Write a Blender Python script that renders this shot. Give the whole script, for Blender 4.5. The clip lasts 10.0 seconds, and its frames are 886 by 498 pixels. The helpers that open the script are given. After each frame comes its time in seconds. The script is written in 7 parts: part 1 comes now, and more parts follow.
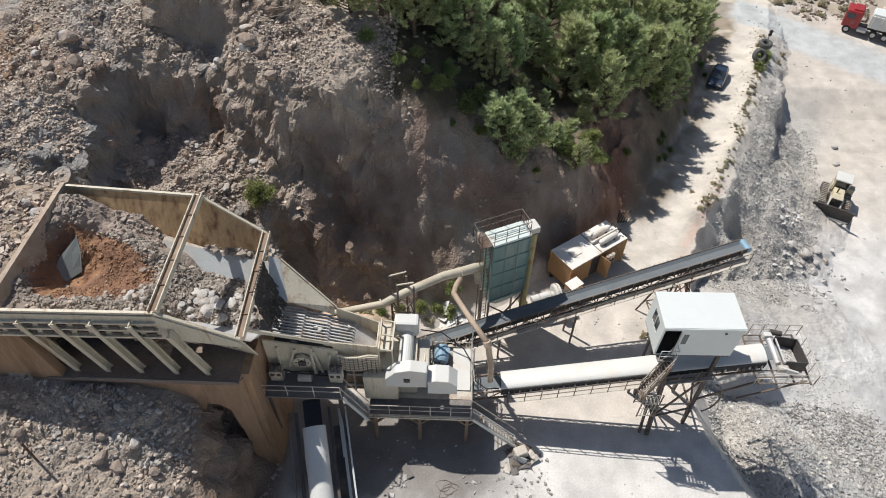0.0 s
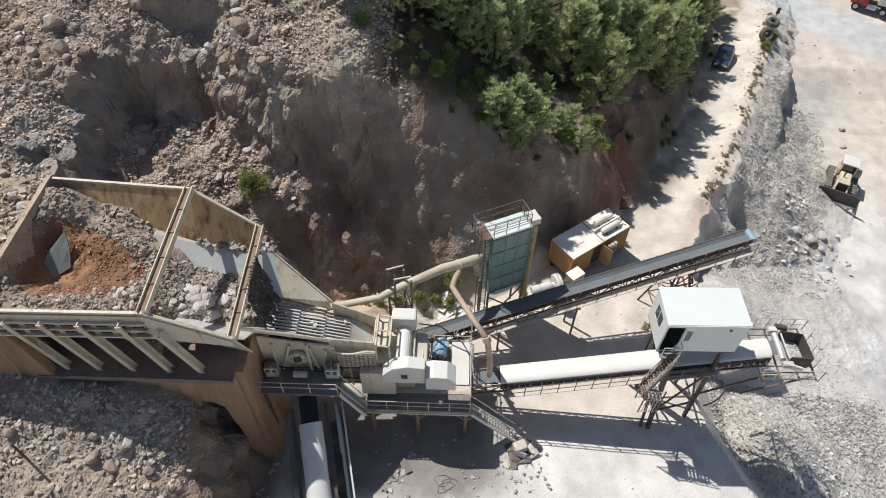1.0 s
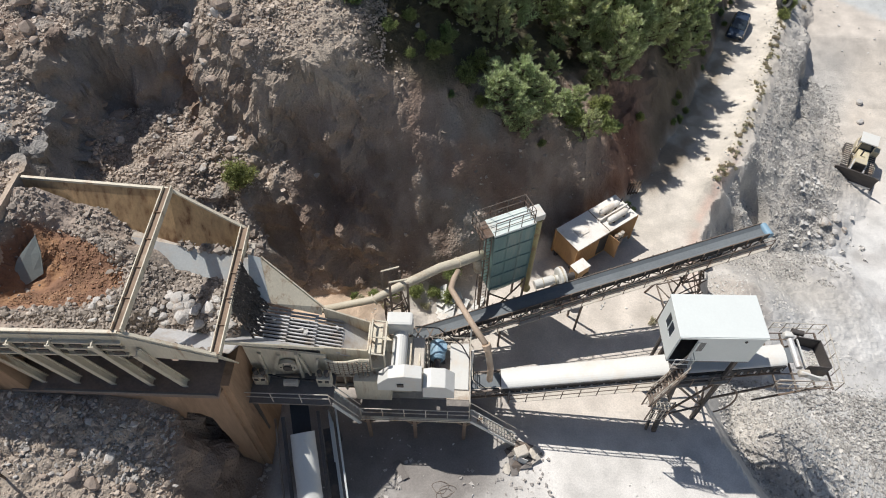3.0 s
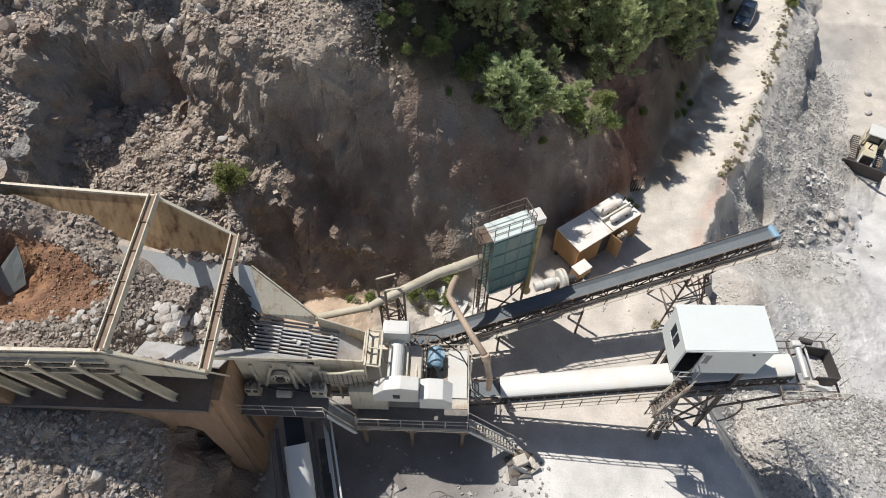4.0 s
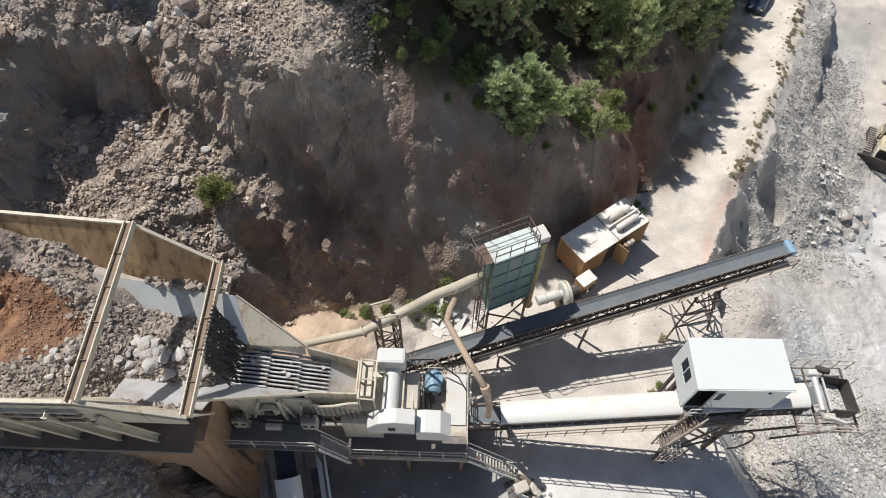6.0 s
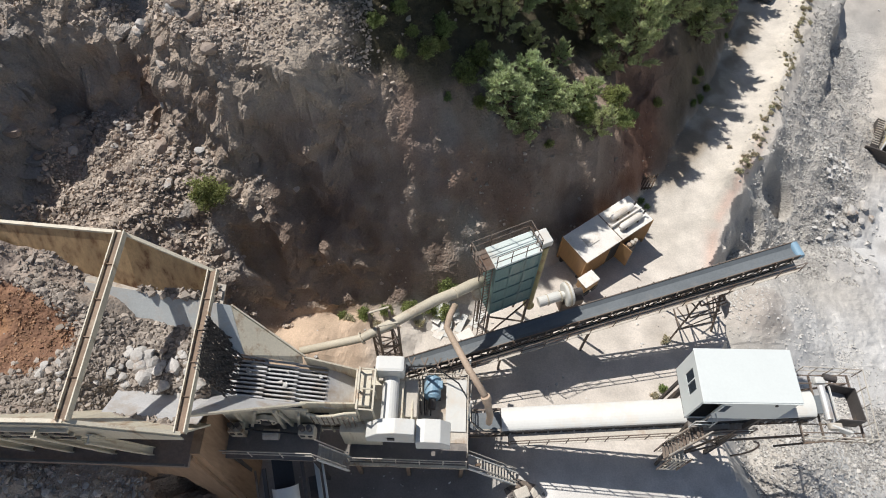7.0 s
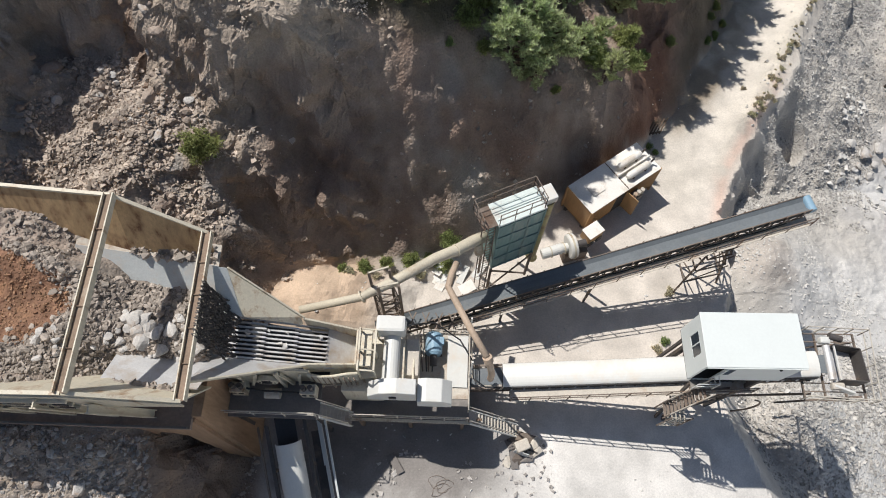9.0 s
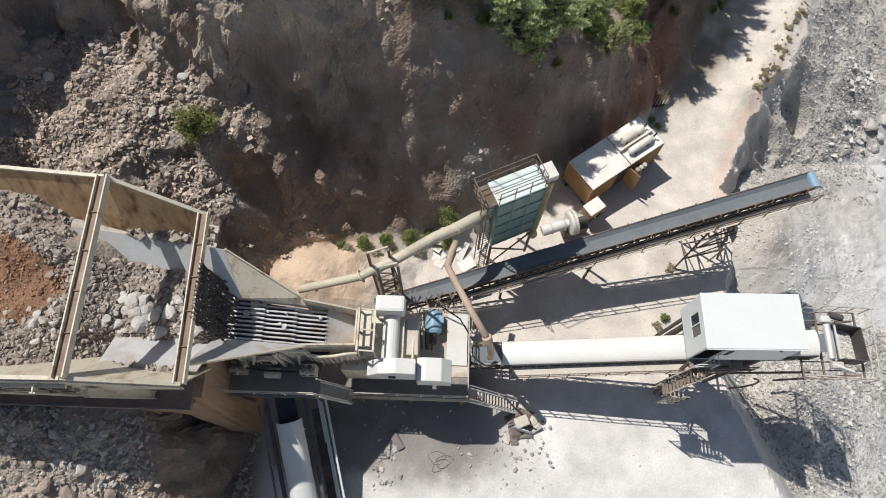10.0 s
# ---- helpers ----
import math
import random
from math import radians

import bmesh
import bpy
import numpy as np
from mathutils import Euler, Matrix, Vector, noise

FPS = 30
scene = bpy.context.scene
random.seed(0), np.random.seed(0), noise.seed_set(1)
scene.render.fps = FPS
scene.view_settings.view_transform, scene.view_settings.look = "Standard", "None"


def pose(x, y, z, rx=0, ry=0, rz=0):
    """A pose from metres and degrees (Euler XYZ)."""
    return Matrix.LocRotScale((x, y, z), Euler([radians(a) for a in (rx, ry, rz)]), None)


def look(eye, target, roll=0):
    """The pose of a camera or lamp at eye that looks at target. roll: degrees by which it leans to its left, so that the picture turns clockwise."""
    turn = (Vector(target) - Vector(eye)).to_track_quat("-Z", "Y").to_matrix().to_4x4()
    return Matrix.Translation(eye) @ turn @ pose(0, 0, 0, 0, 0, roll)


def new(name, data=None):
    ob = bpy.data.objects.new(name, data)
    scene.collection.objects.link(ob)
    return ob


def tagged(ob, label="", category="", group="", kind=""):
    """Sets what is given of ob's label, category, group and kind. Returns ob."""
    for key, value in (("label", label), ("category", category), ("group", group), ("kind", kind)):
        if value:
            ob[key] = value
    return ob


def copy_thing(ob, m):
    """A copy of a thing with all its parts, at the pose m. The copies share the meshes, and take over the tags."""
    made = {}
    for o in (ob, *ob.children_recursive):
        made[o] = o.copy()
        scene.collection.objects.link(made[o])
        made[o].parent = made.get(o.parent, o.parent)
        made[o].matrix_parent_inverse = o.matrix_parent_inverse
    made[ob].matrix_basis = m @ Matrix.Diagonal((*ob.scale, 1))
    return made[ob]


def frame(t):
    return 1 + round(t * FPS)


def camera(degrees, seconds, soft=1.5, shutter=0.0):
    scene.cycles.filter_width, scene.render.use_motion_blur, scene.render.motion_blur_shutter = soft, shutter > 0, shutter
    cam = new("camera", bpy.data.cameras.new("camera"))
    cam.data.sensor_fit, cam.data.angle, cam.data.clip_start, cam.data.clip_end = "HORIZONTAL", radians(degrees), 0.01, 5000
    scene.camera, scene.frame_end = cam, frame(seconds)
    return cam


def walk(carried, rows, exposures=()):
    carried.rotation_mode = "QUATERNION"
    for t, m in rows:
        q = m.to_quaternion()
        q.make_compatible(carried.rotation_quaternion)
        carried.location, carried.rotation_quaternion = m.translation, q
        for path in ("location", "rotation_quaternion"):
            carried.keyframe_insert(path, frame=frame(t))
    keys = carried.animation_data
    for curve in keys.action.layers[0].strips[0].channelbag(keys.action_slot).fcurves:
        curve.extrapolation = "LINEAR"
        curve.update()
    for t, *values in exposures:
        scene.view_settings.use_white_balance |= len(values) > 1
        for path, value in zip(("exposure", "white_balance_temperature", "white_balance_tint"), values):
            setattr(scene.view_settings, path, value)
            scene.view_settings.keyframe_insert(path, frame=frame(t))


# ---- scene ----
cam = camera(68.7, 10.0, soft=1.0)
PATH = [
    (0, (0.588, 0.982, 39.177), (0.564, 2.332, 37.702), 1.0),
    (0.5, (0.674, 1.63, 39.173), (0.648, 2.951, 37.672), 0.8),
    (1, (0.692, 2.374, 39.158), (0.668, 3.668, 37.633), 0.9),
    (1.5, (0.714, 3.224, 39.14), (0.691, 4.491, 37.593), 1.0),
    (2, (0.713, 4.024, 39.094), (0.691, 5.264, 37.526), 1.0),
    (2.5, (0.701, 4.827, 39.01), (0.679, 6.042, 37.422), 1.0),
    (4, (0.796, 7.491, 38.778), (0.777, 8.635, 37.137), 1.0),
    (4.5, (0.801, 8.394, 38.742), (0.783, 9.514, 37.085), 1.1),
    (5, (0.789, 9.304, 38.689), (0.773, 10.402, 37.018), 1.2),
    (5.5, (0.801, 10.198, 38.691), (0.785, 11.276, 37.006), 1.1),
    (7, (0.747, 12.592, 38.688), (0.734, 13.597, 36.959), 1.2),
    (7.5, (0.734, 13.114, 38.641), (0.721, 14.08, 36.89), 1.2),
    (8, (0.724, 13.588, 38.588), (0.71, 14.501, 36.809), 1.1),
    (8.5, (0.691, 14.014, 38.573), (0.679, 14.872, 36.766), 1.2),
    (9, (0.671, 14.469, 38.598), (0.662, 15.269, 36.765), 1.3),
    (9.5, (0.69, 14.838, 38.609), (0.681, 15.589, 36.756), 1.2),
    (10, (0.739, 15.153, 38.59), (0.73, 15.858, 36.718), 1.1),
]
walk(cam, [(t, look(eye, target, roll)) for t, eye, target, roll in PATH])

# ---- light ----
world = bpy.data.worlds.new("sky")
scene.world = world
world.use_nodes = True
wn = world.node_tree
sky = wn.nodes.new("ShaderNodeTexSky")
sky.sky_type, sky.sun_disc = "NISHITA", False
sky.sun_elevation, sky.sun_rotation = radians(59.4), radians(-52.5)
wn.links.new(sky.outputs["Color"], wn.nodes["Background"].inputs["Color"])
wn.nodes["Background"].inputs["Strength"].default_value = 0.071
sun_data = bpy.data.lights.new("sun", "SUN")
sun_data.energy, sun_data.angle, sun_data.color = 4.4, radians(0.55), (1.0, 0.975, 0.935)
sun = new("sun", sun_data)
sun.matrix_world = look((-20, 40, 60), (-20 + 0.47, 40 - 0.36, 59))
scene.view_settings.exposure = 0.0

# ---- materials ----
def material(name, color, rough=0.8, metal=0.0, var=0.12, scale=1.5, stain=None, stain_amount=0.0, stain_scale=0.6, bump=0.0, bump_scale=8.0, island=False, spec=0.4, streak=False):
    """Base colour with two scales of variation, stains of another colour and fine relief, in metres."""
    m = bpy.data.materials.new(name)
    m.use_nodes = True
    nt = m.node_tree
    b = nt.nodes["Principled BSDF"]
    b.inputs["Roughness"].default_value, b.inputs["Metallic"].default_value = rough, metal
    b.inputs["Specular IOR Level"].default_value = spec
    geo = nt.nodes.new("ShaderNodeNewGeometry")
    pos = geo.outputs["Position"]
    if streak:
        mp = nt.nodes.new("ShaderNodeMapping")
        mp.inputs["Scale"].default_value = (1, 1, 0.15)
        nt.links.new(pos, mp.inputs["Vector"])
        pos = mp.outputs["Vector"]
    def noise_node(s, detail, rough_n=0.6):
        n = nt.nodes.new("ShaderNodeTexNoise")
        n.inputs["Scale"].default_value, n.inputs["Detail"].default_value, n.inputs["Roughness"].default_value = s, detail, rough_n
        nt.links.new(pos, n.inputs["Vector"])
        return n.outputs["Fac"]
    def mixer(fac, a, c, blend="MIX"):
        x = nt.nodes.new("ShaderNodeMix")
        x.data_type, x.blend_type = "RGBA", blend
        for sock, v in ((x.inputs["Factor"], fac), (x.inputs["A"], a), (x.inputs["B"], c)):
            if isinstance(v, (int, float, tuple)):
                sock.default_value = v
            else:
                nt.links.new(v, sock)
        return x.outputs["Result"]
    def ramp(fac, lo, hi, v0=0.0, v1=1.0):
        x = nt.nodes.new("ShaderNodeMapRange")
        x.inputs["From Min"].default_value, x.inputs["From Max"].default_value = lo, hi
        x.inputs["To Min"].default_value, x.inputs["To Max"].default_value = v0, v1
        nt.links.new(fac, x.inputs["Value"])
        return x.outputs["Result"]
    if color == "earth_tone":
        at = nt.nodes.new("ShaderNodeAttribute")
        at.attribute_name = "earth_tone"
        col = at.outputs["Color"]
    else:
        col = mixer(0.0, (*color, 1), (*color, 1))
    grain = ramp(noise_node(scale * 6, 6, 0.7), 0.3, 0.7, 1 - var, 1 + var)
    broad = ramp(noise_node(scale * 0.35, 4), 0.3, 0.7, 1 - var, 1 + var)
    mul = nt.nodes.new("ShaderNodeMath")
    mul.operation = "MULTIPLY"
    nt.links.new(grain, mul.inputs[0])
    nt.links.new(broad, mul.inputs[1])
    fac_out = mul.outputs[0]
    if island:
        isl = nt.nodes.new("ShaderNodeMath")
        isl.operation = "MULTIPLY"
        nt.links.new(fac_out, isl.inputs[0])
        nt.links.new(ramp(geo.outputs["Random Per Island"], 0, 1, 0.62, 1.3), isl.inputs[1])
        fac_out = isl.outputs[0]
    comb = nt.nodes.new("ShaderNodeCombineColor")
    for i in range(3):
        nt.links.new(fac_out, comb.inputs[i])
    col = mixer(1.0, col, comb.outputs["Color"], "MULTIPLY")
    if stain:
        col = mixer(ramp(noise_node(stain_scale, 5, 0.7), 0.62 - 0.25 * stain_amount, 0.75 - 0.15 * stain_amount), col, (*stain, 1))
    nt.links.new(col, b.inputs["Base Color"])
    if bump:
        bp = nt.nodes.new("ShaderNodeBump")
        bp.inputs["Strength"].default_value, bp.inputs["Distance"].default_value = 1.0, bump
        nt.links.new(noise_node(bump_scale, 8, 0.7), bp.inputs["Height"])
        nt.links.new(bp.outputs["Normal"], b.inputs["Normal"])
    return m

M_SOIL = material("earth", "earth_tone", 0.95, var=0.15, scale=1.6, bump=0.13, bump_scale=3.2, spec=0.15)
for nd in M_SOIL.node_tree.nodes:
    if nd.type == "BUMP":
        rug = M_SOIL.node_tree.nodes.new("ShaderNodeAttribute")
        rug.attribute_name = "rugged"
        M_SOIL.node_tree.links.new(rug.outputs["Fac"], nd.inputs["Strength"])
        fine = M_SOIL.node_tree.nodes.new("ShaderNodeTexVoronoi")
        fine.inputs["Scale"].default_value, fine.inputs["Randomness"].default_value = 7.0, 1.0
        geo_soil = M_SOIL.node_tree.nodes.new("ShaderNodeNewGeometry")
        M_SOIL.node_tree.links.new(geo_soil.outputs["Position"], fine.inputs["Vector"])
        crumb = M_SOIL.node_tree.nodes.new("ShaderNodeBump")
        crumb.inputs["Distance"].default_value = 0.07
        crumb.invert = True
        M_SOIL.node_tree.links.new(rug.outputs["Fac"], crumb.inputs["Strength"])
        M_SOIL.node_tree.links.new(fine.outputs["Distance"], crumb.inputs["Height"])
        M_SOIL.node_tree.links.new(crumb.outputs["Normal"], nd.inputs["Normal"])
        break
M_ROCK = material("loose_rock", (0.50, 0.42, 0.35), 0.95, var=0.15, scale=2.5, bump=0.03, bump_scale=9, island=True, spec=0.15)
M_ROCKP = material("pale_rock", (0.60, 0.575, 0.54), 0.95, var=0.2, scale=2.5, bump=0.03, bump_scale=9, spec=0.15)
M_ROCKS = material("slope_rock", (0.47, 0.445, 0.41), 0.95, var=0.18, scale=2.5, bump=0.03, bump_scale=9, island=True, spec=0.15)
M_ROCKB = material("ledge_rock", (0.44, 0.37, 0.31), 0.95, var=0.18, scale=2.5, bump=0.03, bump_scale=9, island=True, spec=0.15)
M_STEELP = material("cream_painted_steel", (0.62, 0.56, 0.44), 0.55, 0.0, 0.10, 2.0, stain=(0.33, 0.20, 0.11), stain_amount=0.35, stain_scale=1.4, bump=0.004, streak=True)
M_DUSTSTEEL = material("dusty_steel", (0.52, 0.47, 0.40), 0.7, 0.0, 0.14, 2.0, stain=(0.36, 0.25, 0.17), stain_amount=0.3, bump=0.006)
M_WEAR = material("worn_steel_plate", (0.58, 0.57, 0.56), 0.5, 0.25, 0.1, 2.0, stain=(0.45, 0.37, 0.29), stain_amount=0.45, bump=0.004)
M_RUSTWALL = material("rusty_wall_plate", (0.58, 0.39, 0.21), 0.75, 0.0, 0.22, 1.6, stain=(0.20, 0.10, 0.05), stain_amount=0.55, stain_scale=2.4, bump=0.01, streak=True)
M_DARK = material("dark_steel", (0.09, 0.08, 0.075), 0.65, 0.2, 0.2, 2.5, stain=(0.2, 0.15, 0.11), stain_amount=0.3, bump=0.004)
M_LATTICE = material("rusty_lattice_steel", (0.20, 0.16, 0.13), 0.75, 0.1, 0.2, 3.0, stain=(0.12, 0.07, 0.045), stain_amount=0.4, bump=0.003)
M_BLACK = material("black_rubber", (0.028, 0.028, 0.03), 0.6, 0.0, 0.2, 2.0, stain=(0.12, 0.11, 0.10), stain_amount=0.15, bump=0.004)
M_BELT = material("dusty_conveyor_belt", (0.15, 0.165, 0.175), 0.8, 0.0, 0.12, 1.5, stain=(0.20, 0.20, 0.195), stain_amount=0.2, stain_scale=1.0, bump=0.006)
M_WHITE = material("white_painted_sheet", (0.69, 0.715, 0.685), 0.45, 0.0, 0.025, 1.2, bump=0.001)
M_COVER = material("dusty_white_belt_cover", (0.66, 0.65, 0.61), 0.5, 0.0, 0.04, 1.2, stain=(0.66, 0.6, 0.52), stain_amount=0.35, bump=0.002)
M_GREEN = material("green_painted_steel", (0.19, 0.29, 0.27), 0.55, 0.0, 0.10, 1.5, stain=(0.36, 0.38, 0.34), stain_amount=0.3, stain_scale=0.9, bump=0.004, streak=True)
M_PALEGREEN = material("dusty_pale_green_sheet", (0.62, 0.68, 0.64), 0.6, 0.0, 0.06, 1.5, stain=(0.55, 0.5, 0.44), stain_amount=0.4, bump=0.003)
M_DUCT = material("beige_duct_steel", (0.55, 0.49, 0.38), 0.6, 0.0, 0.12, 2.0, stain=(0.33, 0.21, 0.12), stain_amount=0.35, bump=0.004)
M_RUSTDUCT = material("rusty_duct_steel", (0.45, 0.34, 0.25), 0.7, 0.0, 0.18, 2.0, stain=(0.48, 0.40, 0.31), stain_amount=0.4, bump=0.004)
M_OLIVE = material("olive_yellow_paint", (0.40, 0.34, 0.16), 0.55, 0.0, 0.10, 2.0, stain=(0.27, 0.17, 0.09), stain_amount=0.3, bump=0.003)
M_ORANGE = material("faded_orange_paint", (0.42, 0.255, 0.12), 0.6, 0.0, 0.10, 1.5, stain=(0.36, 0.22, 0.12), stain_amount=0.35, bump=0.003, streak=True)
M_DUSTROOF = material("dust_covered_roof_sheet", (0.78, 0.74, 0.68), 0.85, 0.0, 0.08, 1.5, stain=(0.60, 0.52, 0.43), stain_amount=0.3, bump=0.004)
M_CONC = material("brown_stained_concrete", (0.37, 0.24, 0.15), 0.9, 0.0, 0.16, 0.8, stain=(0.24, 0.15, 0.09), stain_amount=0.5, stain_scale=0.7, bump=0.012, streak=True)
M_LEDGE = material("dust_covered_slab", (0.25, 0.19, 0.155), 0.9, 0.0, 0.18, 1.2, stain=(0.17, 0.14, 0.125), stain_amount=0.4, bump=0.006)
M_BLUE = material("blue_motor_paint", (0.23, 0.36, 0.46), 0.5, 0.0, 0.12, 2.5, stain=(0.45, 0.44, 0.42), stain_amount=0.4, bump=0.003)
M_GREYDECK = material("dark_grey_deck_plate", (0.19, 0.17, 0.155), 0.8, 0.0, 0.15, 2.0, stain=(0.3, 0.27, 0.24), stain_amount=0.2, bump=0.004)
M_LINER = material("blue_grey_liner", (0.53, 0.55, 0.54), 0.5, 0.15, 0.10, 2.0, stain=(0.58, 0.53, 0.47), stain_amount=0.45, bump=0.003)
M_ROCKG = material("grey_broken_rock", (0.42, 0.39, 0.36), 0.95, var=0.15, scale=2.5, bump=0.03, bump_scale=9, island=True, spec=0.15)
M_REDROCK = material("red_brown_gravel", (0.33, 0.20, 0.125), 0.95, var=0.2, scale=2.5, bump=0.02, bump_scale=12, island=True, spec=0.15)
M_EARTHWALL = material("earth_stained_concrete", (0.42, 0.335, 0.26), 0.95, 0.0, 0.2, 1.4, stain=(0.30, 0.20, 0.14), stain_amount=0.45, stain_scale=0.9, bump=0.03, bump_scale=5)
M_ROCKF = material("crushed_rock", (0.36, 0.31, 0.265), 0.95, var=0.18, scale=2.5, bump=0.02, bump_scale=12, island=True, spec=0.15)
M_BOULDER = material("limestone_boulder", (0.54, 0.51, 0.475), 0.95, var=0.18, scale=2.0, stain=(0.42, 0.31, 0.23), stain_amount=0.35, stain_scale=1.2, bump=0.04, bump_scale=6, spec=0.15)
M_DOZER = material("dusty_yellow_paint", (0.62, 0.54, 0.37), 0.6, var=0.12, stain=(0.5, 0.44, 0.36), stain_amount=0.5, bump=0.003)
M_CAR = material("dark_blue_car_paint", (0.03, 0.045, 0.075), 0.25, var=0.08, stain=(0.12, 0.12, 0.12), stain_amount=0.2, spec=0.6)
M_RED = material("red_truck_paint", (0.34, 0.03, 0.03), 0.35, var=0.08, stain=(0.3, 0.12, 0.1), stain_amount=0.2, spec=0.5)
M_TYRE = material("weathered_tyre_rubber", (0.12, 0.12, 0.11), 0.85, var=0.15, bump=0.02)
M_FLOORPLATE = material("wet_grey_floor_plate", (0.235, 0.26, 0.25), 0.55, 0.1, 0.08, 1.5, stain=(0.33, 0.3, 0.27), stain_amount=0.2)
M_BOULDERB = material("brown_boulder", (0.37, 0.30, 0.25), 0.95, var=0.18, scale=2.0, stain=(0.30, 0.21, 0.15), stain_amount=0.35, stain_scale=1.2, bump=0.05, bump_scale=6, spec=0.15)
M_RUSTWEB = material("rusty_beam_web", (0.24, 0.17, 0.12), 0.75, 0.0, 0.2, 2.0, stain=(0.4, 0.34, 0.27), stain_amount=0.3, bump=0.004)
M_DRYWOOD = material("dry_grey_wood", (0.42, 0.37, 0.31), 0.9, 0.0, 0.2, 4.0)
M_GLASS = material("dark_window_glass", (0.03, 0.04, 0.05), 0.08, 0.0, 0.05, 1.0, spec=0.7)
M_BARK = material("pine_bark", (0.12, 0.085, 0.06), 0.95, 0.0, 0.25, 4.0, bump=0.02)

# ---- builders ----
def part(name, bm, mat, parent, label="", smooth=False):
    """One mesh object made of bm, under parent (or top-level if parent is None)."""
    me = bpy.data.meshes.new(name)
    bm.normal_update()
    bm.to_mesh(me)
    bm.free()
    me.materials.append(mat)
    if smooth:
        for p in me.polygons:
            p.use_smooth = True
    ob = new(name, me)
    if parent is not None:
        ob.parent = parent
        ob.matrix_parent_inverse = Matrix.Translation(parent.get("at", (0, 0, 0))).inverted()
    if label:
        tagged(ob, label)
    return ob

def thing(name, at, label, category, group="", kind=""):
    """An Empty at the thing's base; its parts are built in world coordinates."""
    e = new(name)
    e.location = at
    e["at"] = at
    e.empty_display_size = 0.3
    return tagged(e, label, category, group, kind)

def V(*a):
    return Vector(a)

def bar(bm, p, q, w, h=None, up=(0, 0, 1)):
    """A bar of box section from p to q."""
    p, q = Vector(p), Vector(q)
    h = w if h is None else h
    d = (q - p).normalized()
    u = Vector(up)
    if abs(d.dot(u)) > 0.98:
        u = Vector((0, 1, 0))
    s = d.cross(u).normalized()
    u = s.cross(d)
    vs = [bm.verts.new(b + s * (w / 2 * i) + u * (h / 2 * j)) for b in (p, q) for i, j in ((-1, -1), (1, -1), (1, 1), (-1, 1))]
    for f in ((0, 1, 2, 3), (7, 6, 5, 4), (0, 4, 5, 1), (1, 5, 6, 2), (2, 6, 7, 3), (3, 7, 4, 0)):
        bm.faces.new([vs[i] for i in f])
    return bm

def box(bm, c, size, turn=0.0, bevel=0.0):
    """A box centred at c, turned about z."""
    m = Matrix.Translation(c) @ Matrix.Rotation(turn, 4, "Z") @ Matrix.Diagonal((*size, 1))
    r = bmesh.ops.create_cube(bm, size=1, matrix=m)
    if bevel:
        es = {e for v in r["verts"] for e in v.link_edges}
        bmesh.ops.bevel(bm, geom=list(es), offset=bevel, segments=2, affect="EDGES", profile=0.6)
    return bm

def tube(bm, pts, r, n=14, caps=True):
    """A round tube swept along points."""
    pts = [Vector(p) for p in pts]
    rings = []
    rs = r if isinstance(r, (list, tuple)) else [r] * len(pts)
    for i, p in enumerate(pts):
        d = (pts[min(i + 1, len(pts) - 1)] - pts[max(i - 1, 0)]).normalized()
        ref = Vector((0, 0, 1)) if abs(d.z) < 0.9 else Vector((0, 1, 0))
        s = d.cross(ref).normalized()
        u = s.cross(d)
        rings.append([bm.verts.new(p + (s * math.cos(2 * math.pi * k / n) + u * math.sin(2 * math.pi * k / n)) * rs[i]) for k in range(n)])
    for a, b in zip(rings, rings[1:]):
        for k in range(n):
            bm.faces.new((a[k], a[(k + 1) % n], b[(k + 1) % n], b[k]))
    if caps:
        bm.faces.new(rings[0][::-1])
        bm.faces.new(rings[-1])
    return bm

def rod(bm, p, q, r, n=6):
    return tube(bm, (p, q), r, n)

def plate(bm, pts, t):
    """A flat plate with corners pts and thickness t."""
    pts = [Vector(p) for p in pts]
    nrm = (pts[1] - pts[0]).cross(pts[2] - pts[0]).normalized() * (t / 2)
    a = [bm.verts.new(p + nrm) for p in pts]
    b = [bm.verts.new(p - nrm) for p in pts]
    bm.faces.new(a)
    bm.faces.new(b[::-1])
    k = len(pts)
    for i in range(k):
        bm.faces.new((a[i], b[i], b[(i + 1) % k], a[(i + 1) % k]))
    return bm

def B():
    return bmesh.new()

def thicken(bm, t):
    """Gives an open sheet its thickness."""
    bm.normal_update()
    bmesh.ops.solidify(bm, geom=bm.faces[:], thickness=t)
    return bm

def lerp(p, q, f):
    return Vector(p).lerp(Vector(q), f)

# ---- ground ----
def value_noise(x, y, seed):
    """Smooth lattice noise in 0..1 on arrays."""
    xi, yi = np.floor(x).astype(np.int64), np.floor(y).astype(np.int64)
    fx, fy = x - xi, y - yi
    fx, fy = fx * fx * (3 - 2 * fx), fy * fy * (3 - 2 * fy)
    def h(a, b):
        n = (a * 374761393 + b * 668265263 + seed * 1442695041) & 0x7FFFFFFF
        n = ((n ^ (n >> 13)) * 1274126177) & 0x7FFFFFFF
        return ((n ^ (n >> 16)) & 0xFFFF) / 65535.0
    return (h(xi, yi) * (1 - fx) + h(xi + 1, yi) * fx) * (1 - fy) + (h(xi, yi + 1) * (1 - fx) + h(xi + 1, yi + 1) * fx) * fy

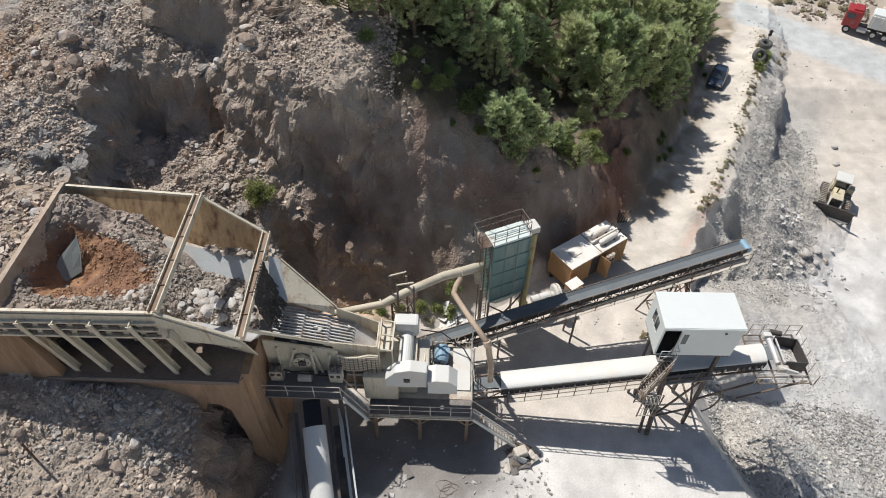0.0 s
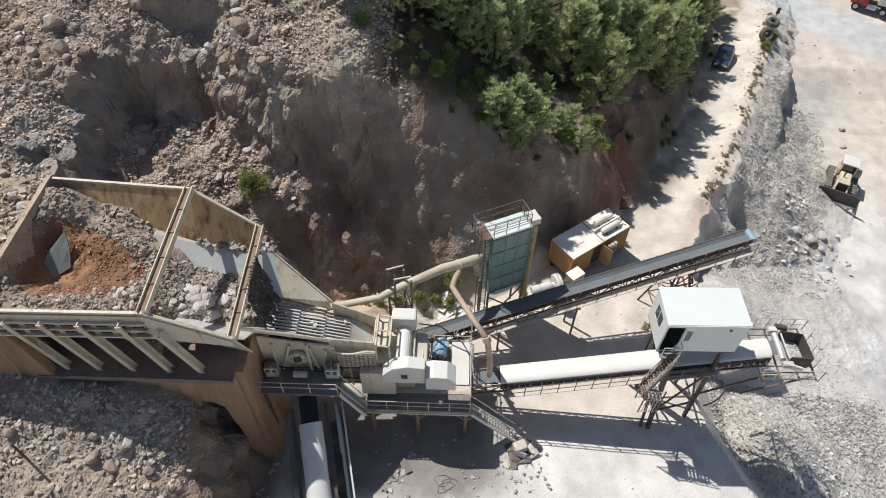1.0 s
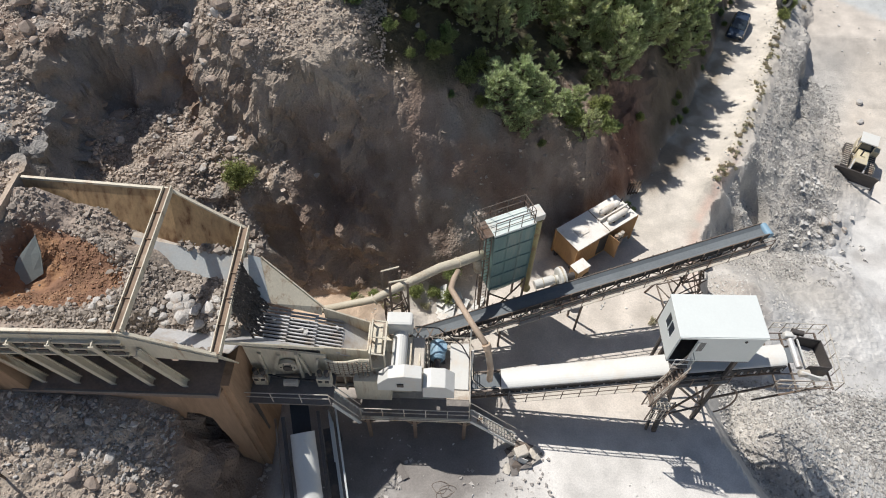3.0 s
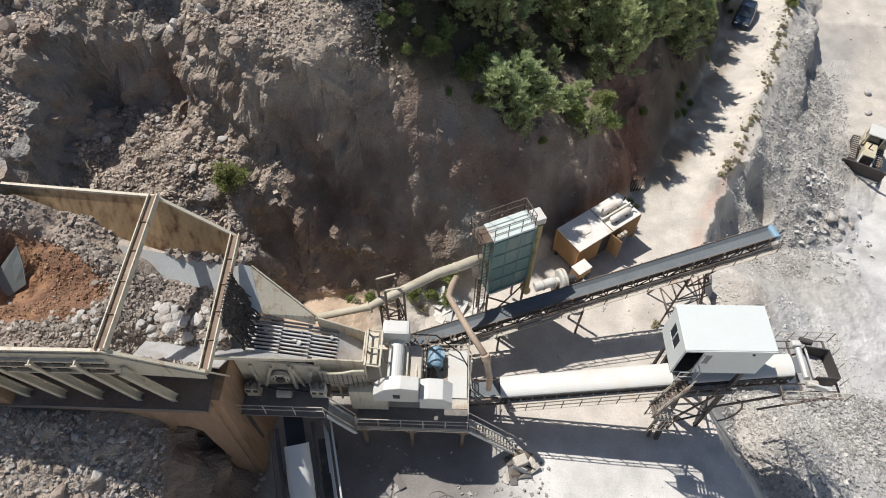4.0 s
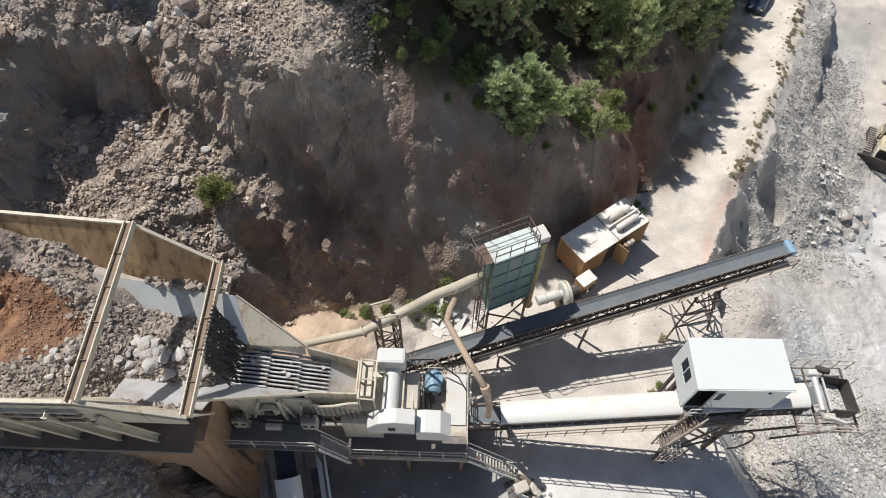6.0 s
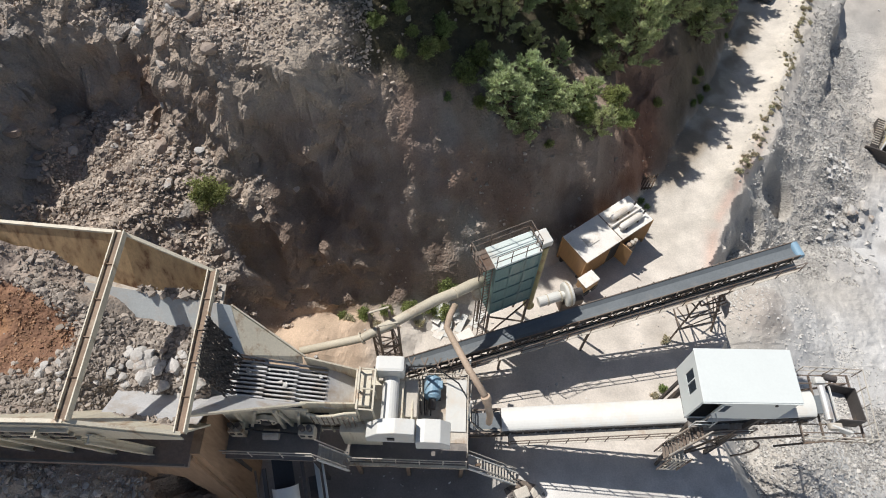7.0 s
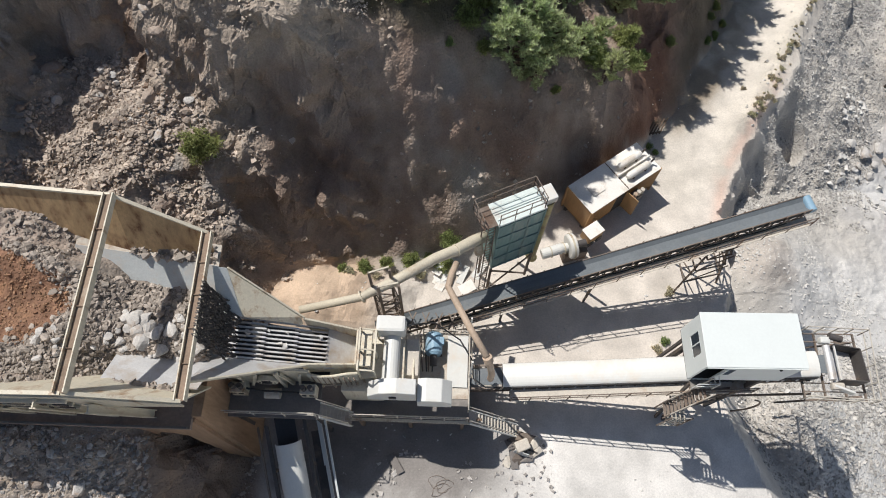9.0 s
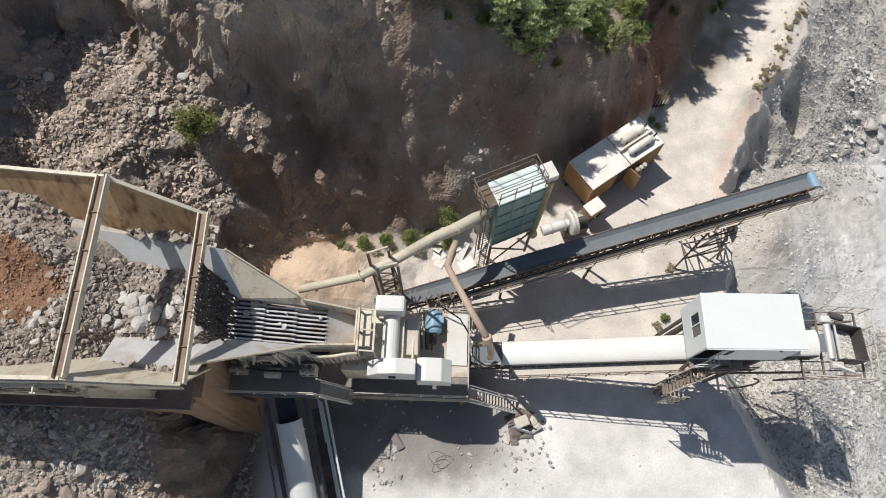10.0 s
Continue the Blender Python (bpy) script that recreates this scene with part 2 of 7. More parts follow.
def fbm(x, y, size, octaves, seed, gain=0.5):
    """Noise about 0, from features of that size in metres downwards."""
    out, a, tot = 0, 1.0, 0
    for o in range(octaves):
        f = 2.03 ** o / size
        out = out + a * (value_noise(x * f + 17.3 * o, y * f - 9.1 * o, seed + o) - 0.5)
        tot += a
        a *= gain
    return out / tot * 2

def step(v, lo, hi):
    f = np.clip((v - lo) / (hi - lo), 0, 1)
    return f * f * (3 - 2 * f)

def side(x, y, line):
    """Signed distance from a polyline; positive to the right of its run."""
    best = np.full(np.shape(x), 1e9)
    sign = np.ones(np.shape(x))
    k = len(line) - 1
    for i, ((ax, ay), (bx, by)) in enumerate(zip(line, line[1:])):
        dx, dy = bx - ax, by - ay
        f = ((x - ax) * dx + (y - ay) * dy) / (dx * dx + dy * dy)
        g = np.clip(f, 0 if i else -50, 1 if i < k - 1 else 50)
        d = np.hypot(x - ax - g * dx, y - ay - g * dy)
        near = d < best
        sign = np.where(near, np.sign((x - ax) * dy - (y - ay) * dx), sign)
        best = np.minimum(best, d)
    return best * sign

ROAD = ((14.5, 31.0), (19.2, 42.0), (23.0, 50.0), (27.0, 58.5), (31.5, 68.0), (36.5, 81.0), (41.0, 95.0))
EDGE = ((22.6, 4.0), (20.8, 13.0), (18.9, 17.5), (17.6, 20.5), (17.2, 22.5), (17.6, 25.5), (18.6, 29.0), (19.2, 33.8), (20.3, 37.8), (22.6, 41.6), (26.0, 47.0), (30.4, 55.5), (35.0, 66.0), (39.5, 77.0), (41.5, 82.0))
TOE = ((-9.7, 24.0), (-9.7, 27.6), (-8.8, 28.9), (-7.0, 29.3), (-3.0, 30.0), (1.0, 30.9), (2.8, 31.5), (4.5, 32.6), (6.5, 34.0), (9.0, 36.0), (10.9, 37.4), (13.5, 39.3), (15.3, 41.2), (18.0, 45.0), (21.4, 51.5), (25.0, 58.5), (29.0, 67.0), (34.0, 80.0), (37.0, 90.0))

# cross-sections of the quarry side from west to east: x, then (y, z) from the foot up
WEST = (
    (-29.0, (28, 13.0), (33, 14.4), (36, 15.3), (41, 16.2), (50, 18)),
    (-24.7, (28, 11.6), (30.2, 12.8), (30.9, 14.0), (32.6, 14.5), (36.1, 15.7), (39, 16.9), (43, 18.4)),
    (-22.5, (28, 11.0), (30.3, 11.5), (31.1, 13.0), (33.6, 13.4), (35, 14.0), (36.3, 16.5), (38.6, 15.8), (41, 17.4)),
    (-21.3, (29, 10.2), (32.2, 10.3), (34, 10.6), (36.6, 11.6), (37.4, 12.4), (38.0, 15.5), (39.4, 16.6), (42, 17.6)),
    (-19.8, (29, 8.9), (32.3, 9.2), (35.1, 9.8), (37.3, 10.5), (37.9, 12.0), (38.2, 14.9), (39.4, 16.7), (40.5, 17), (41.4, 20.4), (46, 22)),
    (-18.0, (29, 8.6), (32.4, 9.2), (34.8, 9.6), (37.1, 10.6), (37.8, 12.2), (38.3, 14.5), (39.3, 15.3), (40.3, 15.8), (41.2, 19.4), (46, 21)),
    (-16.0, (29, 8.0), (31.3, 9.0), (33, 9.3), (35, 10.1), (36.2, 10.6), (37.2, 12.4), (38.6, 14.8), (40.2, 15.6), (41.1, 19), (46, 20.5)))
RIDGE = (
    (-14.5, (29, 6.6), (31.8, 8.0), (33.4, 9.5), (35.1, 10.4), (36.3, 11.6), (37.1, 13.5), (38.6, 15.4), (40.4, 16.2), (41.3, 18.8), (46, 20)),
    (-12.5, (28.5, 5.2), (30.5, 6.8), (32.5, 8.7), (34.5, 10.4), (35.9, 12.9), (37.2, 16.2), (38.4, 17.3), (41, 17.8), (42.2, 19), (46, 20)),
    (-10.8, (28, 3.6), (31, 6.2), (33, 8.4), (34.2, 10.0), (34.8, 12.0), (35.2, 13.9), (36.5, 15.4), (37.3, 16.6), (39.5, 17), (42, 17.6)),
    (-9.0, (29, 2.0), (30.3, 3.2), (31, 4.4), (32, 7.2), (32.7, 8.4), (34, 9.6), (34.8, 11.2), (35.2, 13.8), (35.5, 14.8), (36.4, 15.7), (39.2, 16.9), (43, 18)),
    (-7.0, (29.3, 1.2), (30.4, 2.4), (31.9, 4.6), (33.6, 7.9), (35, 10.5), (35.8, 12.8), (36.1, 15.6), (37.2, 16.3), (38.6, 17), (43, 18)))
CUT = (
    (-5.0, (29.8, 1.0), (31.2, 2.4), (32.8, 5.1), (35, 10.2), (35.8, 12.3), (36.6, 13.6), (36.9, 15.4), (38.5, 16.5), (41, 17.2), (44, 17.5)),
    (-3.0, (30, 0.8), (31.5, 2.4), (34.1, 7), (35.1, 9.2), (36.2, 11.6), (37.4, 13.4), (38.8, 15.2), (41.5, 16.2), (44, 16.5)),
    (-1.0, (30.3, 0.7), (31.8, 3.2), (33.1, 5), (34.6, 8.4), (35.6, 10.5), (38, 13.5), (40.5, 15), (44, 15.4)),
    (0.8, (30.8, 0.6), (31.8, 3), (33.1, 4.7), (35.4, 8.3), (37.7, 10.8), (40, 13), (44, 14.2)),
    (2.8, (31.5, 0.5), (33, 3.2), (35.8, 6.4), (37.2, 8.5), (39.5, 10.8), (41.8, 12.2), (46, 12.8)),
    (4.5, (32.6, 0.3), (34.5, 3), (36.6, 6), (38, 7.4), (40, 9.2), (42.3, 10.6), (48, 11.2)))
SPUR = (
    (6.5, (34, 0), (35.6, 2.4), (37, 4.3), (38.3, 6.5), (39.5, 7.4), (42.5, 8.8), (48, 9.8)),
    (9.0, (36, -0.4), (37.8, 2.2), (38.9, 3.8), (40, 5.8), (41, 6.6), (43.5, 7.2), (50, 8)),
    (10.9, (37.4, -0.7), (38.7, 2.8), (40.2, 5), (41.4, 6.4), (44, 6.4), (50, 7)),
    (12.2, (38.4, -0.8), (40, 2.4), (41.4, 4.2), (42.6, 5.8), (45, 5.6), (50, 6.4)),
    (12.9, (38.9, -0.9), (40.5, 2.6), (41.6, 3.7), (43, 3.9), (45, 4.3), (48, 5.3), (52, 6.4)),
    (13.7, (39.5, -0.9), (40.9, 2.4), (42, 3.3), (43.5, 3.0), (45, 3.4), (48, 5.0), (52, 6.2)),
    (15.3, (41.2, -0.9), (43, 0.7), (45, 2.4), (47, 3.7), (50, 5.0), (56, 6.4)),
    (18.0, (45, -0.9), (46.6, -0.2), (48.2, 1), (50.5, 3.4), (53, 4.4), (58, 5.6)),
    (21.4, (51.5, -1.2), (53.5, 0.3), (56, 2.2), (60, 4.2)),
    (25.0, (58.5, -1.7), (61, 0), (66, 2.6)),
    (29.0, (67, -2.2), (70, -0.6), (76, 1.4)),
    (34.0, (80, -3.1), (86, -2), (95, -1)))
SECTIONS = WEST + RIDGE + CUT + SPUR

def quarry_side(x, y):
    """The hill lofted through the cross-sections."""
    xs = [s[0] for s in SECTIONS]
    f = np.interp(x, xs, np.arange(len(xs)))
    out = np.zeros(np.shape(x))
    for k, s in enumerate(SECTIONS):
        w = np.clip(1 - np.abs(f - k), 0, 1)
        if not w.any():
            continue
        sy, sz = [p[0] for p in s[1:]], [p[1] for p in s[1:]]
        z = np.interp(y, sy, sz) - 0.55 * np.maximum(sy[0] - y, 0) + 0.12 * np.clip(y - sy[-1], 0, 25)
        out = out + w * z
    return out - 3.0 * np.maximum(x - 34.0, 0)

def height(x, y, rough=True):
    n4, n1, n03 = fbm(x, y, 6.0, 4, 11), fbm(x, y, 1.6, 4, 23), fbm(x, y, 0.7, 3, 41, 0.6)
    s_edge, s_toe = side(x, y, EDGE), -side(x, y, TOE)
    bench = 0.05 * n4 + np.interp(y, (15, 21, 27, 33, 38, 46, 51, 68, 82), (0.35, 0.3, 0.0, -0.4, -0.95, -0.85, -1.2, -2.3, -3.2))
    bench_z = bench
    bench = bench + 0.75 * np.exp(-((s_edge + 1.0) / 1.2) ** 2) * step(y, 38, 44) * step(82.0 - y, 0, 6) * (0.8 + 0.5 * n1)
    yard = np.interp(y, (10, 33, 40, 51, 61, 66, 70, 88, 120), (-9.6, -9.6, -9.0, -8.1, -7.9, -6.8, -5.2, -3.4, -3.0)) + 0.12 * n4
    # dump slope: a steep lip, then loose material at rest
    se = np.maximum(s_edge + (0.7 * n4 + 0.5 * n1) * step(y, 24, 28) + 0.25 * n1, 0)
    lip = np.interp(y, (14, 24, 29, 38, 42, 48, 56), (1.25, 1.25, 2.3, 2.3, 1.4, 0.8, 0.4))
    fall = lip * np.minimum(se, 1.6) + np.interp(y, (24, 29), (1.0, 0.72)) * np.clip(se - 1.6, 0, 2.9) + 0.5 * np.maximum(se - 4.5, 0)
    fall = fall + 1.9 * step(se, 3.0, 3.7) * step(y, 52, 58) * step(73 - y, 0, 5)
    gully = 1 - 2 * np.abs(fbm(x + 0.5 * y, y, 1.9, 3, 71))
    mound = fbm(x, y, 3.2, 3, 73)
    low = np.maximum(bench - fall + (0.2 * n1 + np.interp(y, (26, 32), (0.02, 0.42)) * (gully - 0.55) + np.interp(y, (26, 32), (0.0, 0.5)) * mound) * step(se, 0.3, 2.5) * step(bench - fall - yard, 0.2, 2.5), yard)
    for hx, hy, dp, rad in ((27.2, 43.6, 1.7, 1.7), (23.4, 37.6, 1.0, 1.5), (24.6, 40.4, 0.8, 1.3)):
        r = np.hypot(x - hx, y - hy) / rad
        low = low - dp * step(1.15 - r, 0, 0.5) * (se > 0)
    for mx, my, mh in ((21.9, 56.4, 1.5), (19.2, 49.6, 1.1), (25.6, 64.0, 1.3), (17.6, 45.2, 0.8)):
        low = np.maximum(low, bench_z + mh + 0.3 * n1 - 1.0 * np.hypot(x - mx, (y - my) * 0.6))
    # orange earth heaped at the foot of the cut
    low = np.maximum(low, 2.6 + 0.4 * n1 - 0.75 * np.maximum(np.hypot((x + 6.9) / 1.5, (y - 27.0) / 1.0) - 0.6, 0))
    # discharge cones under the two conveyor heads
    for cx, cy, top, drop in ((22.6, 32.4, -1.5, (0, 4.0, 5.6, 7.4, 8.4)), (22.3, 21.7, -1.3, (0, 5.0, 7.3, 8.2, 8.6))):
        r = np.sqrt((x - cx) ** 2 + (y - cy) ** 2 + 0.4) - 0.6 + 0.35 * n1 + 0.8 * n4 * step(np.hypot(x - cx, y - cy), 2, 8)
        low = np.maximum(low, top - np.interp(r, (0, 6, 11, 16, 22), drop))
    z = low
    # the cut face and the wooded hill above it
    rid = 1 - 2 * np.abs(fbm(x, y, 3.4, 3, 57))
    blocky = 1 - 2 * np.abs(fbm(x - 0.8 * y, 0.6 * y, 2.4, 3, 63))
    loose = step(-x, 8.5, 10.5)
    even = 1 - 0.7 * step(x, -5, -2.5) * step(12 - x, 0, 3)
    hill = quarry_side(x + 0.5 * n4 + 0.35 * even * n1, y + 0.45 * even * n4 + 0.3 * even * n1 + 0.35 * even * (rid - 0.5))
    hill = hill + (0.30 * even + 0.18 * loose) * (blocky - 0.5) * step(s_toe, 0.5, 2.5)
    z = np.maximum(z, np.where((s_toe > -2.5) & (y > 27.2), hill, -99))
    # the rubble bank before the feed hopper
    bank = np.interp(x, (-30, -20.6, -18.5, -16, -14.3, -12.6, -11.4, -10.2, -9.3), (9.8, 9.5, 9.1, 8.7, 8.2, 7.0, 4.2, 1.0, -1.0)) + 0.25 * n4
    bank = bank - 0.72 * np.clip(17.3 - y, 0, 2.6) - 0.3 * np.maximum(14.7 - y, 0)
    bank = bank - 1.6 * np.exp(-((y - 18.9) / 0.9) ** 2 - ((x + 11.9) / 0.8) ** 2)
    z = np.maximum(z, np.where((y < 29) & (x < -8.2), bank, -99))
    # the haul ramp up to the hopper's open end
    ramp = 14.3 + 0.3 * n1 - 5.0 * np.maximum(x + 21.5, 0) - 7.0 * np.maximum(19.2 - y, 0)
    z = np.maximum(z, np.where((x < -15) & (y < 29), ramp, -99))
    if rough:
        wild = np.maximum(step(s_toe, -0.5, 1.0), step(se, 0.2, 2.0) * step(z - yard, 0.1, 1.0))
        wild = np.maximum(wild, step(-x, 9, 11))
        wild = np.maximum(wild, step(z - bench_z, 0.8, 1.6) * (s_edge < -3) * (y > 29.5))
        coarse = np.where(s_edge > 0, np.where(y < 30, 0.18, 0.55), 0.75 + 0.25 * loose)
        z = z + wild * (0.24 * coarse * n1 + 0.19 * coarse * n03 + 0.2 * coarse * (rid - 0.5)) + (1 - wild) * 0.015 * n03 + wild * coarse * 0.07 * fbm(x, y, 0.3, 2, 47)
    return z

def value_noise3(x, y, z, seed):
    """Smooth lattice noise in 0..1 in space."""
    zi = np.floor(z).astype(np.int64)
    f = z - zi
    f = f * f * (3 - 2 * f)
    ox, oy = (zi * 37) % 1009, (zi * 91) % 1013
    ox2, oy2 = ((zi + 1) * 37) % 1009, ((zi + 1) * 91) % 1013
    return value_noise(x + ox, y + oy, seed) * (1 - f) + value_noise(x + ox2, y + oy2, seed) * f

def fbm3(x, y, z, size, octaves, seed, gain=0.5):
    out, a, tot = 0, 1.0, 0
    for o in range(octaves):
        f = 2.03 ** o / size
        out = out + a * (value_noise3(x * f + 3.7 * o, y * f + 1.9 * o, z * f, seed + o) - 0.5)
        tot += a
        a *= gain
    return out / tot * 2

def axis(lo, hi, fine, far, dense=None):
    """Grid lines: even between lo and hi (closer within dense), ever wider out to far."""
    mid = np.arange(lo, hi + fine / 2, fine)
    if dense:
        mid = np.concatenate((mid[mid < dense[0]], np.arange(dense[0], dense[1], dense[2]), mid[mid > dense[1]]))
    out, stp = [], fine
    p = hi
    while p < hi + far:
        stp *= 1.22
        p += stp
        out.append(p)
    out = np.array(out)
    return np.concatenate(((lo - (out - hi))[::-1], mid, out))

def build_ground():
    gx, gy = axis(-29, 44, 0.22, 900, (-26, 13, 0.14)), axis(8, 92, 0.26, 900, (29, 45, 0.11))
    X, Y = np.meshgrid(gx, gy)
    Z = height(X, Y)
    nx, ny = len(gx), len(gy)
    # crumbled relief pushed out of the steep faces
    gzx, gzy = np.gradient(Z, gx, axis=1), np.gradient(Z, gy, axis=0)
    slope = np.hypot(gzx, gzy)
    rock_on = np.maximum(step(-side(X, Y, TOE), -0.2, 0.8), step(Z, 2.2, 3.5) * (Y > 29) * (X < 16)) * (Y < 60) * (X > -30)
    tilt_z = Z + 0.5 * X
    chunk = 1 - 2 * np.abs(fbm3(X, Y, tilt_z * 0.7, 2.6, 3, 803))
    lump = fbm3(X, Y, Z, 1.1, 3, 811, 0.6)
    bed = (0.75 * X + 0.62 * Z - 0.25 * Y + 0.5 * fbm3(X, Y, Z, 2.0, 2, 881)) / 1.15
    slab = (bed - np.floor(bed) - 0.5) * np.exp(-((X - 2.0) / 4.5) ** 2)
    crag = np.abs(fbm3(X, Y, 0.8 * Z, 1.5, 3, 887))
    push = (0.75 * (chunk - 0.55) + 0.34 * lump + 0.6 * (crag - 0.2) + 0.30 * fbm3(X, Y, Z, 0.6, 2, 877) + 0.35 * slab) * rock_on * step(slope, 0.7, 1.8) * (1 - 0.8 * step(X, -5, -2))
    den = np.maximum(slope, 0.3)
    PX, PY = X - gzx / den * push, Y - gzy / den * push
    PZ = Z + 0.15 * lump * rock_on
    co = np.stack((PX, PY, PZ), -1).reshape(-1, 3)
    i = np.arange((ny - 1) * (nx - 1))
    a = (i // (nx - 1)) * nx + i % (nx - 1)
    quads = np.stack((a, a + 1, a + nx + 1, a + nx), -1)
    me = bpy.data.meshes.new("ground")
    me.from_pydata(co, [], quads)
    # ground colours by region, with the shade below the deck put in
    n4, n1 = fbm(X, Y, 5.0, 4, 77), fbm(X, Y, 1.2, 3, 91)
    s_edge, s_toe, s_road = side(X, Y, EDGE), -side(X, Y, TOE), side(X, Y, ROAD)
    def mix(c, new_c, f):
        return c + (np.array(new_c) - c) * np.clip(f, 0, 1)[..., None]
    c = np.broadcast_to(np.array((0.60, 0.54, 0.475)), X.shape + (3,)).copy()
    c = mix(c, (0.63, 0.60, 0.56), step(22 - Y, 0, 3))
    c = mix(c, (0.55, 0.40, 0.28), step(-X + 0.8 * n1, 1.8, 4.8) * step(Y, 24, 26) * 0.85)
    tracks = np.exp(-((s_road - 0.9) / 0.3) ** 2) + np.exp(-((s_road + 0.9) / 0.3) ** 2)
    c = mix(c, (0.64, 0.585, 0.515), 0.5 * tracks * step(Y, 30, 36))
    c = mix(c, (0.51, 0.475, 0.43), step(s_edge + 0.5 * n1, 0, 1.2))
    c = mix(c, (0.62, 0.60, 0.57), step(Z, -6.5, -8.5) * step(s_edge, 0, 2))
    c = mix(c, (0.63, 0.61, 0.58), step(s_edge, 4, 7) * step(36 - Y, 0, 4) * 0.8)
    c = mix(c, (0.47, 0.44, 0.41), step(s_edge, 0.3, 1.5) * step(fbm(X, Y, 3.0, 4, 95), 0.0, 0.35) * step(Y, 30, 38) * 0.6)
    for cx, cy, dark in ((22.6, 32.4, 0.85), (22.3, 21.7, 0.35)):
        c = mix(c, (0.45, 0.40, 0.355), dark * step(3.0 - np.hypot(X - cx, Y - cy) - 0.8 * n1, 0, 1.5) * step(s_edge, 0, 1))
    c = mix(c, (0.60, 0.535, 0.46), step(s_edge, 6, 11) * step(Y, 42, 54) * (0.85 + 0.4 * n4))
    across = Y - 88 + 0.66 * (X - 33)
    c = mix(c, (0.575, 0.515, 0.45), step(Y, 66, 72) * step(s_edge, 1, 4))
    c = mix(c, (0.40, 0.34, 0.27), step(across + 1.5 * n4, 7.0, 9.0) * step(fbm(X, Y, 3.0, 3, 137), -0.25, 0.2))
    c = mix(c, (0.62, 0.56, 0.47), 0.7 * np.exp(-((s_edge + 1.0) / 1.2) ** 2) * step(Y, 36, 40))
    c = mix(c, (0.595, 0.54, 0.47), step(Y, 33, 37) * step(-s_edge, 1.0, 2.0))
    c = mix(c, (0.515, 0.52, 0.505), step(4.4 - np.abs(across - 0.4) + 0.5 * n1, 0, 1.0))
    c = mix(c, (0.60, 0.44, 0.36), 0.85 * np.exp(-((s_edge + 0.4) / 0.45) ** 2) * step(Y, 30, 36) * step(48 - Y, 0, 3) * step(n1, -0.7, 0.1))
    strip = step(s_toe + 0.9 * n1 + 0.8 * n4, -2.6, -1.2) * step(Y, 40, 43)
    c = mix(c, (0.27, 0.215, 0.155), strip * (0.8 + 0.2 * n4))
    c = mix(c, (0.50, 0.44, 0.36), strip * step(fbm(X, Y, 2.2, 3, 131), 0.15, 0.45))
    rock = np.maximum(step(s_toe + 0.6 * n1, -0.3, 0.6), step(Z + 0.4 * n1, 1.4, 2.2) * (s_edge < -3) * (Y > 29.5))
    c = mix(c, (0.345, 0.27, 0.215), rock)
    c = mix(c, (0.40, 0.32, 0.26), rock * step(lump, 0.05, 0.5) * 0.7)
    c = mix(c, (0.22, 0.155, 0.12), rock * step(fbm3(X, Y, Z * 0.6, 2.2, 4, 841), 0.08, 0.45) * 0.75)
    c = mix(c, (0.29, 0.18, 0.13), rock * step(fbm3(X, Y, Z * 0.5, 4.5, 3, 853), 0.05, 0.4) * 0.6)
    c = mix(c, (0.37, 0.365, 0.35), rock * step(fbm3(X, Y, Z * 0.35, 3.0, 4, 861), -0.05, 0.4) * np.exp(-((X - 2.4) / 3.2) ** 2) * 0.7)
    c = mix(c, (0.23, 0.115, 0.075), rock * step(X, 10.5, 13.5) * step(19 - X, 0, 4) * (0.75 + 0.25 * n4))
    # darker brown on the hillside along the road
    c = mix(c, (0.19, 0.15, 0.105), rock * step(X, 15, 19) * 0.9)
    c = mix(c, (0.46, 0.39, 0.32), rock * step(Z + 0.5 * n1, 12.6, 13.8) * step(-X, 3.0, 5) * 0.9)
    # darkest on the wooded hill, well behind the toe
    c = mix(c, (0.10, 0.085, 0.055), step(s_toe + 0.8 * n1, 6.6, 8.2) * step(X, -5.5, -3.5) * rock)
    leftw = step(-X, 8.6, 10.5)
    c = mix(c, (0.41, 0.335, 0.27), leftw * step(Y, 28, 30))
    c = mix(c, (0.40, 0.265, 0.165), leftw * step(Y, 28, 30) * step(n4, -0.05, 0.4))
    c = mix(c, (0.36, 0.335, 0.31), leftw * step(Y, 28, 30) * step(fbm(X, Y, 4.0, 3, 99), 0.0, 0.4) * 0.8)
    c = mix(c, (0.25, 0.16, 0.11), leftw * step(Y, 28, 30) * step(fbm3(X, Y, Z * 0.6, 2.0, 3, 871), 0.1, 0.5) * 0.6)
    c = mix(c, (0.34, 0.325, 0.305), step(-X + 0.6 * n1, 20.0, 21.2) * step(Y, 28, 29) * step(35.2 - Y + 0.8 * n1, 0, 1.2) * 0.9)
    c = mix(c, (0.43, 0.36, 0.295), leftw * step(24 - Y, 0, 4))
    c = mix(c, (0.30, 0.225, 0.175), step(-X, 8.6, 10.0) * step(24 - Y, 0, 4) * step(X + 0.8 * n1, -14.0, -12.5))
    # shade below and before the deck, painted into the dirty floor's colour
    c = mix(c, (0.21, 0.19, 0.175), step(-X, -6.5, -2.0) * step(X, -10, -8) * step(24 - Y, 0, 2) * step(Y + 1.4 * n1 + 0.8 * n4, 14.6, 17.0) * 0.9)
    c = mix(c, (0.41, 0.325, 0.25), step(-X, 20.3, 21.3) * step(Y, 18, 20) * step(29 - Y, 0, 1))
    c = c * (1 + 0.14 * n1)[..., None]
    # this colour layer holds soil tints and the painted deck shade
    at = me.color_attributes.new("earth_tone", "FLOAT_COLOR", "POINT")
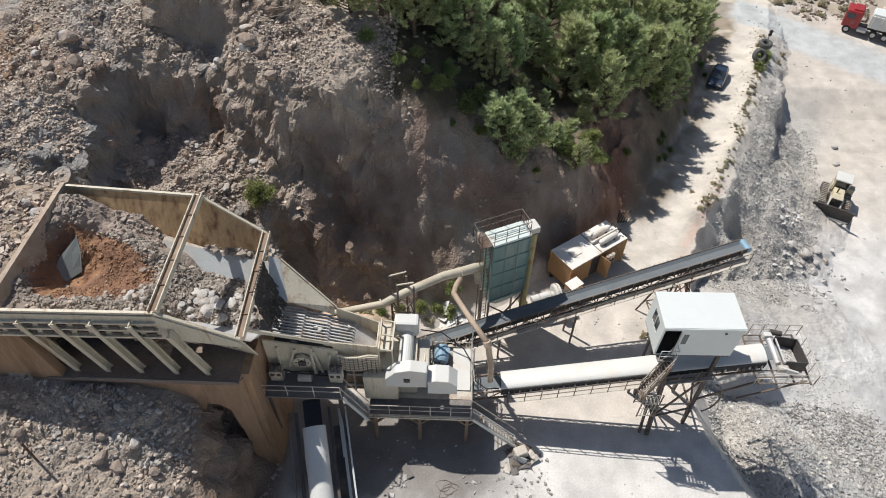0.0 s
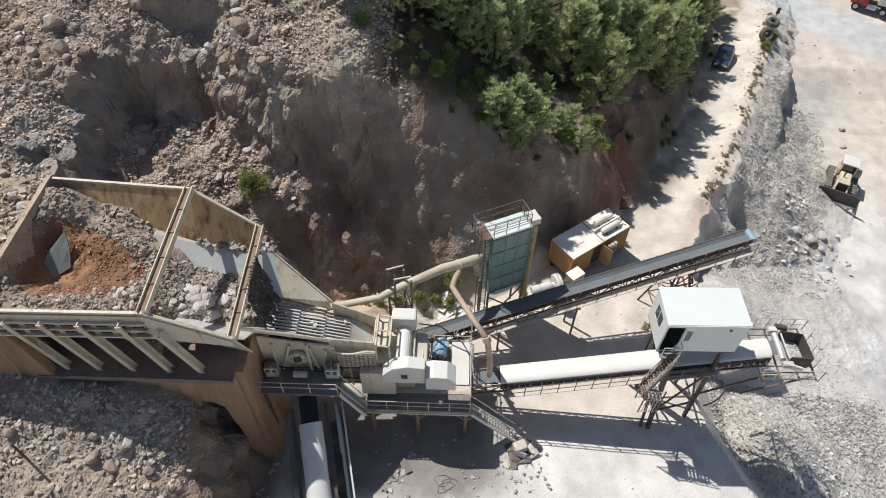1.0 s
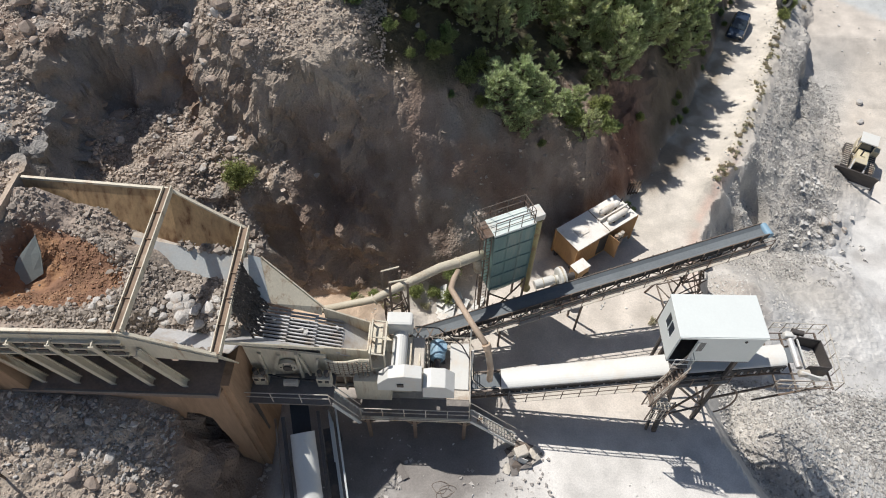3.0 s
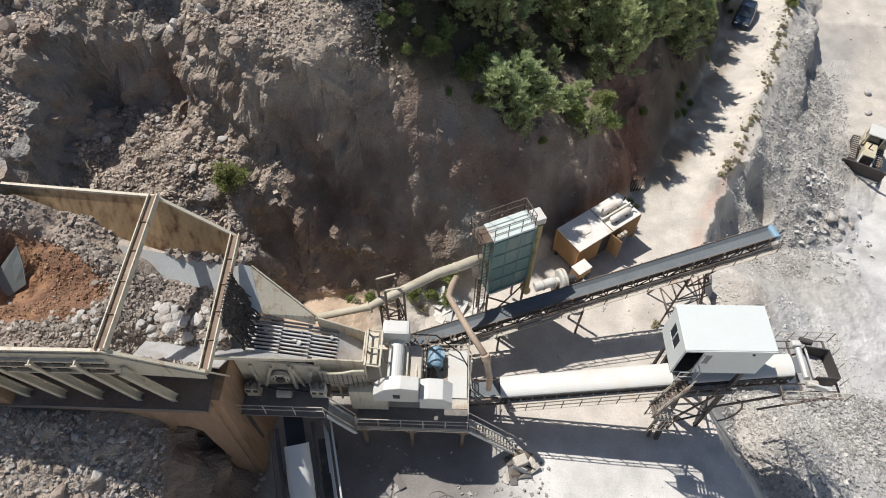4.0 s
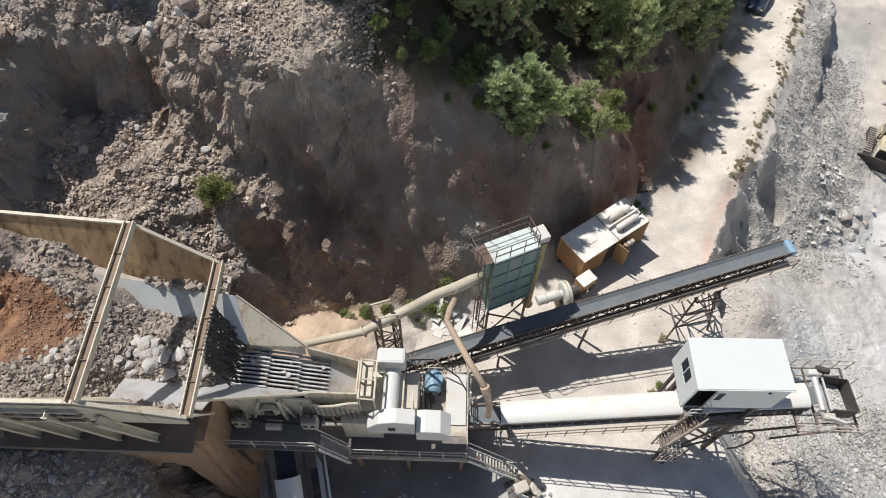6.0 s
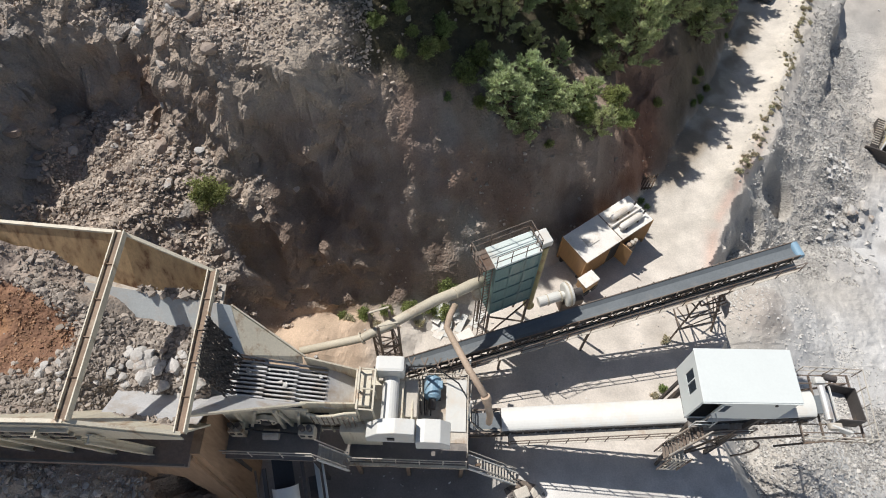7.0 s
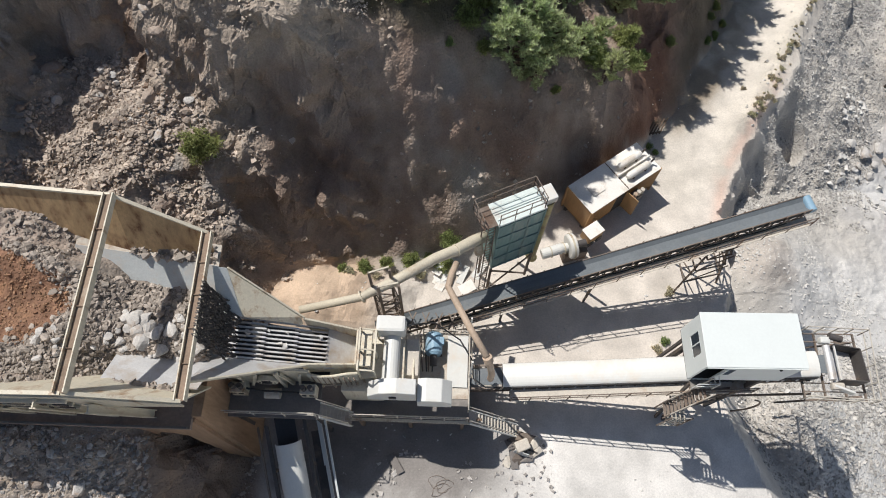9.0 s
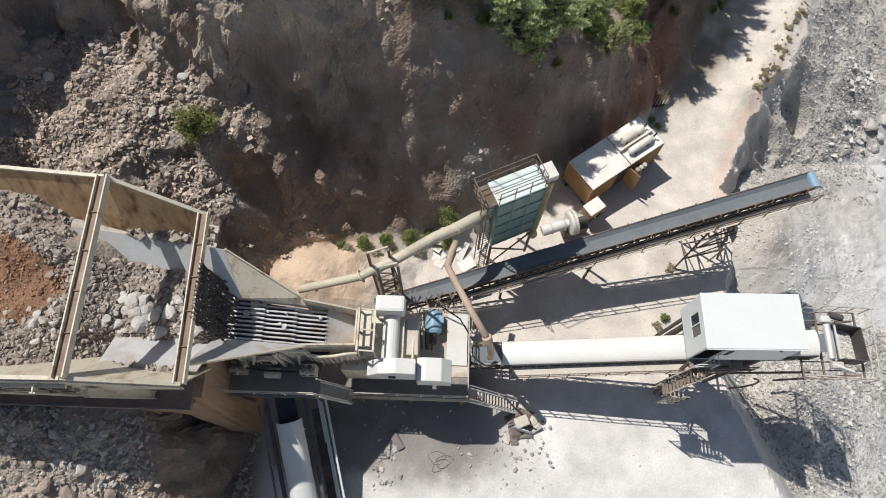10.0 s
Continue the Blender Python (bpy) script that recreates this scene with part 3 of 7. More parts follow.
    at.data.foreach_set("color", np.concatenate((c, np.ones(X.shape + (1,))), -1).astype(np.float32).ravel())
    rugged = np.maximum(rock, np.maximum(leftw, step(s_edge, 0.2, 1.5) * step(11 - s_edge, 0, 3) * step(Y, 34, 38) * step(68 - Y, 0, 4) * 1.3)) * 0.85 + 0.03
    rugged = np.maximum(rugged, 0.6 * step(s_edge, 1.2, 2.5) * step(28 - Y, 0, 3))
    me.attributes.new("rugged", "FLOAT", "POINT").data.foreach_set("value", rugged.astype(np.float32).ravel())
    me.materials.append(M_SOIL)
    ob = new("ground", me)
    tagged(ob, "quarry ground with a steep brown rock cut, pale dusty floor and grey gravel slopes", "ground", kind="structure")
    return ob

ground = build_ground()

def gz(x, y):
    return float(height(np.array([float(x)]), np.array([float(y)]))[0])

# ---- feed hopper on its concrete pier ----
HB, HC, HD, HE = V(-13.4, 26.9, 14.6), V(-9.95, 26.35, 12.3), V(-9.62, 18.87, 12.62), V(-13.1, 18.62, 14.9)
HL, HK = V(-21.3, 18.5, 14.9), V(-21.0, 27.4, 14.6)

def build_hopper():
    h = thing("feed_hopper", (-15.5, 22.8, 9.5), "large cream steel feed hopper holding broken rock", "hopper")
    down_b, down_f = V(0, -1.9, -4.2), V(0, 1.7, -4.4)
    part("back_wall", plate(B(), (HK, HB, HB + down_b, HK + down_b), 0.08), M_RUSTWALL, h, "rust-streaked back wall plate")
    part("wing_wall", plate(B(), (HB, HC, HC + V(0, -1.2, -3.0), HB + down_b), 0.08), M_RUSTWALL, h, "rust-streaked tapering wall plate")
    fw = part("front_wall", plate(B(), (HE, HL, HL + down_f, HE + down_f), 0.08), M_STEELP, h)
    fw2 = part("front_wing_wall", plate(B(), (HD, HE, HE + down_f, HD + V(0, 1.2, -3.2)), 0.08), M_STEELP, h)
    for p, q in ((HK, HB), (HB, HC), (HE, HL), (HD, HE)):
        part("rim", bar(B(), p, q, 0.15, 0.14), M_STEELP, h)
    for p, q in ((HB, HE), (HC, HD)):
        sd = (q - p).normalized().cross(V(0, 0, 1))
        cb = part("cross_beam", bar(B(), p + V(0, 0, 0.05), q + V(0, 0, 0.05), 0.36, 0.04), M_RUSTWEB, h, "rusty web of an H-section cross beam")
        for sg in (-1, 1):
            part("flange", bar(B(), p + sd * 0.2 * sg + V(0, 0, 0.06), q + sd * 0.2 * sg + V(0, 0, 0.06), 0.05, 0.36), M_STEELP, cb)
        for k in range(1, 5):
            part("web_stiffener", bar(B(), lerp(p, q, k / 5) - sd * 0.18 + V(0, 0, 0.1), lerp(p, q, k / 5) + sd * 0.18 + V(0, 0, 0.1), 0.03, 0.1), M_RUSTWEB, cb)
    part("rear_liner", plate(B(), ((-15.7, 25.6, 12.3), (-9.7, 25.3, 11.0), (-9.6, 23.6, 9.7), (-15.7, 23.9, 11.0)), 0.06), M_LINER, h, "pale worn steel liner")
    part("rear_shelf", plate(B(), ((-15.7, 26.6, 12.4), (-9.7, 26.3, 11.05), (-9.7, 25.3, 10.95), (-15.7, 25.6, 12.25)), 0.06), M_DUSTSTEEL, h)
    part("front_liner", plate(B(), ((-13.4, 19.6, 12.0), (-9.5, 19.6, 11.4), (-9.3, 21.3, 9.9), (-13.4, 21.3, 10.8)), 0.06), M_WEAR, h, "pale worn steel liner")
    # outer skirt of the front wall with its stiffeners
    part("skirt", plate(B(), (HE + V(0, -0.1, -0.1), HL + V(0, -0.1, -0.1), HL + V(0, -0.1, -1.9), HE + V(0, -0.1, -1.9)), 0.06), M_STEELP, h)
    part("skirt", plate(B(), (HD + V(0, -0.1, -0.1), HE + V(0, -0.1, -0.1), HE + V(0, -0.1, -1.9), HD + V(0, -0.1, -0.5)), 0.06), M_STEELP, h)
    for zc in (-0.55, -1.05, -1.6):
        part("stiffener", bar(B(), HL + V(0, -0.2, zc), HE + V(0, -0.2, zc), 0.16, 0.10), M_STEELP, h)
    for x in (-18.95, -17.3, -15.55, -13.7, -12.05):
        zt = HL.z - 0.42 - max(0, x + 13.2) * 0.65
        a, b = V(x - 0.55, 18.28, zt), V(x + 0.2, 18.8, 9.6)
        st = part("strut", bar(B(), a, b, 0.06, 0.3, up=(0, 1, 0)), M_STEELP, h)
        for sg in (-1, 1):
            part("strut_flange", bar(B(), a + V(0, 0.15 * sg, 0.05 * sg), b + V(0, 0.15 * sg, 0.05 * sg), 0.26, 0.05, up=(0, 1, 0)), M_STEELP, st)
    # dark plates stand for the shade in the open panels between the stiffeners
    for k in range(10):
        x = -20.9 + k * 0.83
        for zc in (-0.8, -1.32):
            part("slot_shade_plate", box(B(), (x, 18.33, HL.z + zc), (0.52, 0.05, 0.2)), M_DARK, h)
    return h

hopper = build_hopper()

def build_pier():
    p = thing("concrete_pier", (-15.0, 22.5, 0.5), "brown stained concrete pier and ledge carrying the feed hopper", "pier")
    bm = B()
    plate(bm, ((-20.2, 18.8, 9.3), (-10.15, 18.8, 9.3), (-10.0, 18.5, 5.5), (-9.75, 18.2, 0.0), (-10.75, 18.2, 0.0), (-10.95, 18.4, 4.2), (-11.15, 18.45, 5.3), (-11.3, 18.55, 6.5), (-11.9, 18.6, 7.0), (-12.5, 18.6, 7.05), (-12.75, 18.55, 6.3), (-12.95, 18.45, 5.0), (-13.0, 18.2, 0.0), (-20.2, 18.2, 0.0)), 0.5)
    part("front_face", bm, M_CONC, p)
    bm = B()
    plate(bm, ((-10.0, 18.75, 9.6), (-10.0, 23.2, 9.6), (-9.95, 24.4, 8.0), (-9.8, 24.6, 0.0), (-9.6, 18.0, 0.0)), 0.45)
    part("side_face", bm, M_CONC, p)
    part("ledge", box(B(), (-15.2, 19.5, 9.42), (10.0, 2.6, 0.24), bevel=0.02), M_LEDGE, p, "dark dusty ledge slab")
    part("kerb", bar(B(), (-18.6, 18.25, 9.6), (-10.3, 18.25, 9.6), 0.1, 0.12), M_GREYDECK, p)
    part("inner_face", plate(B(), ((-20, 20.9, 9.5), (-10.2, 20.9, 9.5), (-10.2, 20.85, 10.5), (-20, 20.85, 10.5)), 0.2), M_DARK, p)
    bm = B()
    plate(bm, ((-25.5, 18.7, 14.6), (-20.5, 18.7, 14.6), (-19.2, 18.5, 8.6), (-25.5, 18.5, 8.0)), 0.5)
    part("abutment", bm, M_CONC, p)
    return p

build_pier()

# ---- feeder and crusher ----
def build_feeder():
    f = thing("grizzly_feeder", (-6.5, 22.3, 6.5), "vibrating grizzly feeder with worn steel bars and cream side plates", "feeder")
    part("rear_chute_plate", plate(B(), ((-9.0, 24.9, 11.75), (-6.0, 23.5, 9.4), (-6.0, 23.28, 8.95), (-8.5, 23.2, 10.1)), 0.06), M_STEELP, f, "cream sloping chute plate")
    part("rear_chute_liner", plate(B(), ((-9.6, 24.9, 12.0), (-9.02, 24.9, 11.77), (-8.52, 23.2, 10.12), (-9.5, 23.2, 10.45)), 0.06), M_LINER, f, "blue-grey worn liner plate")
    part("rear_chute_lip", bar(B(), (-9.0, 24.93, 11.78), (-5.9, 23.5, 9.36), 0.07, 0.18), M_STEELP, f)
    part("front_chute_plate", plate(B(), ((-9.75, 19.65, 12.35), (-5.7, 21.35, 8.75), (-9.5, 21.35, 9.85)), 0.06), M_WEAR, f, "pale worn chute plate")
    part("front_chute_lip", bar(B(), (-9.75, 19.65, 12.35), (-5.7, 21.35, 8.75), 0.07, 0.2), M_STEELP, f)
    part("pan", plate(B(), ((-10.4, 21.2, 9.75), (-10.4, 23.6, 9.75), (-9.2, 23.5, 9.5), (-9.2, 21.3, 9.5)), 0.08), M_WEAR, f)
    for xa, xb, za, zb in ((-9.3, -7.6, 9.6, 9.2), (-7.8, -6.2, 9.08, 8.68), (-6.4, -4.9, 8.56, 8.16)):
        for i in range(10):
            y = 21.48 + i * 0.205
            part("grizzly_bar", bar(B(), (xa, y, za), (xb, y, zb), 0.075, 0.12), M_WEAR, f)
    part("bed", plate(B(), ((-9.3, 21.2, 8.4), (-9.3, 23.6, 8.4), (-4.8, 23.4, 7.0), (-4.8, 21.3, 7.0)), 0.06), M_BLACK, f)
    part("throat_plate", plate(B(), ((-4.9, 21.4, 8.05), (-4.9, 23.4, 8.05), (-3.5, 23.2, 7.0), (-3.5, 21.7, 7.0)), 0.06), M_WEAR, f)
    part("rear_cheek", plate(B(), ((-5.9, 23.45, 9.4), (-3.45, 23.3, 8.3), (-3.45, 23.3, 6.6), (-5.9, 23.45, 7.0)), 0.08), M_STEELP, f)
    part("front_cheek", plate(B(), ((-5.9, 21.4, 8.9), (-3.5, 21.65, 8.2), (-3.5, 21.65, 6.4), (-5.9, 21.4, 6.8)), 0.08), M_STEELP, f)
    part("end_wall", plate(B(), ((-3.45, 21.6, 8.3), (-3.45, 23.35, 8.3), (-3.45, 23.35, 6.0), (-3.45, 21.6, 6.0)), 0.08), M_STEELP, f)
    part("side_frame", plate(B(), ((-9.6, 20.95, 9.6), (-5.6, 21.2, 8.4), (-5.6, 21.2, 6.4), (-9.6, 20.95, 6.4)), 0.1), M_STEELP, f, "cream side frame")
    for x in (-8.9, -7.0):
        part("rib", bar(B(), (x, 20.85, 6.4), (x, 20.9, 9.0), 0.16, 0.16), M_STEELP, f)
    for k in range(6):
        zk = 8.05 - 0.25 * k
        part("spring_leaf", tube(B(), ((-5.7, 21.1, zk), (-5.1, 21.05, zk - 0.2), (-4.5, 21.1, zk - 0.22), (-3.9, 21.2, zk - 0.12), (-3.4, 21.3, zk - 0.3)), 0.075, 8), M_STEELP, f)
        for q in range(9):
            part("leaf_clip", box(B(), (-5.5 + 0.25 * q, 21.02, zk - 0.2 - 0.05 * (q % 2)), (0.05, 0.08, 0.12)), M_RUSTWEB, f)
    part("stand", box(B(), (-4.6, 21.75, 5.2), (2.3, 0.5, 2.9), bevel=0.03), M_RUSTWEB, f, "dirty brown support stand")
    for k in range(4):
        part("stand_rib", bar(B(), (-5.6 + 0.65 * k, 21.42, 3.8), (-5.6 + 0.65 * k, 21.42, 6.6), 0.1, 0.14), M_STEELP, f)
    for k in range(2):
        part("stand_rail", bar(B(), (-5.75, 21.4, 4.4 + k * 1.2), (-3.45, 21.4, 4.4 + k * 1.2), 0.1, 0.16), M_DUSTSTEEL, f)
    ex = part("exciter", tube(B(), ((-7.6, 20.95, 7.75), (-7.6, 20.72, 7.75)), 0.5, 24), M_STEELP, f, "round cream drive housing")
    part("hub", tube(B(), ((-7.6, 20.72, 7.75), (-7.6, 20.62, 7.75)), 0.24, 16), M_DARK, ex)
    for k in range(6):
        a = k * math.pi / 3
        part("bolt", tube(B(), ((-7.6 + 0.36 * math.cos(a), 20.74, 7.75 + 0.36 * math.sin(a)), (-7.6 + 0.36 * math.cos(a), 20.68, 7.75 + 0.36 * math.sin(a))), 0.04, 6), M_DARK, ex)
    part("feeder_motor", tube(B(), ((-7.9, 20.4, 6.75), (-7.15, 20.4, 6.75)), 0.26, 16), M_DUSTSTEEL, f)
    for x in (-9.15, -5.75):
        pd = part("spring_pedestal", box(B(), (x, 20.55, 6.85), (0.75, 0.5, 0.9), bevel=0.03), M_STEELP, f)
        for dx in (-0.18, 0.18):
            part("slot", box(B(), (x + dx, 20.28, 7.05), (0.2, 0.04, 0.2)), M_DARK, pd)
            part("coil_spring", tube(B(), ((x + dx, 20.55, 7.3), (x + dx, 20.55, 7.75)), 0.13, 12), M_DARK, pd)
    for a, b in (((-8.6, 20.85, 6.5), (-7.9, 20.85, 8.9)), ((-6.6, 20.95, 6.5), (-6.9, 20.95, 8.6)), ((-6.3, 20.95, 6.5), (-6.0, 20.98, 8.3))):
        part("brace", bar(B(), a, b, 0.12, 0.14), M_STEELP, f)
    part("cable", tube(B(), ((-8.7, 20.5, 7.3), (-8.0, 20.45, 7.05), (-7.2, 20.45, 7.0), (-6.5, 20.45, 6.85), (-5.9, 20.4, 7.0)), 0.05, 8), M_BLACK, f)
    return f

build_feeder()

def build_crusher():
    c = thing("jaw_crusher", (-1.5, 22.3, 3.7), "cream jaw crusher with covered flywheels on a steel deck", "crusher")
    part("frame", box(B(), (-2.3, 22.3, 5.3), (2.2, 2.0, 3.0), bevel=0.05), M_STEELP, c)
    part("front_box", box(B(), (-3.3, 21.1, 5.2), (2.0, 0.8, 2.4), bevel=0.04), M_STEELP, c)
    part("rear_hood", box(B(), (-1.9, 23.75, 7.5), (1.45, 0.85, 1.2), bevel=0.16), M_COVER, c, "white rounded flywheel hood")
    part("shaft_housing", tube(B(), ((-1.85, 23.4, 7.0), (-1.85, 21.1, 7.0)), 0.42, 20), M_COVER, c, smooth=False)
    def prism(prof, y0, y1):
        bm = B()
        a = [bm.verts.new((x, y0, z)) for x, z in prof]
        b = [bm.verts.new((x, y1, z)) for x, z in prof]
        bm.faces.new(a)
        bm.faces.new(b[::-1])
        for i in range(len(prof)):
            k = (i + 1) % len(prof)
            bm.faces.new((a[i], b[i], b[k], a[k]))
        bmesh.ops.recalc_face_normals(bm, faces=bm.faces[:])
        bmesh.ops.bevel(bm, geom=bm.edges[:], offset=0.025, segments=1, affect="EDGES")
        return bm
    part("front_guard", prism(((-2.95, 6.0), (-2.95, 6.75), (-2.35, 7.5), (-1.5, 7.75), (-0.55, 7.6), (-0.55, 6.0)), 20.4, 21.15), M_COVER, c, "white chamfered flywheel guard")
    part("belt_guard", prism(((-0.5, 5.7), (-0.5, 6.9), (-0.1, 7.05), (0.7, 7.0), (1.2, 6.5), (1.2, 5.7)), 20.2, 21.35), M_COVER, c, "white chamfered belt guard")
    for y in (21.3, 22.3, 23.3):
        part("frame_post", bar(B(), (-3.3, y, 6.2), (-3.3, y, 8.6), 0.08), M_STEELP, c)
        part("frame_post", bar(B(), (-2.55, y, 6.8), (-2.55, y, 8.4), 0.08), M_STEELP, c)
        part("frame_tie", bar(B(), (-3.3, y, 8.5), (-2.55, y, 8.35), 0.07), M_STEELP, c)
    for x, z in ((-3.3, 8.55), (-2.55, 8.4)):
        part("frame_rail", bar(B(), (x, 21.3, z), (x, 23.3, z), 0.09), M_STEELP, c)
    for x in (-1.2, -0.75):
        part("tie_rod", rod(B(), (x, 21.2, 6.6), (x, 23.6, 6.3), 0.06, 8), M_STEELP, c)
    part("toggle_block", box(B(), (-0.85, 22.5, 5.4), (0.7, 1.9, 2.2), bevel=0.06), M_DUSTSTEEL, c)
    part("guard_panel", box(B(), (-1.7, 20.36, 6.75), (0.35, 0.06, 0.3)), M_DARK, c)
    part("rear_beam", box(B(), (-3.05, 22.5, 7.9), (0.6, 1.8, 0.25), bevel=0.03), M_STEELP, c)
    return c

build_crusher()

def build_deck():
    d = thing("machine_deck", (-1.0, 21.5, 0.3), "steel machine deck with handrails, stairs and braced legs", "platform")
    part("upper_floor", box(B(), (-7.6, 20.3, 6.3), (4.7, 2.0, 0.12)), M_GREYDECK, d)
    part("lower_floor", box(B(), (-0.95, 22.75, 3.66), (6.2, 3.5, 0.14)), M_DUSTSTEEL, d)
    part("front_walk", box(B(), (-0.95, 20.35, 3.64), (6.2, 1.28, 0.1)), M_GREYDECK, d, "dark grey walkway plate")
    bm = B()
    part("lower_edge", box(bm, (-0.95, 19.78, 3.6), (6.2, 0.12, 0.3)), M_STEELP, d)
    def rail(pts, n):
        for a, b in zip(pts, pts[1:]):
            for hgt in (0.55, 1.05):
                part("rail", rod(B(), V(*a) + V(0, 0, hgt), V(*b) + V(0, 0, hgt), 0.03), M_DUSTSTEEL, d)
            for i in range(n + 1):
                p = lerp(a, b, i / n)
                part("rail_post", rod(B(), p, p + V(0, 0, 1.05), 0.03), M_DUSTSTEEL, d)
    rail(((-9.9, 19.4, 6.35), (-5.35, 19.4, 6.35)), 3)
    rail(((-4.0, 19.85, 3.7), (2.1, 19.85, 3.7)), 5)
    # two flights
    for a, b, n in ((V(-5.3, 19.75, 6.3), V(-4.0, 19.75, 3.75), 9), (V(2.2, 20.1, 3.6), V(5.0, 19.9, 0.6), 15)):
        for dy in (-0.35, 0.35):
            part("stringer", bar(B(), a + V(0, dy, 0), b + V(0, dy, 0), 0.06, 0.2), M_COVER, d)
            part("stair_rail", rod(B(), a + V(0, dy, 0.95), b + V(0, dy, 0.95), 0.03), M_DUSTSTEEL, d)
        for i in range(n):
            p = lerp(a, b, (i + 0.5) / n)
            part("tread", box(B(), p, (0.22, 0.68, 0.04)), M_DUSTSTEEL, d)
    rail(((2.12, 20.3, 3.72), (2.12, 24.5, 3.72)), 4)
    rail(((-0.4, 24.45, 3.72), (2.1, 24.45, 3.72)), 3)
    part("tall_post", bar(B(), (2.14, 22.0, 3.7), (2.14, 22.0, 7.9), 0.09), M_COVER, d)
    part("tall_post", bar(B(), (2.14, 24.6, 3.7), (2.14, 24.6, 6.6), 0.09), M_COVER, d)
    for k in range(5):
        x0 = -1.4 + 0.75 * k
        part("outrigger", bar(B(), (x0, 24.5, 3.6), (x0 + 0.5, 25.9, 3.3), 0.07), M_LATTICE, d)
        part("outrigger", bar(B(), (x0 + 0.7, 24.5, 3.6), (x0 + 0.1, 25.9, 3.3), 0.05), M_LATTICE, d)
    part("deck_frame", plate(B(), ((0.95, 21.6, 3.8), (2.05, 21.6, 3.8), (2.05, 24.3, 4.35), (0.95, 24.3, 4.35)), 0.05), M_COVER, d, "pale sloping cover plate")
    for k in range(6):
        part("hydraulic_pipe", tube(B(), ((-0.55 + 0.12 * k, 24.3, 4.1 + 0.05 * k), (-0.5 + 0.13 * k, 23.4, 4.5 - 0.08 * k), (-0.35 + 0.1 * k, 22.3, 4.2)), 0.035, 6), (M_LATTICE, M_DUSTSTEEL, M_BLACK)[k % 3], d)
    for x in (-3.7, -1.0, 1.9):
        for y in (20.0, 24.3):
            part("leg", bar(B(), (x, y, 0.2), (x, y, 3.6), 0.2), M_RUSTWEB, d)
        for sg in (-1, 1):
            part("brace", bar(B(), (x, 20.0, 2.4), (x + 0.95 * sg, 20.0, 3.5), 0.12), M_RUSTWEB, d)
    for x in (-9.6, -5.5):
        part("leg", bar(B(), (x, 19.6, 0.5), (x, 19.6, 6.25), 0.2), M_DARK, d)
    return d

build_deck()

def build_motor():
    m = thing("electric_motor", (0.2, 23.7, 3.73), "dusty blue electric motor on the machine deck", "motor")
    part("body", tube(B(), ((0.2, 24.4, 4.35), (0.2, 24.3, 4.35), (0.2, 23.3, 4.35), (0.2, 23.15, 4.35)), [0.34, 0.46, 0.46, 0.36], 20), M_BLUE, m)
    part("shaft_end", tube(B(), ((0.2, 23.2, 4.35), (0.2, 22.6, 4.35)), 0.2, 14), M_DARK, m)
    part("terminal_box", box(B(), (0.62, 23.9, 4.55), (0.25, 0.4, 0.3), bevel=0.03), M_BLUE, m)
    part("foot", box(B(), (0.2, 23.75, 3.82), (0.9, 1.0, 0.18)), M_DARK, m)
    return m

build_motor()

# ---- conveyors ----
def truss(t, a, b, half, depth, bays, mat, rails=None):
    """Two side trusses between a and b with ties; the top chord is the line a-b."""
    a, b = Vector(a), Vector(b)
    run = (b - a).normalized()
    s = run.cross(V(0, 0, 1)).normalized()
    for sg in (-1, 1):
        o = s * (half * sg)
        lo = V(0, 0, -depth)
        part("chord", bar(B(), a + o, b + o, 0.1, 0.12), mat, t)
        part("chord", bar(B(), a + o + lo, b + o + lo, 0.1, 0.1), mat, t)
        for i in range(bays):
            p, q = lerp(a, b, i / bays) + o, lerp(a, b, (i + 1) / bays) + o
            bm = B()
            bar(bm, p, p + lo, 0.06)
            bar(bm, p + lo if i % 2 else p, q if i % 2 else q + lo, 0.05)
            part("lattice", bm, mat, t)
    for i in range(0, bays + 1):
        p = lerp(a, b, i / bays)
        part("tie", bar(B(), p - s * half + V(0, 0, -depth), p + s * half + V(0, 0, -depth), 0.06), mat, t)
    return s

def walkway(t, a, b, off, width, posts, mat, rail_h=1.0):
    """A grated walk beside a conveyor with an outer handrail."""
    a, b = Vector(a), Vector(b)
    s = (b - a).normalized().cross(V(0, 0, 1)).normalized()
    o1, o2 = s * off, s * (off + width)
    part("walkway", plate(B(), (a + o1, b + o1, b + o2, a + o2), 0.05), M_DUSTSTEEL, t, "dusty steel walkway")
    for hgt in (0.5, rail_h):
        part("rail", rod(B(), a + o2 + V(0, 0, hgt), b + o2 + V(0, 0, hgt), 0.03), mat, t)
    for i in range(posts + 1):
        p = lerp(a, b, i / posts) + o2
        part("rail_post", rod(B(), p, p + V(0, 0, rail_h), 0.03), mat, t)
        part("bracket", bar(B(), p - s * (off + width) + V(0, 0, -0.05), p + V(0, 0, -0.05), 0.05), mat, t)

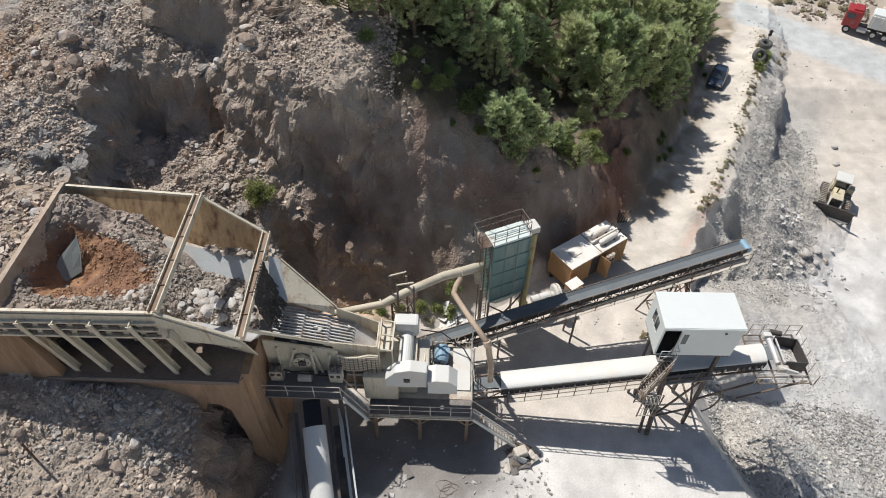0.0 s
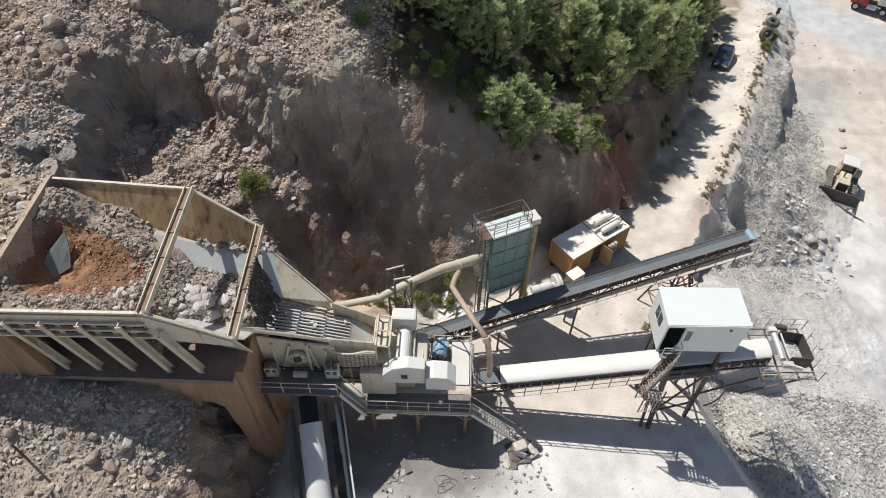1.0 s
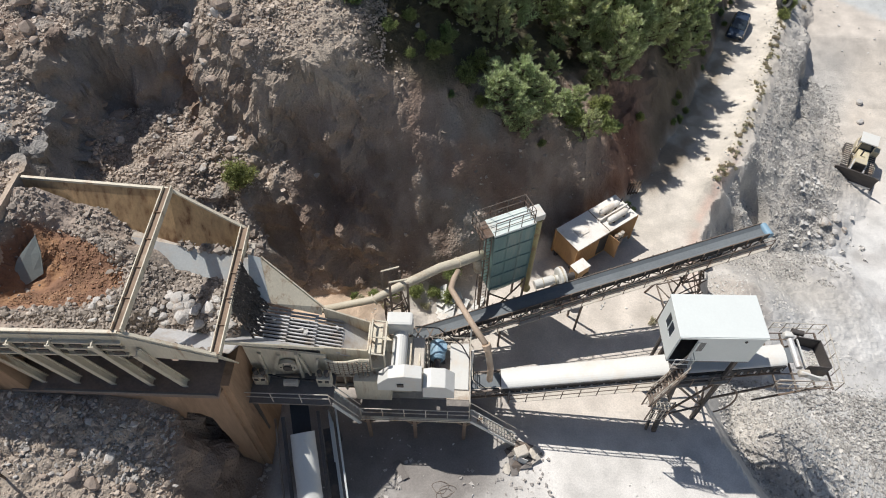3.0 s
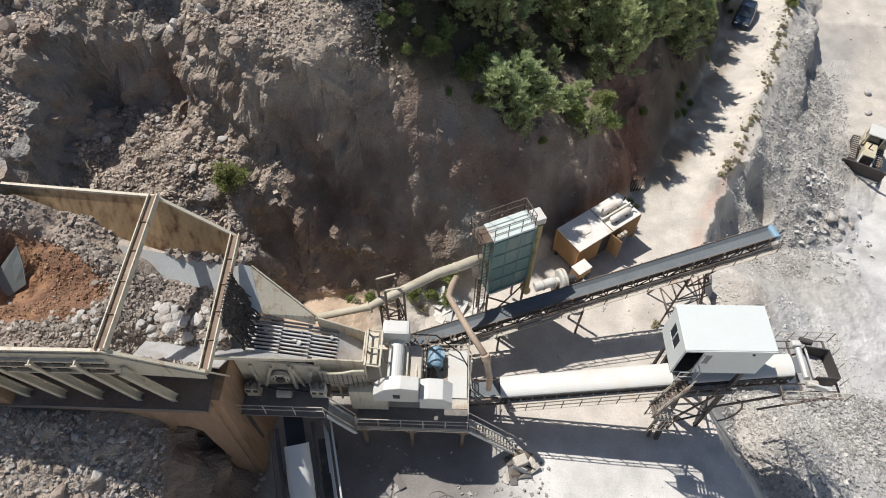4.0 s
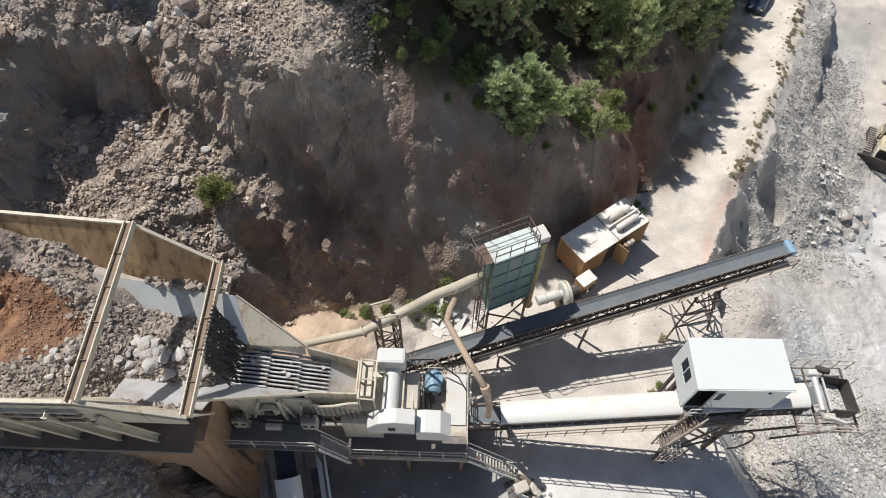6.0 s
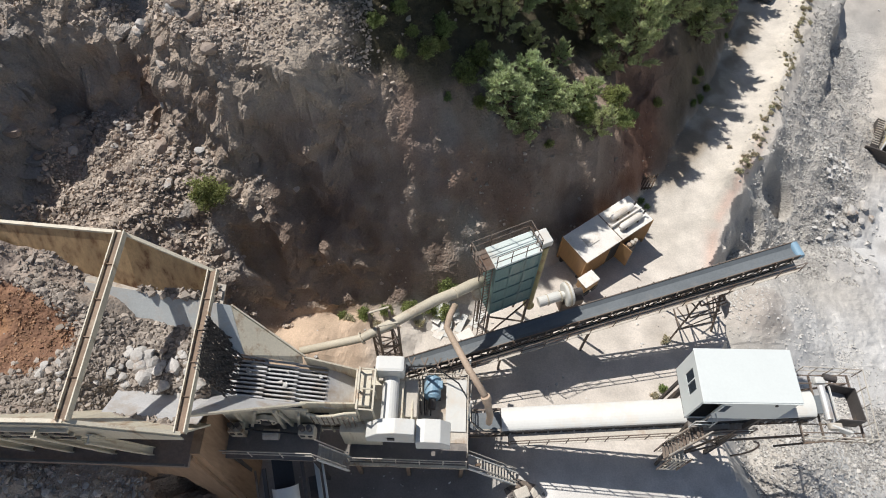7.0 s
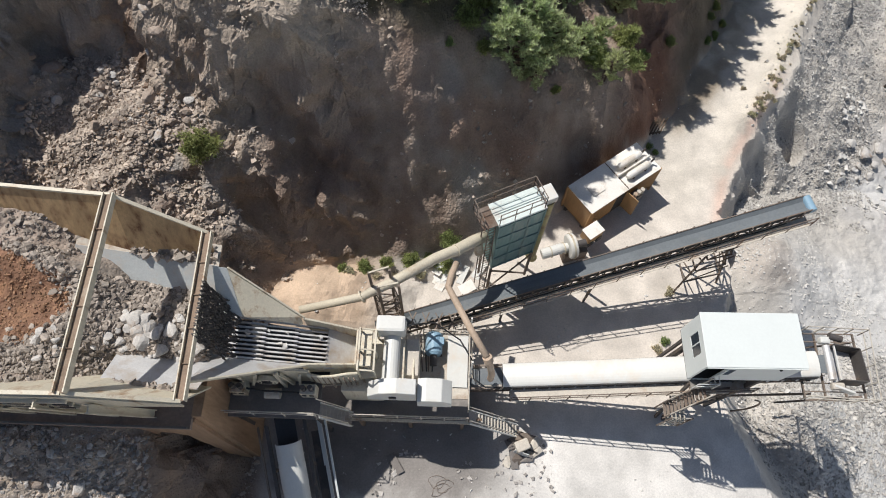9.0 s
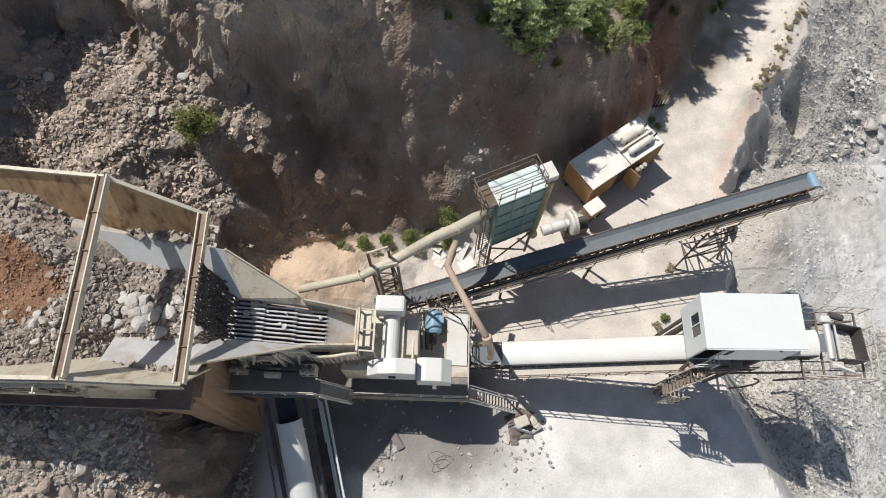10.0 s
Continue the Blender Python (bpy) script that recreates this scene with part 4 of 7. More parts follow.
def build_cover_conveyor():
    t = thing("covered_conveyor", (10.0, 22.3, 0.3), "long belt conveyor under a dusty white arched cover", "conveyor")
    a, b = V(3.95, 22.3, 3.75), V(19.0, 22.6, 7.3)
    s = truss(t, a - V(1.9, 0.04, 0.45), b, 0.62, 0.75, 16, M_LATTICE)
    # arched cover sheets
    n = 7
    for i in range(n):
        p, q = lerp(a, b, i / n), lerp(a, b, (i + 1) / n)
        bm = B()
        rows = []
        for e in (p, q):
            rows.append([bm.verts.new(e + s * (0.62 * math.cos(k * math.pi / 12)) + V(0, 0, 0.16 + 0.20 * math.sin(k * math.pi / 12))) for k in range(13)])
        for k in range(12):
            bm.faces.new((rows[0][k], rows[0][k + 1], rows[1][k + 1], rows[1][k]))
        thicken(bm, 0.02)
        part("cover_sheet", bm, M_COVER, t)
    part("end_plate", plate(B(), (a + s * -0.62 + V(-0.02, 0, 0.1), a + s * 0.62 + V(-0.02, 0, 0.1), a + s * 0.5 + V(-0.02, 0, 0.26), a + V(-0.02, 0, 0.34), a - s * 0.5 + V(-0.02, 0, 0.26)), 0.03), M_DARK, t)
    part("skirt", plate(B(), (a + s * 0.66 + V(0, 0, 0.14), b + s * 0.66 + V(0, 0, 0.14), b + s * 0.66 + V(0, 0, -0.42), a + s * 0.66 + V(0, 0, -0.42)), 0.03), M_BLACK, t)
    for i in range(46):
        p = lerp(a, b, (i + 0.5) / 46) + s * 0.69 + V(0, 0, -0.2)
        part("roller", rod(B(), p + V(0, 0, -0.14), p + V(0, 0, 0.1), 0.045, 8), M_WEAR if i % 2 else M_LATTICE, t)
    part("belt", plate(B(), (a - V(1.9, 0.04, 0.42) - s * 0.45, a - V(1.9, 0.04, 0.42) + s * 0.45, b + V(0.7, 0, 0.25) + s * 0.45, b + V(0.7, 0, 0.25) - s * 0.45), 0.03), M_BELT, t)
    walkway(t, a + V(0.4, 0, -0.25), b + V(-3, 0, -0.9), 0.7, 0.6, 12, M_LATTICE)
    return t

build_cover_conveyor()

def build_head():
    h = thing("conveyor_head", (20.0, 22.6, 7.2), "discharge hopper and drive drum inside a railed steel cage", "conveyor head")
    part("drum", tube(B(), ((19.55, 23.5, 7.55), (19.55, 21.8, 7.55)), 0.17, 18), M_WEAR, h)
    part("bearing", box(B(), (19.5, 23.75, 7.55), (0.5, 0.35, 0.4), bevel=0.1), M_COVER, h)
    part("drive_motor", tube(B(), ((19.7, 23.95, 7.7), (20.3, 23.8, 7.7)), 0.17, 14), M_DARK, h)
    part("belt_guard", box(B(), (20.0, 21.35, 7.5), (1.0, 0.12, 0.4), -0.35, 0.05), M_COVER, h)
    part("scraper", bar(B(), (19.85, 23.5, 7.7), (19.85, 21.8, 7.7), 0.06, 0.1), M_COVER, h)
    part("gearbox", box(B(), (19.75, 21.5, 7.5), (0.6, 0.35, 0.35), bevel=0.1), M_DUSTSTEEL, h)
    for p, q in (((19.8, 23.5), (21.0, 23.3)), ((21.0, 23.3), (21.1, 21.7)), ((21.1, 21.7), (19.9, 21.75))):
        part("chute_wall", plate(B(), ((*p, 7.9), (*q, 7.9), (*q, 6.9), (*p, 6.9)), 0.05), M_DARK, h)
    part("chute_floor", plate(B(), ((19.8, 23.5, 7.15), (21.0, 23.3, 6.95), (21.1, 21.7, 6.95), (19.8, 21.75, 7.15)), 0.05), M_WEAR, h)
    for k in range(9):
        yy = 20.95 + 3.35 * k / 8
        if yy < 21.9 or yy > 23.5:
            part("floor_bar", bar(B(), (18.4, yy, 6.76), (21.4, yy, 6.95), 0.05, 0.06), M_LATTICE, h)
    for xx in (18.5, 19.5, 20.5, 21.4):
        part("floor_joist", bar(B(), (xx, 20.9, 6.7 + (xx - 18.4) * 0.063), (xx, 24.3, 6.7 + (xx - 18.4) * 0.063), 0.08, 0.1), M_LATTICE, h)
    ring = (V(18.2, 20.95, 6.8), V(21.4, 20.8, 7.0), V(21.6, 24.25, 7.0), V(18.8, 24.4, 6.8))
    for a, b, n in ((ring[0], ring[1], 4), (ring[1], ring[2], 4), (ring[2], ring[3], 4)):
        for hgt in (0.5, 1.0):
            part("rail", rod(B(), a + V(0, 0, hgt), b + V(0, 0, hgt), 0.028), M_DUSTSTEEL, h)
        for i in range(n + 1):
            p = lerp(a, b, i / n)
            part("rail_post", rod(B(), p, p + V(0, 0, 1.0), 0.028), M_DUSTSTEEL, h)
    for y in (21.2, 23.9):
        part("brace", bar(B(), (18.0, y, 4.6), (21.3, y, 6.8), 0.09), M_LATTICE, h)
    return h

build_head()

def build_open_conveyor():
    t = thing("open_conveyor", (10.0, 28.8, 0.3), "inclined open conveyor with dusty grey belt on rusty lattice", "conveyor")
    a, b = V(-3.2, 25.1, 2.3), V(20.7, 31.85, 6.75)
    s = truss(t, a + V(0, 0, -0.25), b + V(0, 0, -0.25), 0.42, 0.7, 26, M_LATTICE)
    bm = B()
    prof = ((-0.42, 0.12), (-0.2, -0.03), (0.2, -0.03), (0.42, 0.12))
    rows = [[bm.verts.new(lerp(a, b, f) + s * o + V(0, 0, z)) for o, z in prof] for f in np.linspace(0, 1, 13)]
    for r0, r1 in zip(rows, rows[1:]):
        for k in range(3):
            bm.faces.new((r0[k], r0[k + 1], r1[k + 1], r1[k]))
    thicken(bm, 0.03)
    part("belt", bm, M_BELT, t)
    part("side_skirt", plate(B(), (a + s * 0.46 + V(0, 0, 0.14), b + s * 0.46 + V(0, 0, 0.14), b + s * 0.46 + V(0, 0, -0.28), a + s * 0.46 + V(0, 0, -0.28)), 0.04), M_BLACK, t)
    for i in range(26):
        p = lerp(a, b, (i + 0.5) / 26) + s * 0.52
        part("idler_bracket", bar(B(), p + V(0, 0, -0.3), p + V(0, 0, 0.2), 0.07), M_LATTICE, t)
        q = p - s * 1.02
        part("idler_bracket", bar(B(), q + V(0, 0, -0.3), q + V(0, 0, 0.2), 0.06), M_LATTICE, t)
    part("belt_edge", bar(B(), a - s * 0.46 + V(0, 0, 0.13), b - s * 0.46 + V(0, 0, 0.13), 0.05, 0.08), M_LATTICE, t)
    part("belt_edge", bar(B(), a + s * 0.46 + V(0, 0, 0.17), b + s * 0.46 + V(0, 0, 0.17), 0.05, 0.05), M_LATTICE, t)
    for k in range(2):
        pts = [lerp(a, b, 0.15 + 0.8 * i / 32) + s * (0.62 + 0.12 * k) + V(0, 0, -0.42 - 0.15 * abs(math.sin(i * math.pi / 4 + k))) for i in range(33)]
        part("cable", tube(B(), pts, 0.035, 6), M_DUCT if k else M_BLACK, t)
    part("head_drum", tube(B(), (b - s * 0.45 + V(0.1, 0, -0.05), b + s * 0.45 + V(0.1, 0, -0.05)), 0.25, 16), M_BLUE, t, "blue head drum")
    walkway(t, lerp(a, b, 0.12) + V(0, 0, -0.7), b + V(0, 0, -0.7), 0.5, 0.55, 16, M_LATTICE)
    # lattice trestle under the upper end
    base = V(16.6, 30.0, 0)
    for dx, dy in ((-0.9, -0.7), (0.9, -0.2), (-1.1, 0.9), (0.7, 1.4)):
        f = (base.x + dx * 0.5 - a.x) / (b.x - a.x)
        top = lerp(a, b, f) + V(0, dy * 0.5 - 0.2, -0.9)
        foot = base + V(dx * 1.6, dy * 1.6, 0)
        foot.z = gz(foot.x, foot.y)
        part("trestle_leg", bar(B(), foot, top, 0.12), M_LATTICE, t)
    for z in (1.2, 2.6, 4.0):
        k = 1.45 - z * 0.16
        c = [base + V(dx * k, dy * k, z) for dx, dy in ((-0.9, -0.7), (0.9, -0.2), (0.7, 1.4), (-1.1, 0.9))]
        for i in range(4):
            part("trestle_brace", bar(B(), c[i], c[(i + 1) % 4], 0.08), M_LATTICE, t)
            part("trestle_brace", bar(B(), c[i], c[(i + 1) % 4] + V(0, 0, 1.3), 0.06), M_LATTICE, t)
    for f in (0.3, 0.52):
        p = lerp(a, b, f)
        for sg in (-1, 1):
            q = p + s * 0.6 * sg
            part("post", bar(B(), (q.x, q.y, gz(q.x, q.y)), q + V(0, 0, -0.9), 0.12), M_LATTICE, t)
    return t

build_open_conveyor()

# ---- control cabin on its tower ----
def build_cabin():
    c = thing("control_cabin", (14.1, 22.5, 0.3), "white sheet-metal control cabin on a dark steel tower", "cabin")
    ang = math.atan2(0.075, 4.2)
    ctr = V(14.12, 22.53, 0)
    u, w = V(math.cos(ang), math.sin(ang), 0), V(-math.sin(ang), math.cos(ang), 0)
    L, W = 2.1, 1.17
    def P(i, j, z):
        return ctr + u * i + w * j + V(0, 0, z)
    part("roof", box(B(), ctr + V(0, 0, 11.36), (4.34, 2.46, 0.1), ang, 0.02), M_WHITE, c)
    part("floor", box(B(), ctr + V(0, 0, 8.8), (4.2, 2.34, 0.12), ang), M_DARK, c)
    t = 0.06
    def wall(name, p0, p1, holes):
        """A wall from p0 to p1, z 8.86 to 11.31, with openings (from, to, low, high)."""
        d = (p1 - p0)
        ln = d.length
        d = d / ln
        xs = sorted({0.0, ln, *[h[0] for h in holes], *[h[1] for h in holes]})
        bm = B()
        for x0, x1 in zip(xs, xs[1:]):
            zs = [8.86, 11.31]
            for h in holes:
                if x0 >= h[0] - 1e-6 and x1 <= h[1] + 1e-6:
                    zs = [8.86, h[2], h[3], 11.31]
            for z0, z1 in zip(zs[::2], zs[1::2]):
                if z1 - z0 > 0.01:
                    q0, q1 = p0 + d * x0, p0 + d * x1
                    plate(bm, [V(q0.x, q0.y, z0), V(q1.x, q1.y, z0), V(q1.x, q1.y, z1), V(q0.x, q0.y, z1)], t)
        wl = part(name, bm, M_WHITE, c)
        return wl, d
    front, d = wall("front_wall", P(-L, -W, 0), P(L, -W, 0), ((0.05, 0.95, 8.9, 11.1), (1.12, 1.42, 9.9, 10.8)))
    p = P(-L + 1.27, -W - 0.02, 10.35)
    part("window_pane", box(B(), p, (0.3, 0.02, 0.9), ang), M_GLASS, front)
    part("window_frame", box(B(), p + V(-0.25, -0.03, 0), (0.1, 0.05, 1.0), ang), M_WHITE, front)
    left, d = wall("left_wall", P(-L, -W, 0), P(-L, W, 0), ((0.7, 1.7, 9.9, 10.85),))
    part("window_pane", box(B(), P(-L, 0.03, 10.37), (0.02, 1.0, 0.95), ang), M_GLASS, left)
    part("mullion", box(B(), P(-L - 0.02, 0.03, 10.37), (0.05, 0.05, 0.95), ang), M_WHITE, left)
    wall("right_wall", P(L, -W, 0), P(L, W, 0), ())
    wall("rear_wall", P(-L, W, 0), P(L, W, 0), ())
    part("vent", tube(B(), (P(1.2, -W - 0.02, 10.95), P(1.2, -W - 0.08, 10.95)), 0.07, 10), M_DARK, front)
    part("eave_trim", bar(B(), P(-L - 0.05, -W - 0.08, 11.33), P(L + 0.05, -W - 0.08, 11.33), 0.05, 0.09), M_WHITE, c)
    # tower
    tops = (P(-1.0, -1.0, 8.7), P(1.6, -1.0, 8.7), P(-1.0, 1.0, 8.7), P(1.6, 1.0, 8.7))
    feet = (V(13.6, 20.9, 0.2), V(16.1, 21.8, 0.2), V(13.4, 23.9, 0.2), V(16.0, 24.2, 0.2))
    for a, b, wd in zip(tops, feet, (0.24, 0.17, 0.24, 0.17)):
        part("leg", bar(B(), a, b, wd, 0.22), M_DARK, c)
    for a, b in ((tops[0], feet[0]), (tops[2], feet[2])):
        part("leg", bar(B(), a + V(-0.45, 0.1, 0), b + V(-0.45, 0.1, 0), 0.14, 0.14), M_DARK, c)
    for k in (1, 3):
        part("strut", bar(B(), lerp(tops[k], feet[k], 0.62), V(18.9, 21.3 + 0.7 * (k - 1), 6.6), 0.1), M_LATTICE, c)
    part("arched_pipe", tube(B(), [V(15.9 + 0.9 * math.sin(q), 20.9, 5.0 - 1.6 * math.cos(q)) for q in np.linspace(0.3, 2.9, 12)], 0.05, 6), M_LATTICE, c)
    for f0, f1 in ((0.3, 0.75), (0.75, 0.3), (0.3, 0.3), (0.75, 0.75)):
        for i, j in ((0, 1), (2, 3), (0, 2), (1, 3)):
            part("brace", bar(B(), lerp(tops[i], feet[i], f0), lerp(tops[j], feet[j], f1), 0.1), M_LATTICE, c)
    for a, b in ((0, 1), (2, 3)):
        part("sill_beam", bar(B(), tops[a] + V(-1.0, 0, 0), tops[b] + V(0.5, 0, 0), 0.18, 0.22), M_DARK, c)
    # stair up to the door
    a, b = P(-1.3, -1.35, 8.8), V(11.7, 20.7, 6.0)
    for dy in (0, -0.7):
        part("stringer", bar(B(), a + V(0, dy, 0), b + V(0, dy, 0), 0.06, 0.2), M_LATTICE, c)
        part("stair_rail", rod(B(), a + V(0, dy, 1.0), b + V(0, dy, 1.0), 0.03), M_DUSTSTEEL, c)
        part("stair_rail", rod(B(), a + V(0, dy, 0.5), b + V(0, dy, 0.5), 0.025), M_DUSTSTEEL, c)
        for i in range(5):
            p = lerp(a, b, i / 4) + V(0, dy, 0)
            part("rail_post", rod(B(), p, p + V(0, 0, 1.0), 0.025), M_LATTICE, c)
    for i in range(12):
        part("tread", box(B(), lerp(a, b, (i + 0.5) / 12) + V(0, -0.35, 0), (0.13, 0.62, 0.03)), M_LATTICE, c)
    part("lower_landing", box(B(), (12.3, 20.3, 5.9), (1.0, 0.9, 0.05)), M_DUSTSTEEL, c)
    for i in range(6):
        for y in (19.85, 20.75):
            part("cage_bar", rod(B(), (11.8 + 0.2 * i, y, 4.6), (11.8 + 0.2 * i, y, 6.9), 0.022), M_DUSTSTEEL, c)
    for z in (4.6, 5.4, 6.2, 6.9):
        for y in (19.85, 20.75):
            part("cage_rail", rod(B(), (11.8, y, z), (12.8, y, z), 0.025), M_DUSTSTEEL, c)
    for x, y in ((11.8, 19.85), (12.8, 19.85), (11.8, 20.75), (12.8, 20.75)):
        part("cage_post", bar(B(), (x, y, 4.5), (x, y, 6.95), 0.06), M_LATTICE, c)
    for y in (19.85, 20.75):
        part("cage_bracket", bar(B(), (12.8, y, 4.7), lerp(tops[0], feet[0], 0.5), 0.09), M_DARK, c)
    part("landing", box(B(), P(-1.55, -1.4, 8.78), (0.9, 0.4, 0.05), ang), M_GREYDECK, c)
    for q, r in (((-2.0, -1.62), (-1.05, -1.62)), ((-1.05, -1.62), (-1.05, -1.2))):
        for hgt in (0.5, 1.0):
            part("landing_rail", rod(B(), P(*q, 8.8 + hgt), P(*r, 8.8 + hgt), 0.025), M_COVER, c)
        part("rail_post", rod(B(), P(*q, 8.8), P(*q, 9.8), 0.025), M_COVER, c)
    return c

build_cabin()

# ---- dust filter, ducts ----
def build_filter():
    f = thing("dust_filter", (4.2, 29.9, 0.4), "tall green panelled dust filter with a railed pale roof", "filter")
    p0, p1 = V(3.31, 28.55, 0), V(5.69, 29.67, 0)
    u = (p1 - p0).normalized()
    w = V(-u.y, u.x, 0)
    wd, dp = (p1 - p0).length, 1.25
    ang = math.atan2(u.y, u.x)
    ctr = p0 + u * wd / 2 + w * dp / 2
    part("casing", box(B(), ctr + V(0, 0, 6.55), (wd, dp, 5.6), ang, 0.02), M_GREEN, f)
    for i in range(5):
        z = 3.9 + 5.3 * i / 4
        part("rib", bar(B(), p0 - w * 0.03 + V(0, 0, z), p1 - w * 0.03 + V(0, 0, z), 0.06, 0.07), M_GREEN, f)
    for i in range(4):
        q = p0 + u * (wd * i / 3) - w * 0.03
        part("rib", bar(B(), q + V(0, 0, 3.8), q + V(0, 0, 9.3), 0.07, 0.06), M_GREEN, f)
    part("roof", box(B(), ctr + V(0, 0, 9.42), (wd + 0.1, dp + 0.1, 0.16), ang, 0.02), M_PALEGREEN, f, "dusty pale green roof")
    for k in (-0.35, 0.0, 0.35):
        part("roof_rib", bar(B(), p0 + w * (dp / 2 + k) + V(0, 0, 9.53), p1 + w * (dp / 2 + k) + V(0, 0, 9.53), 0.05, 0.05), M_PALEGREEN, f)
    part("header_box", box(B(), p1 + u * 0.45 + w * 0.7 + V(0, 0, 9.3), (0.75, 0.9, 0.5), ang, 0.05), M_COVER, f)
    part("downpipe", tube(B(), (p1 + u * 0.45 + w * 0.45 + V(0, 0, 9.1), p1 + u * 0.42 + w * 0.45 + V(0, 0, 1.9), p1 + u * 0.6 + w * 0.4 + V(0, 0, 1.5)), 0.3, 16), M_OLIVE, f, "olive yellow outlet pipe")
    part("funnel", plate(B(), (p0 + V(0, 0, 3.76), p1 + V(0, 0, 3.76), p1 - u * 0.9 + w * 0.5 + V(0, 0, 2.6), p0 + u * 0.9 + w * 0.5 + V(0, 0, 2.6)), 0.05), M_GREEN, f)
    for i, j in ((0, 0), (1, 0), (0, 1), (1, 1)):
        q = p0 + u * wd * i + w * dp * j
        part("leg", bar(B(), (q.x, q.y, 0.2), (q.x, q.y, 3.8), 0.14), M_LATTICE, f)
    for a, b in (((0, 0.4), (1, 3.4)), ((1, 0.4), (0, 3.4))):
        part("brace", bar(B(), p0 + u * wd * a[0] + V(0, 0, a[1]), p0 + u * wd * b[0] + V(0, 0, b[1]), 0.08), M_LATTICE, f)
    # guard rail on the roof and the side platform
    q = [p0 + u * i + w * j + V(0, 0, 9.5) for i, j in ((-0.85, 0.05), (-0.85, dp + 0.05), (wd - 0.1, dp + 0.05), (wd - 0.1, 0.0), (0, 0.0))]
    for a, b in zip(q, q[1:]):
        for hgt in (0.55, 1.1):
            part("rail", rod(B(), a + V(0, 0, hgt), b + V(0, 0, hgt), 0.025), M_LATTICE, f)
        for i in range(4):
            p = lerp(a, b, i / 3)
            part("rail_post", rod(B(), p, p + V(0, 0, 1.1), 0.025), M_LATTICE, f)
    part("side_platform", box(B(), p0 - u * 0.45 + w * 0.65 + V(0, 0, 9.45), (0.8, 1.2, 0.05), ang), M_LATTICE, f)
    for i, j in ((-0.15, 0.1), (-0.55, 0.1), (-0.15, 0.7), (-0.55, 0.7)):
        qq = p0 + u * i + w * j
        part("ladder_stile", bar(B(), (qq.x, qq.y, 0.3), (qq.x, qq.y, 9.4), 0.06), M_LATTICE, f)
    for k in range(24):
        z = 0.8 + k * 0.36
        part("rung", rod(B(), p0 - u * 0.15 + w * 0.1 + V(0, 0, z), p0 - u * 0.55 + w * 0.1 + V(0, 0, z), 0.018, 5), M_LATTICE, f)
        if k % 2:
            part("cage_hoop", rod(B(), p0 - u * 0.15 + w * 0.7 + V(0, 0, z), p0 - u * 0.55 + w * 0.7 + V(0, 0, z), 0.018, 5), M_LATTICE, f)
    return f

build_filter()

def build_ducts():
    d = thing("main_duct", (-2.0, 26.0, 6.5), "long beige steel dust duct with bends and flanges", "duct")
    pts = ((-6.6, 24.5, 7.35), (-3.5, 25.25, 7.5), (-3.0, 25.5, 7.65), (-1.9, 25.95, 8.0), (0.2, 27.4, 7.8), (1.2, 28.0, 7.5), (2.2, 28.8, 7.05), (2.75, 29.2, 6.7))
    part("pipe", tube(B(), pts, [0.2, 0.22, 0.24, 0.26, 0.28, 0.3, 0.32, 0.32], 18), M_DUCT, d, smooth=True)
    for i in (1, 3, 5):
        p = Vector(pts[i])
        r = (Vector(pts[i + 1]) - p).normalized()
        part("flange", tube(B(), (p - r * 0.04, p + r * 0.04), 0.34, 18), M_DUCT, d)
    part("drop_leg", tube(B(), ((2.35, 28.75, 6.9), (2.5, 28.6, 5.9)), 0.26, 14), M_DUCT, d)
    s = thing("branch_duct", (2.0, 24.0, 6.8), "thin rusty branch duct with a bend", "duct")
    part("pipe", tube(B(), ((1.25, 27.1, 7.9), (1.0, 26.4, 8.15), (0.85, 25.7, 8.2), (1.1, 25.2, 8.22), (2.0, 23.5, 8.3), (2.8, 22.15, 8.3)), 0.17, 14), M_RUSTDUCT, s, smooth=True)
    part("collar", tube(B(), ((2.8, 22.15, 8.35), (2.9, 22.0, 8.1)), 0.24, 14), M_RUSTDUCT, s)
    part("drop_pipe", tube(B(), ((2.88, 22.05, 8.2), (3.2, 21.9, 6.0), (3.25, 22.0, 4.4)), 0.18, 14), M_RUSTDUCT, s)
    t = thing("duct_tower", (-2.1, 25.6, 2.0), "rusty square lattice tower carrying the dust duct", "tower")
    c = [V(-3.0, 25.75, 0), V(-2.5, 25.05, 0), V(-1.55, 25.3, 0), V(-2.05, 26.1, 0)]
    for i, q in enumerate(c):
        q0 = gz(q.x, q.y)
        part("post", bar(B(), (q.x, q.y, q0), (q.x, q.y, 9.6 if i in (0, 1) else 9.2), 0.12), M_LATTICE, t)
        r = c[(i + 1) % 4]
        for k in range(6):
            z = q0 + 0.6 + k * 1.15
            part("lacing", bar(B(), q + V(0, 0, z), r + V(0, 0, z + 1.1), 0.06), M_LATTICE, t)
            part("lacing", bar(B(), q + V(0, 0, z), r + V(0, 0, z), 0.06), M_LATTICE, t)
    for i, j in ((0, 3), (1, 2)):
        part("top_rail", bar(B(), c[i] + V(0, 0, 9.6), c[j] + V(0, 0, 9.6), 0.08), M_DUCT, t)

build_ducts()

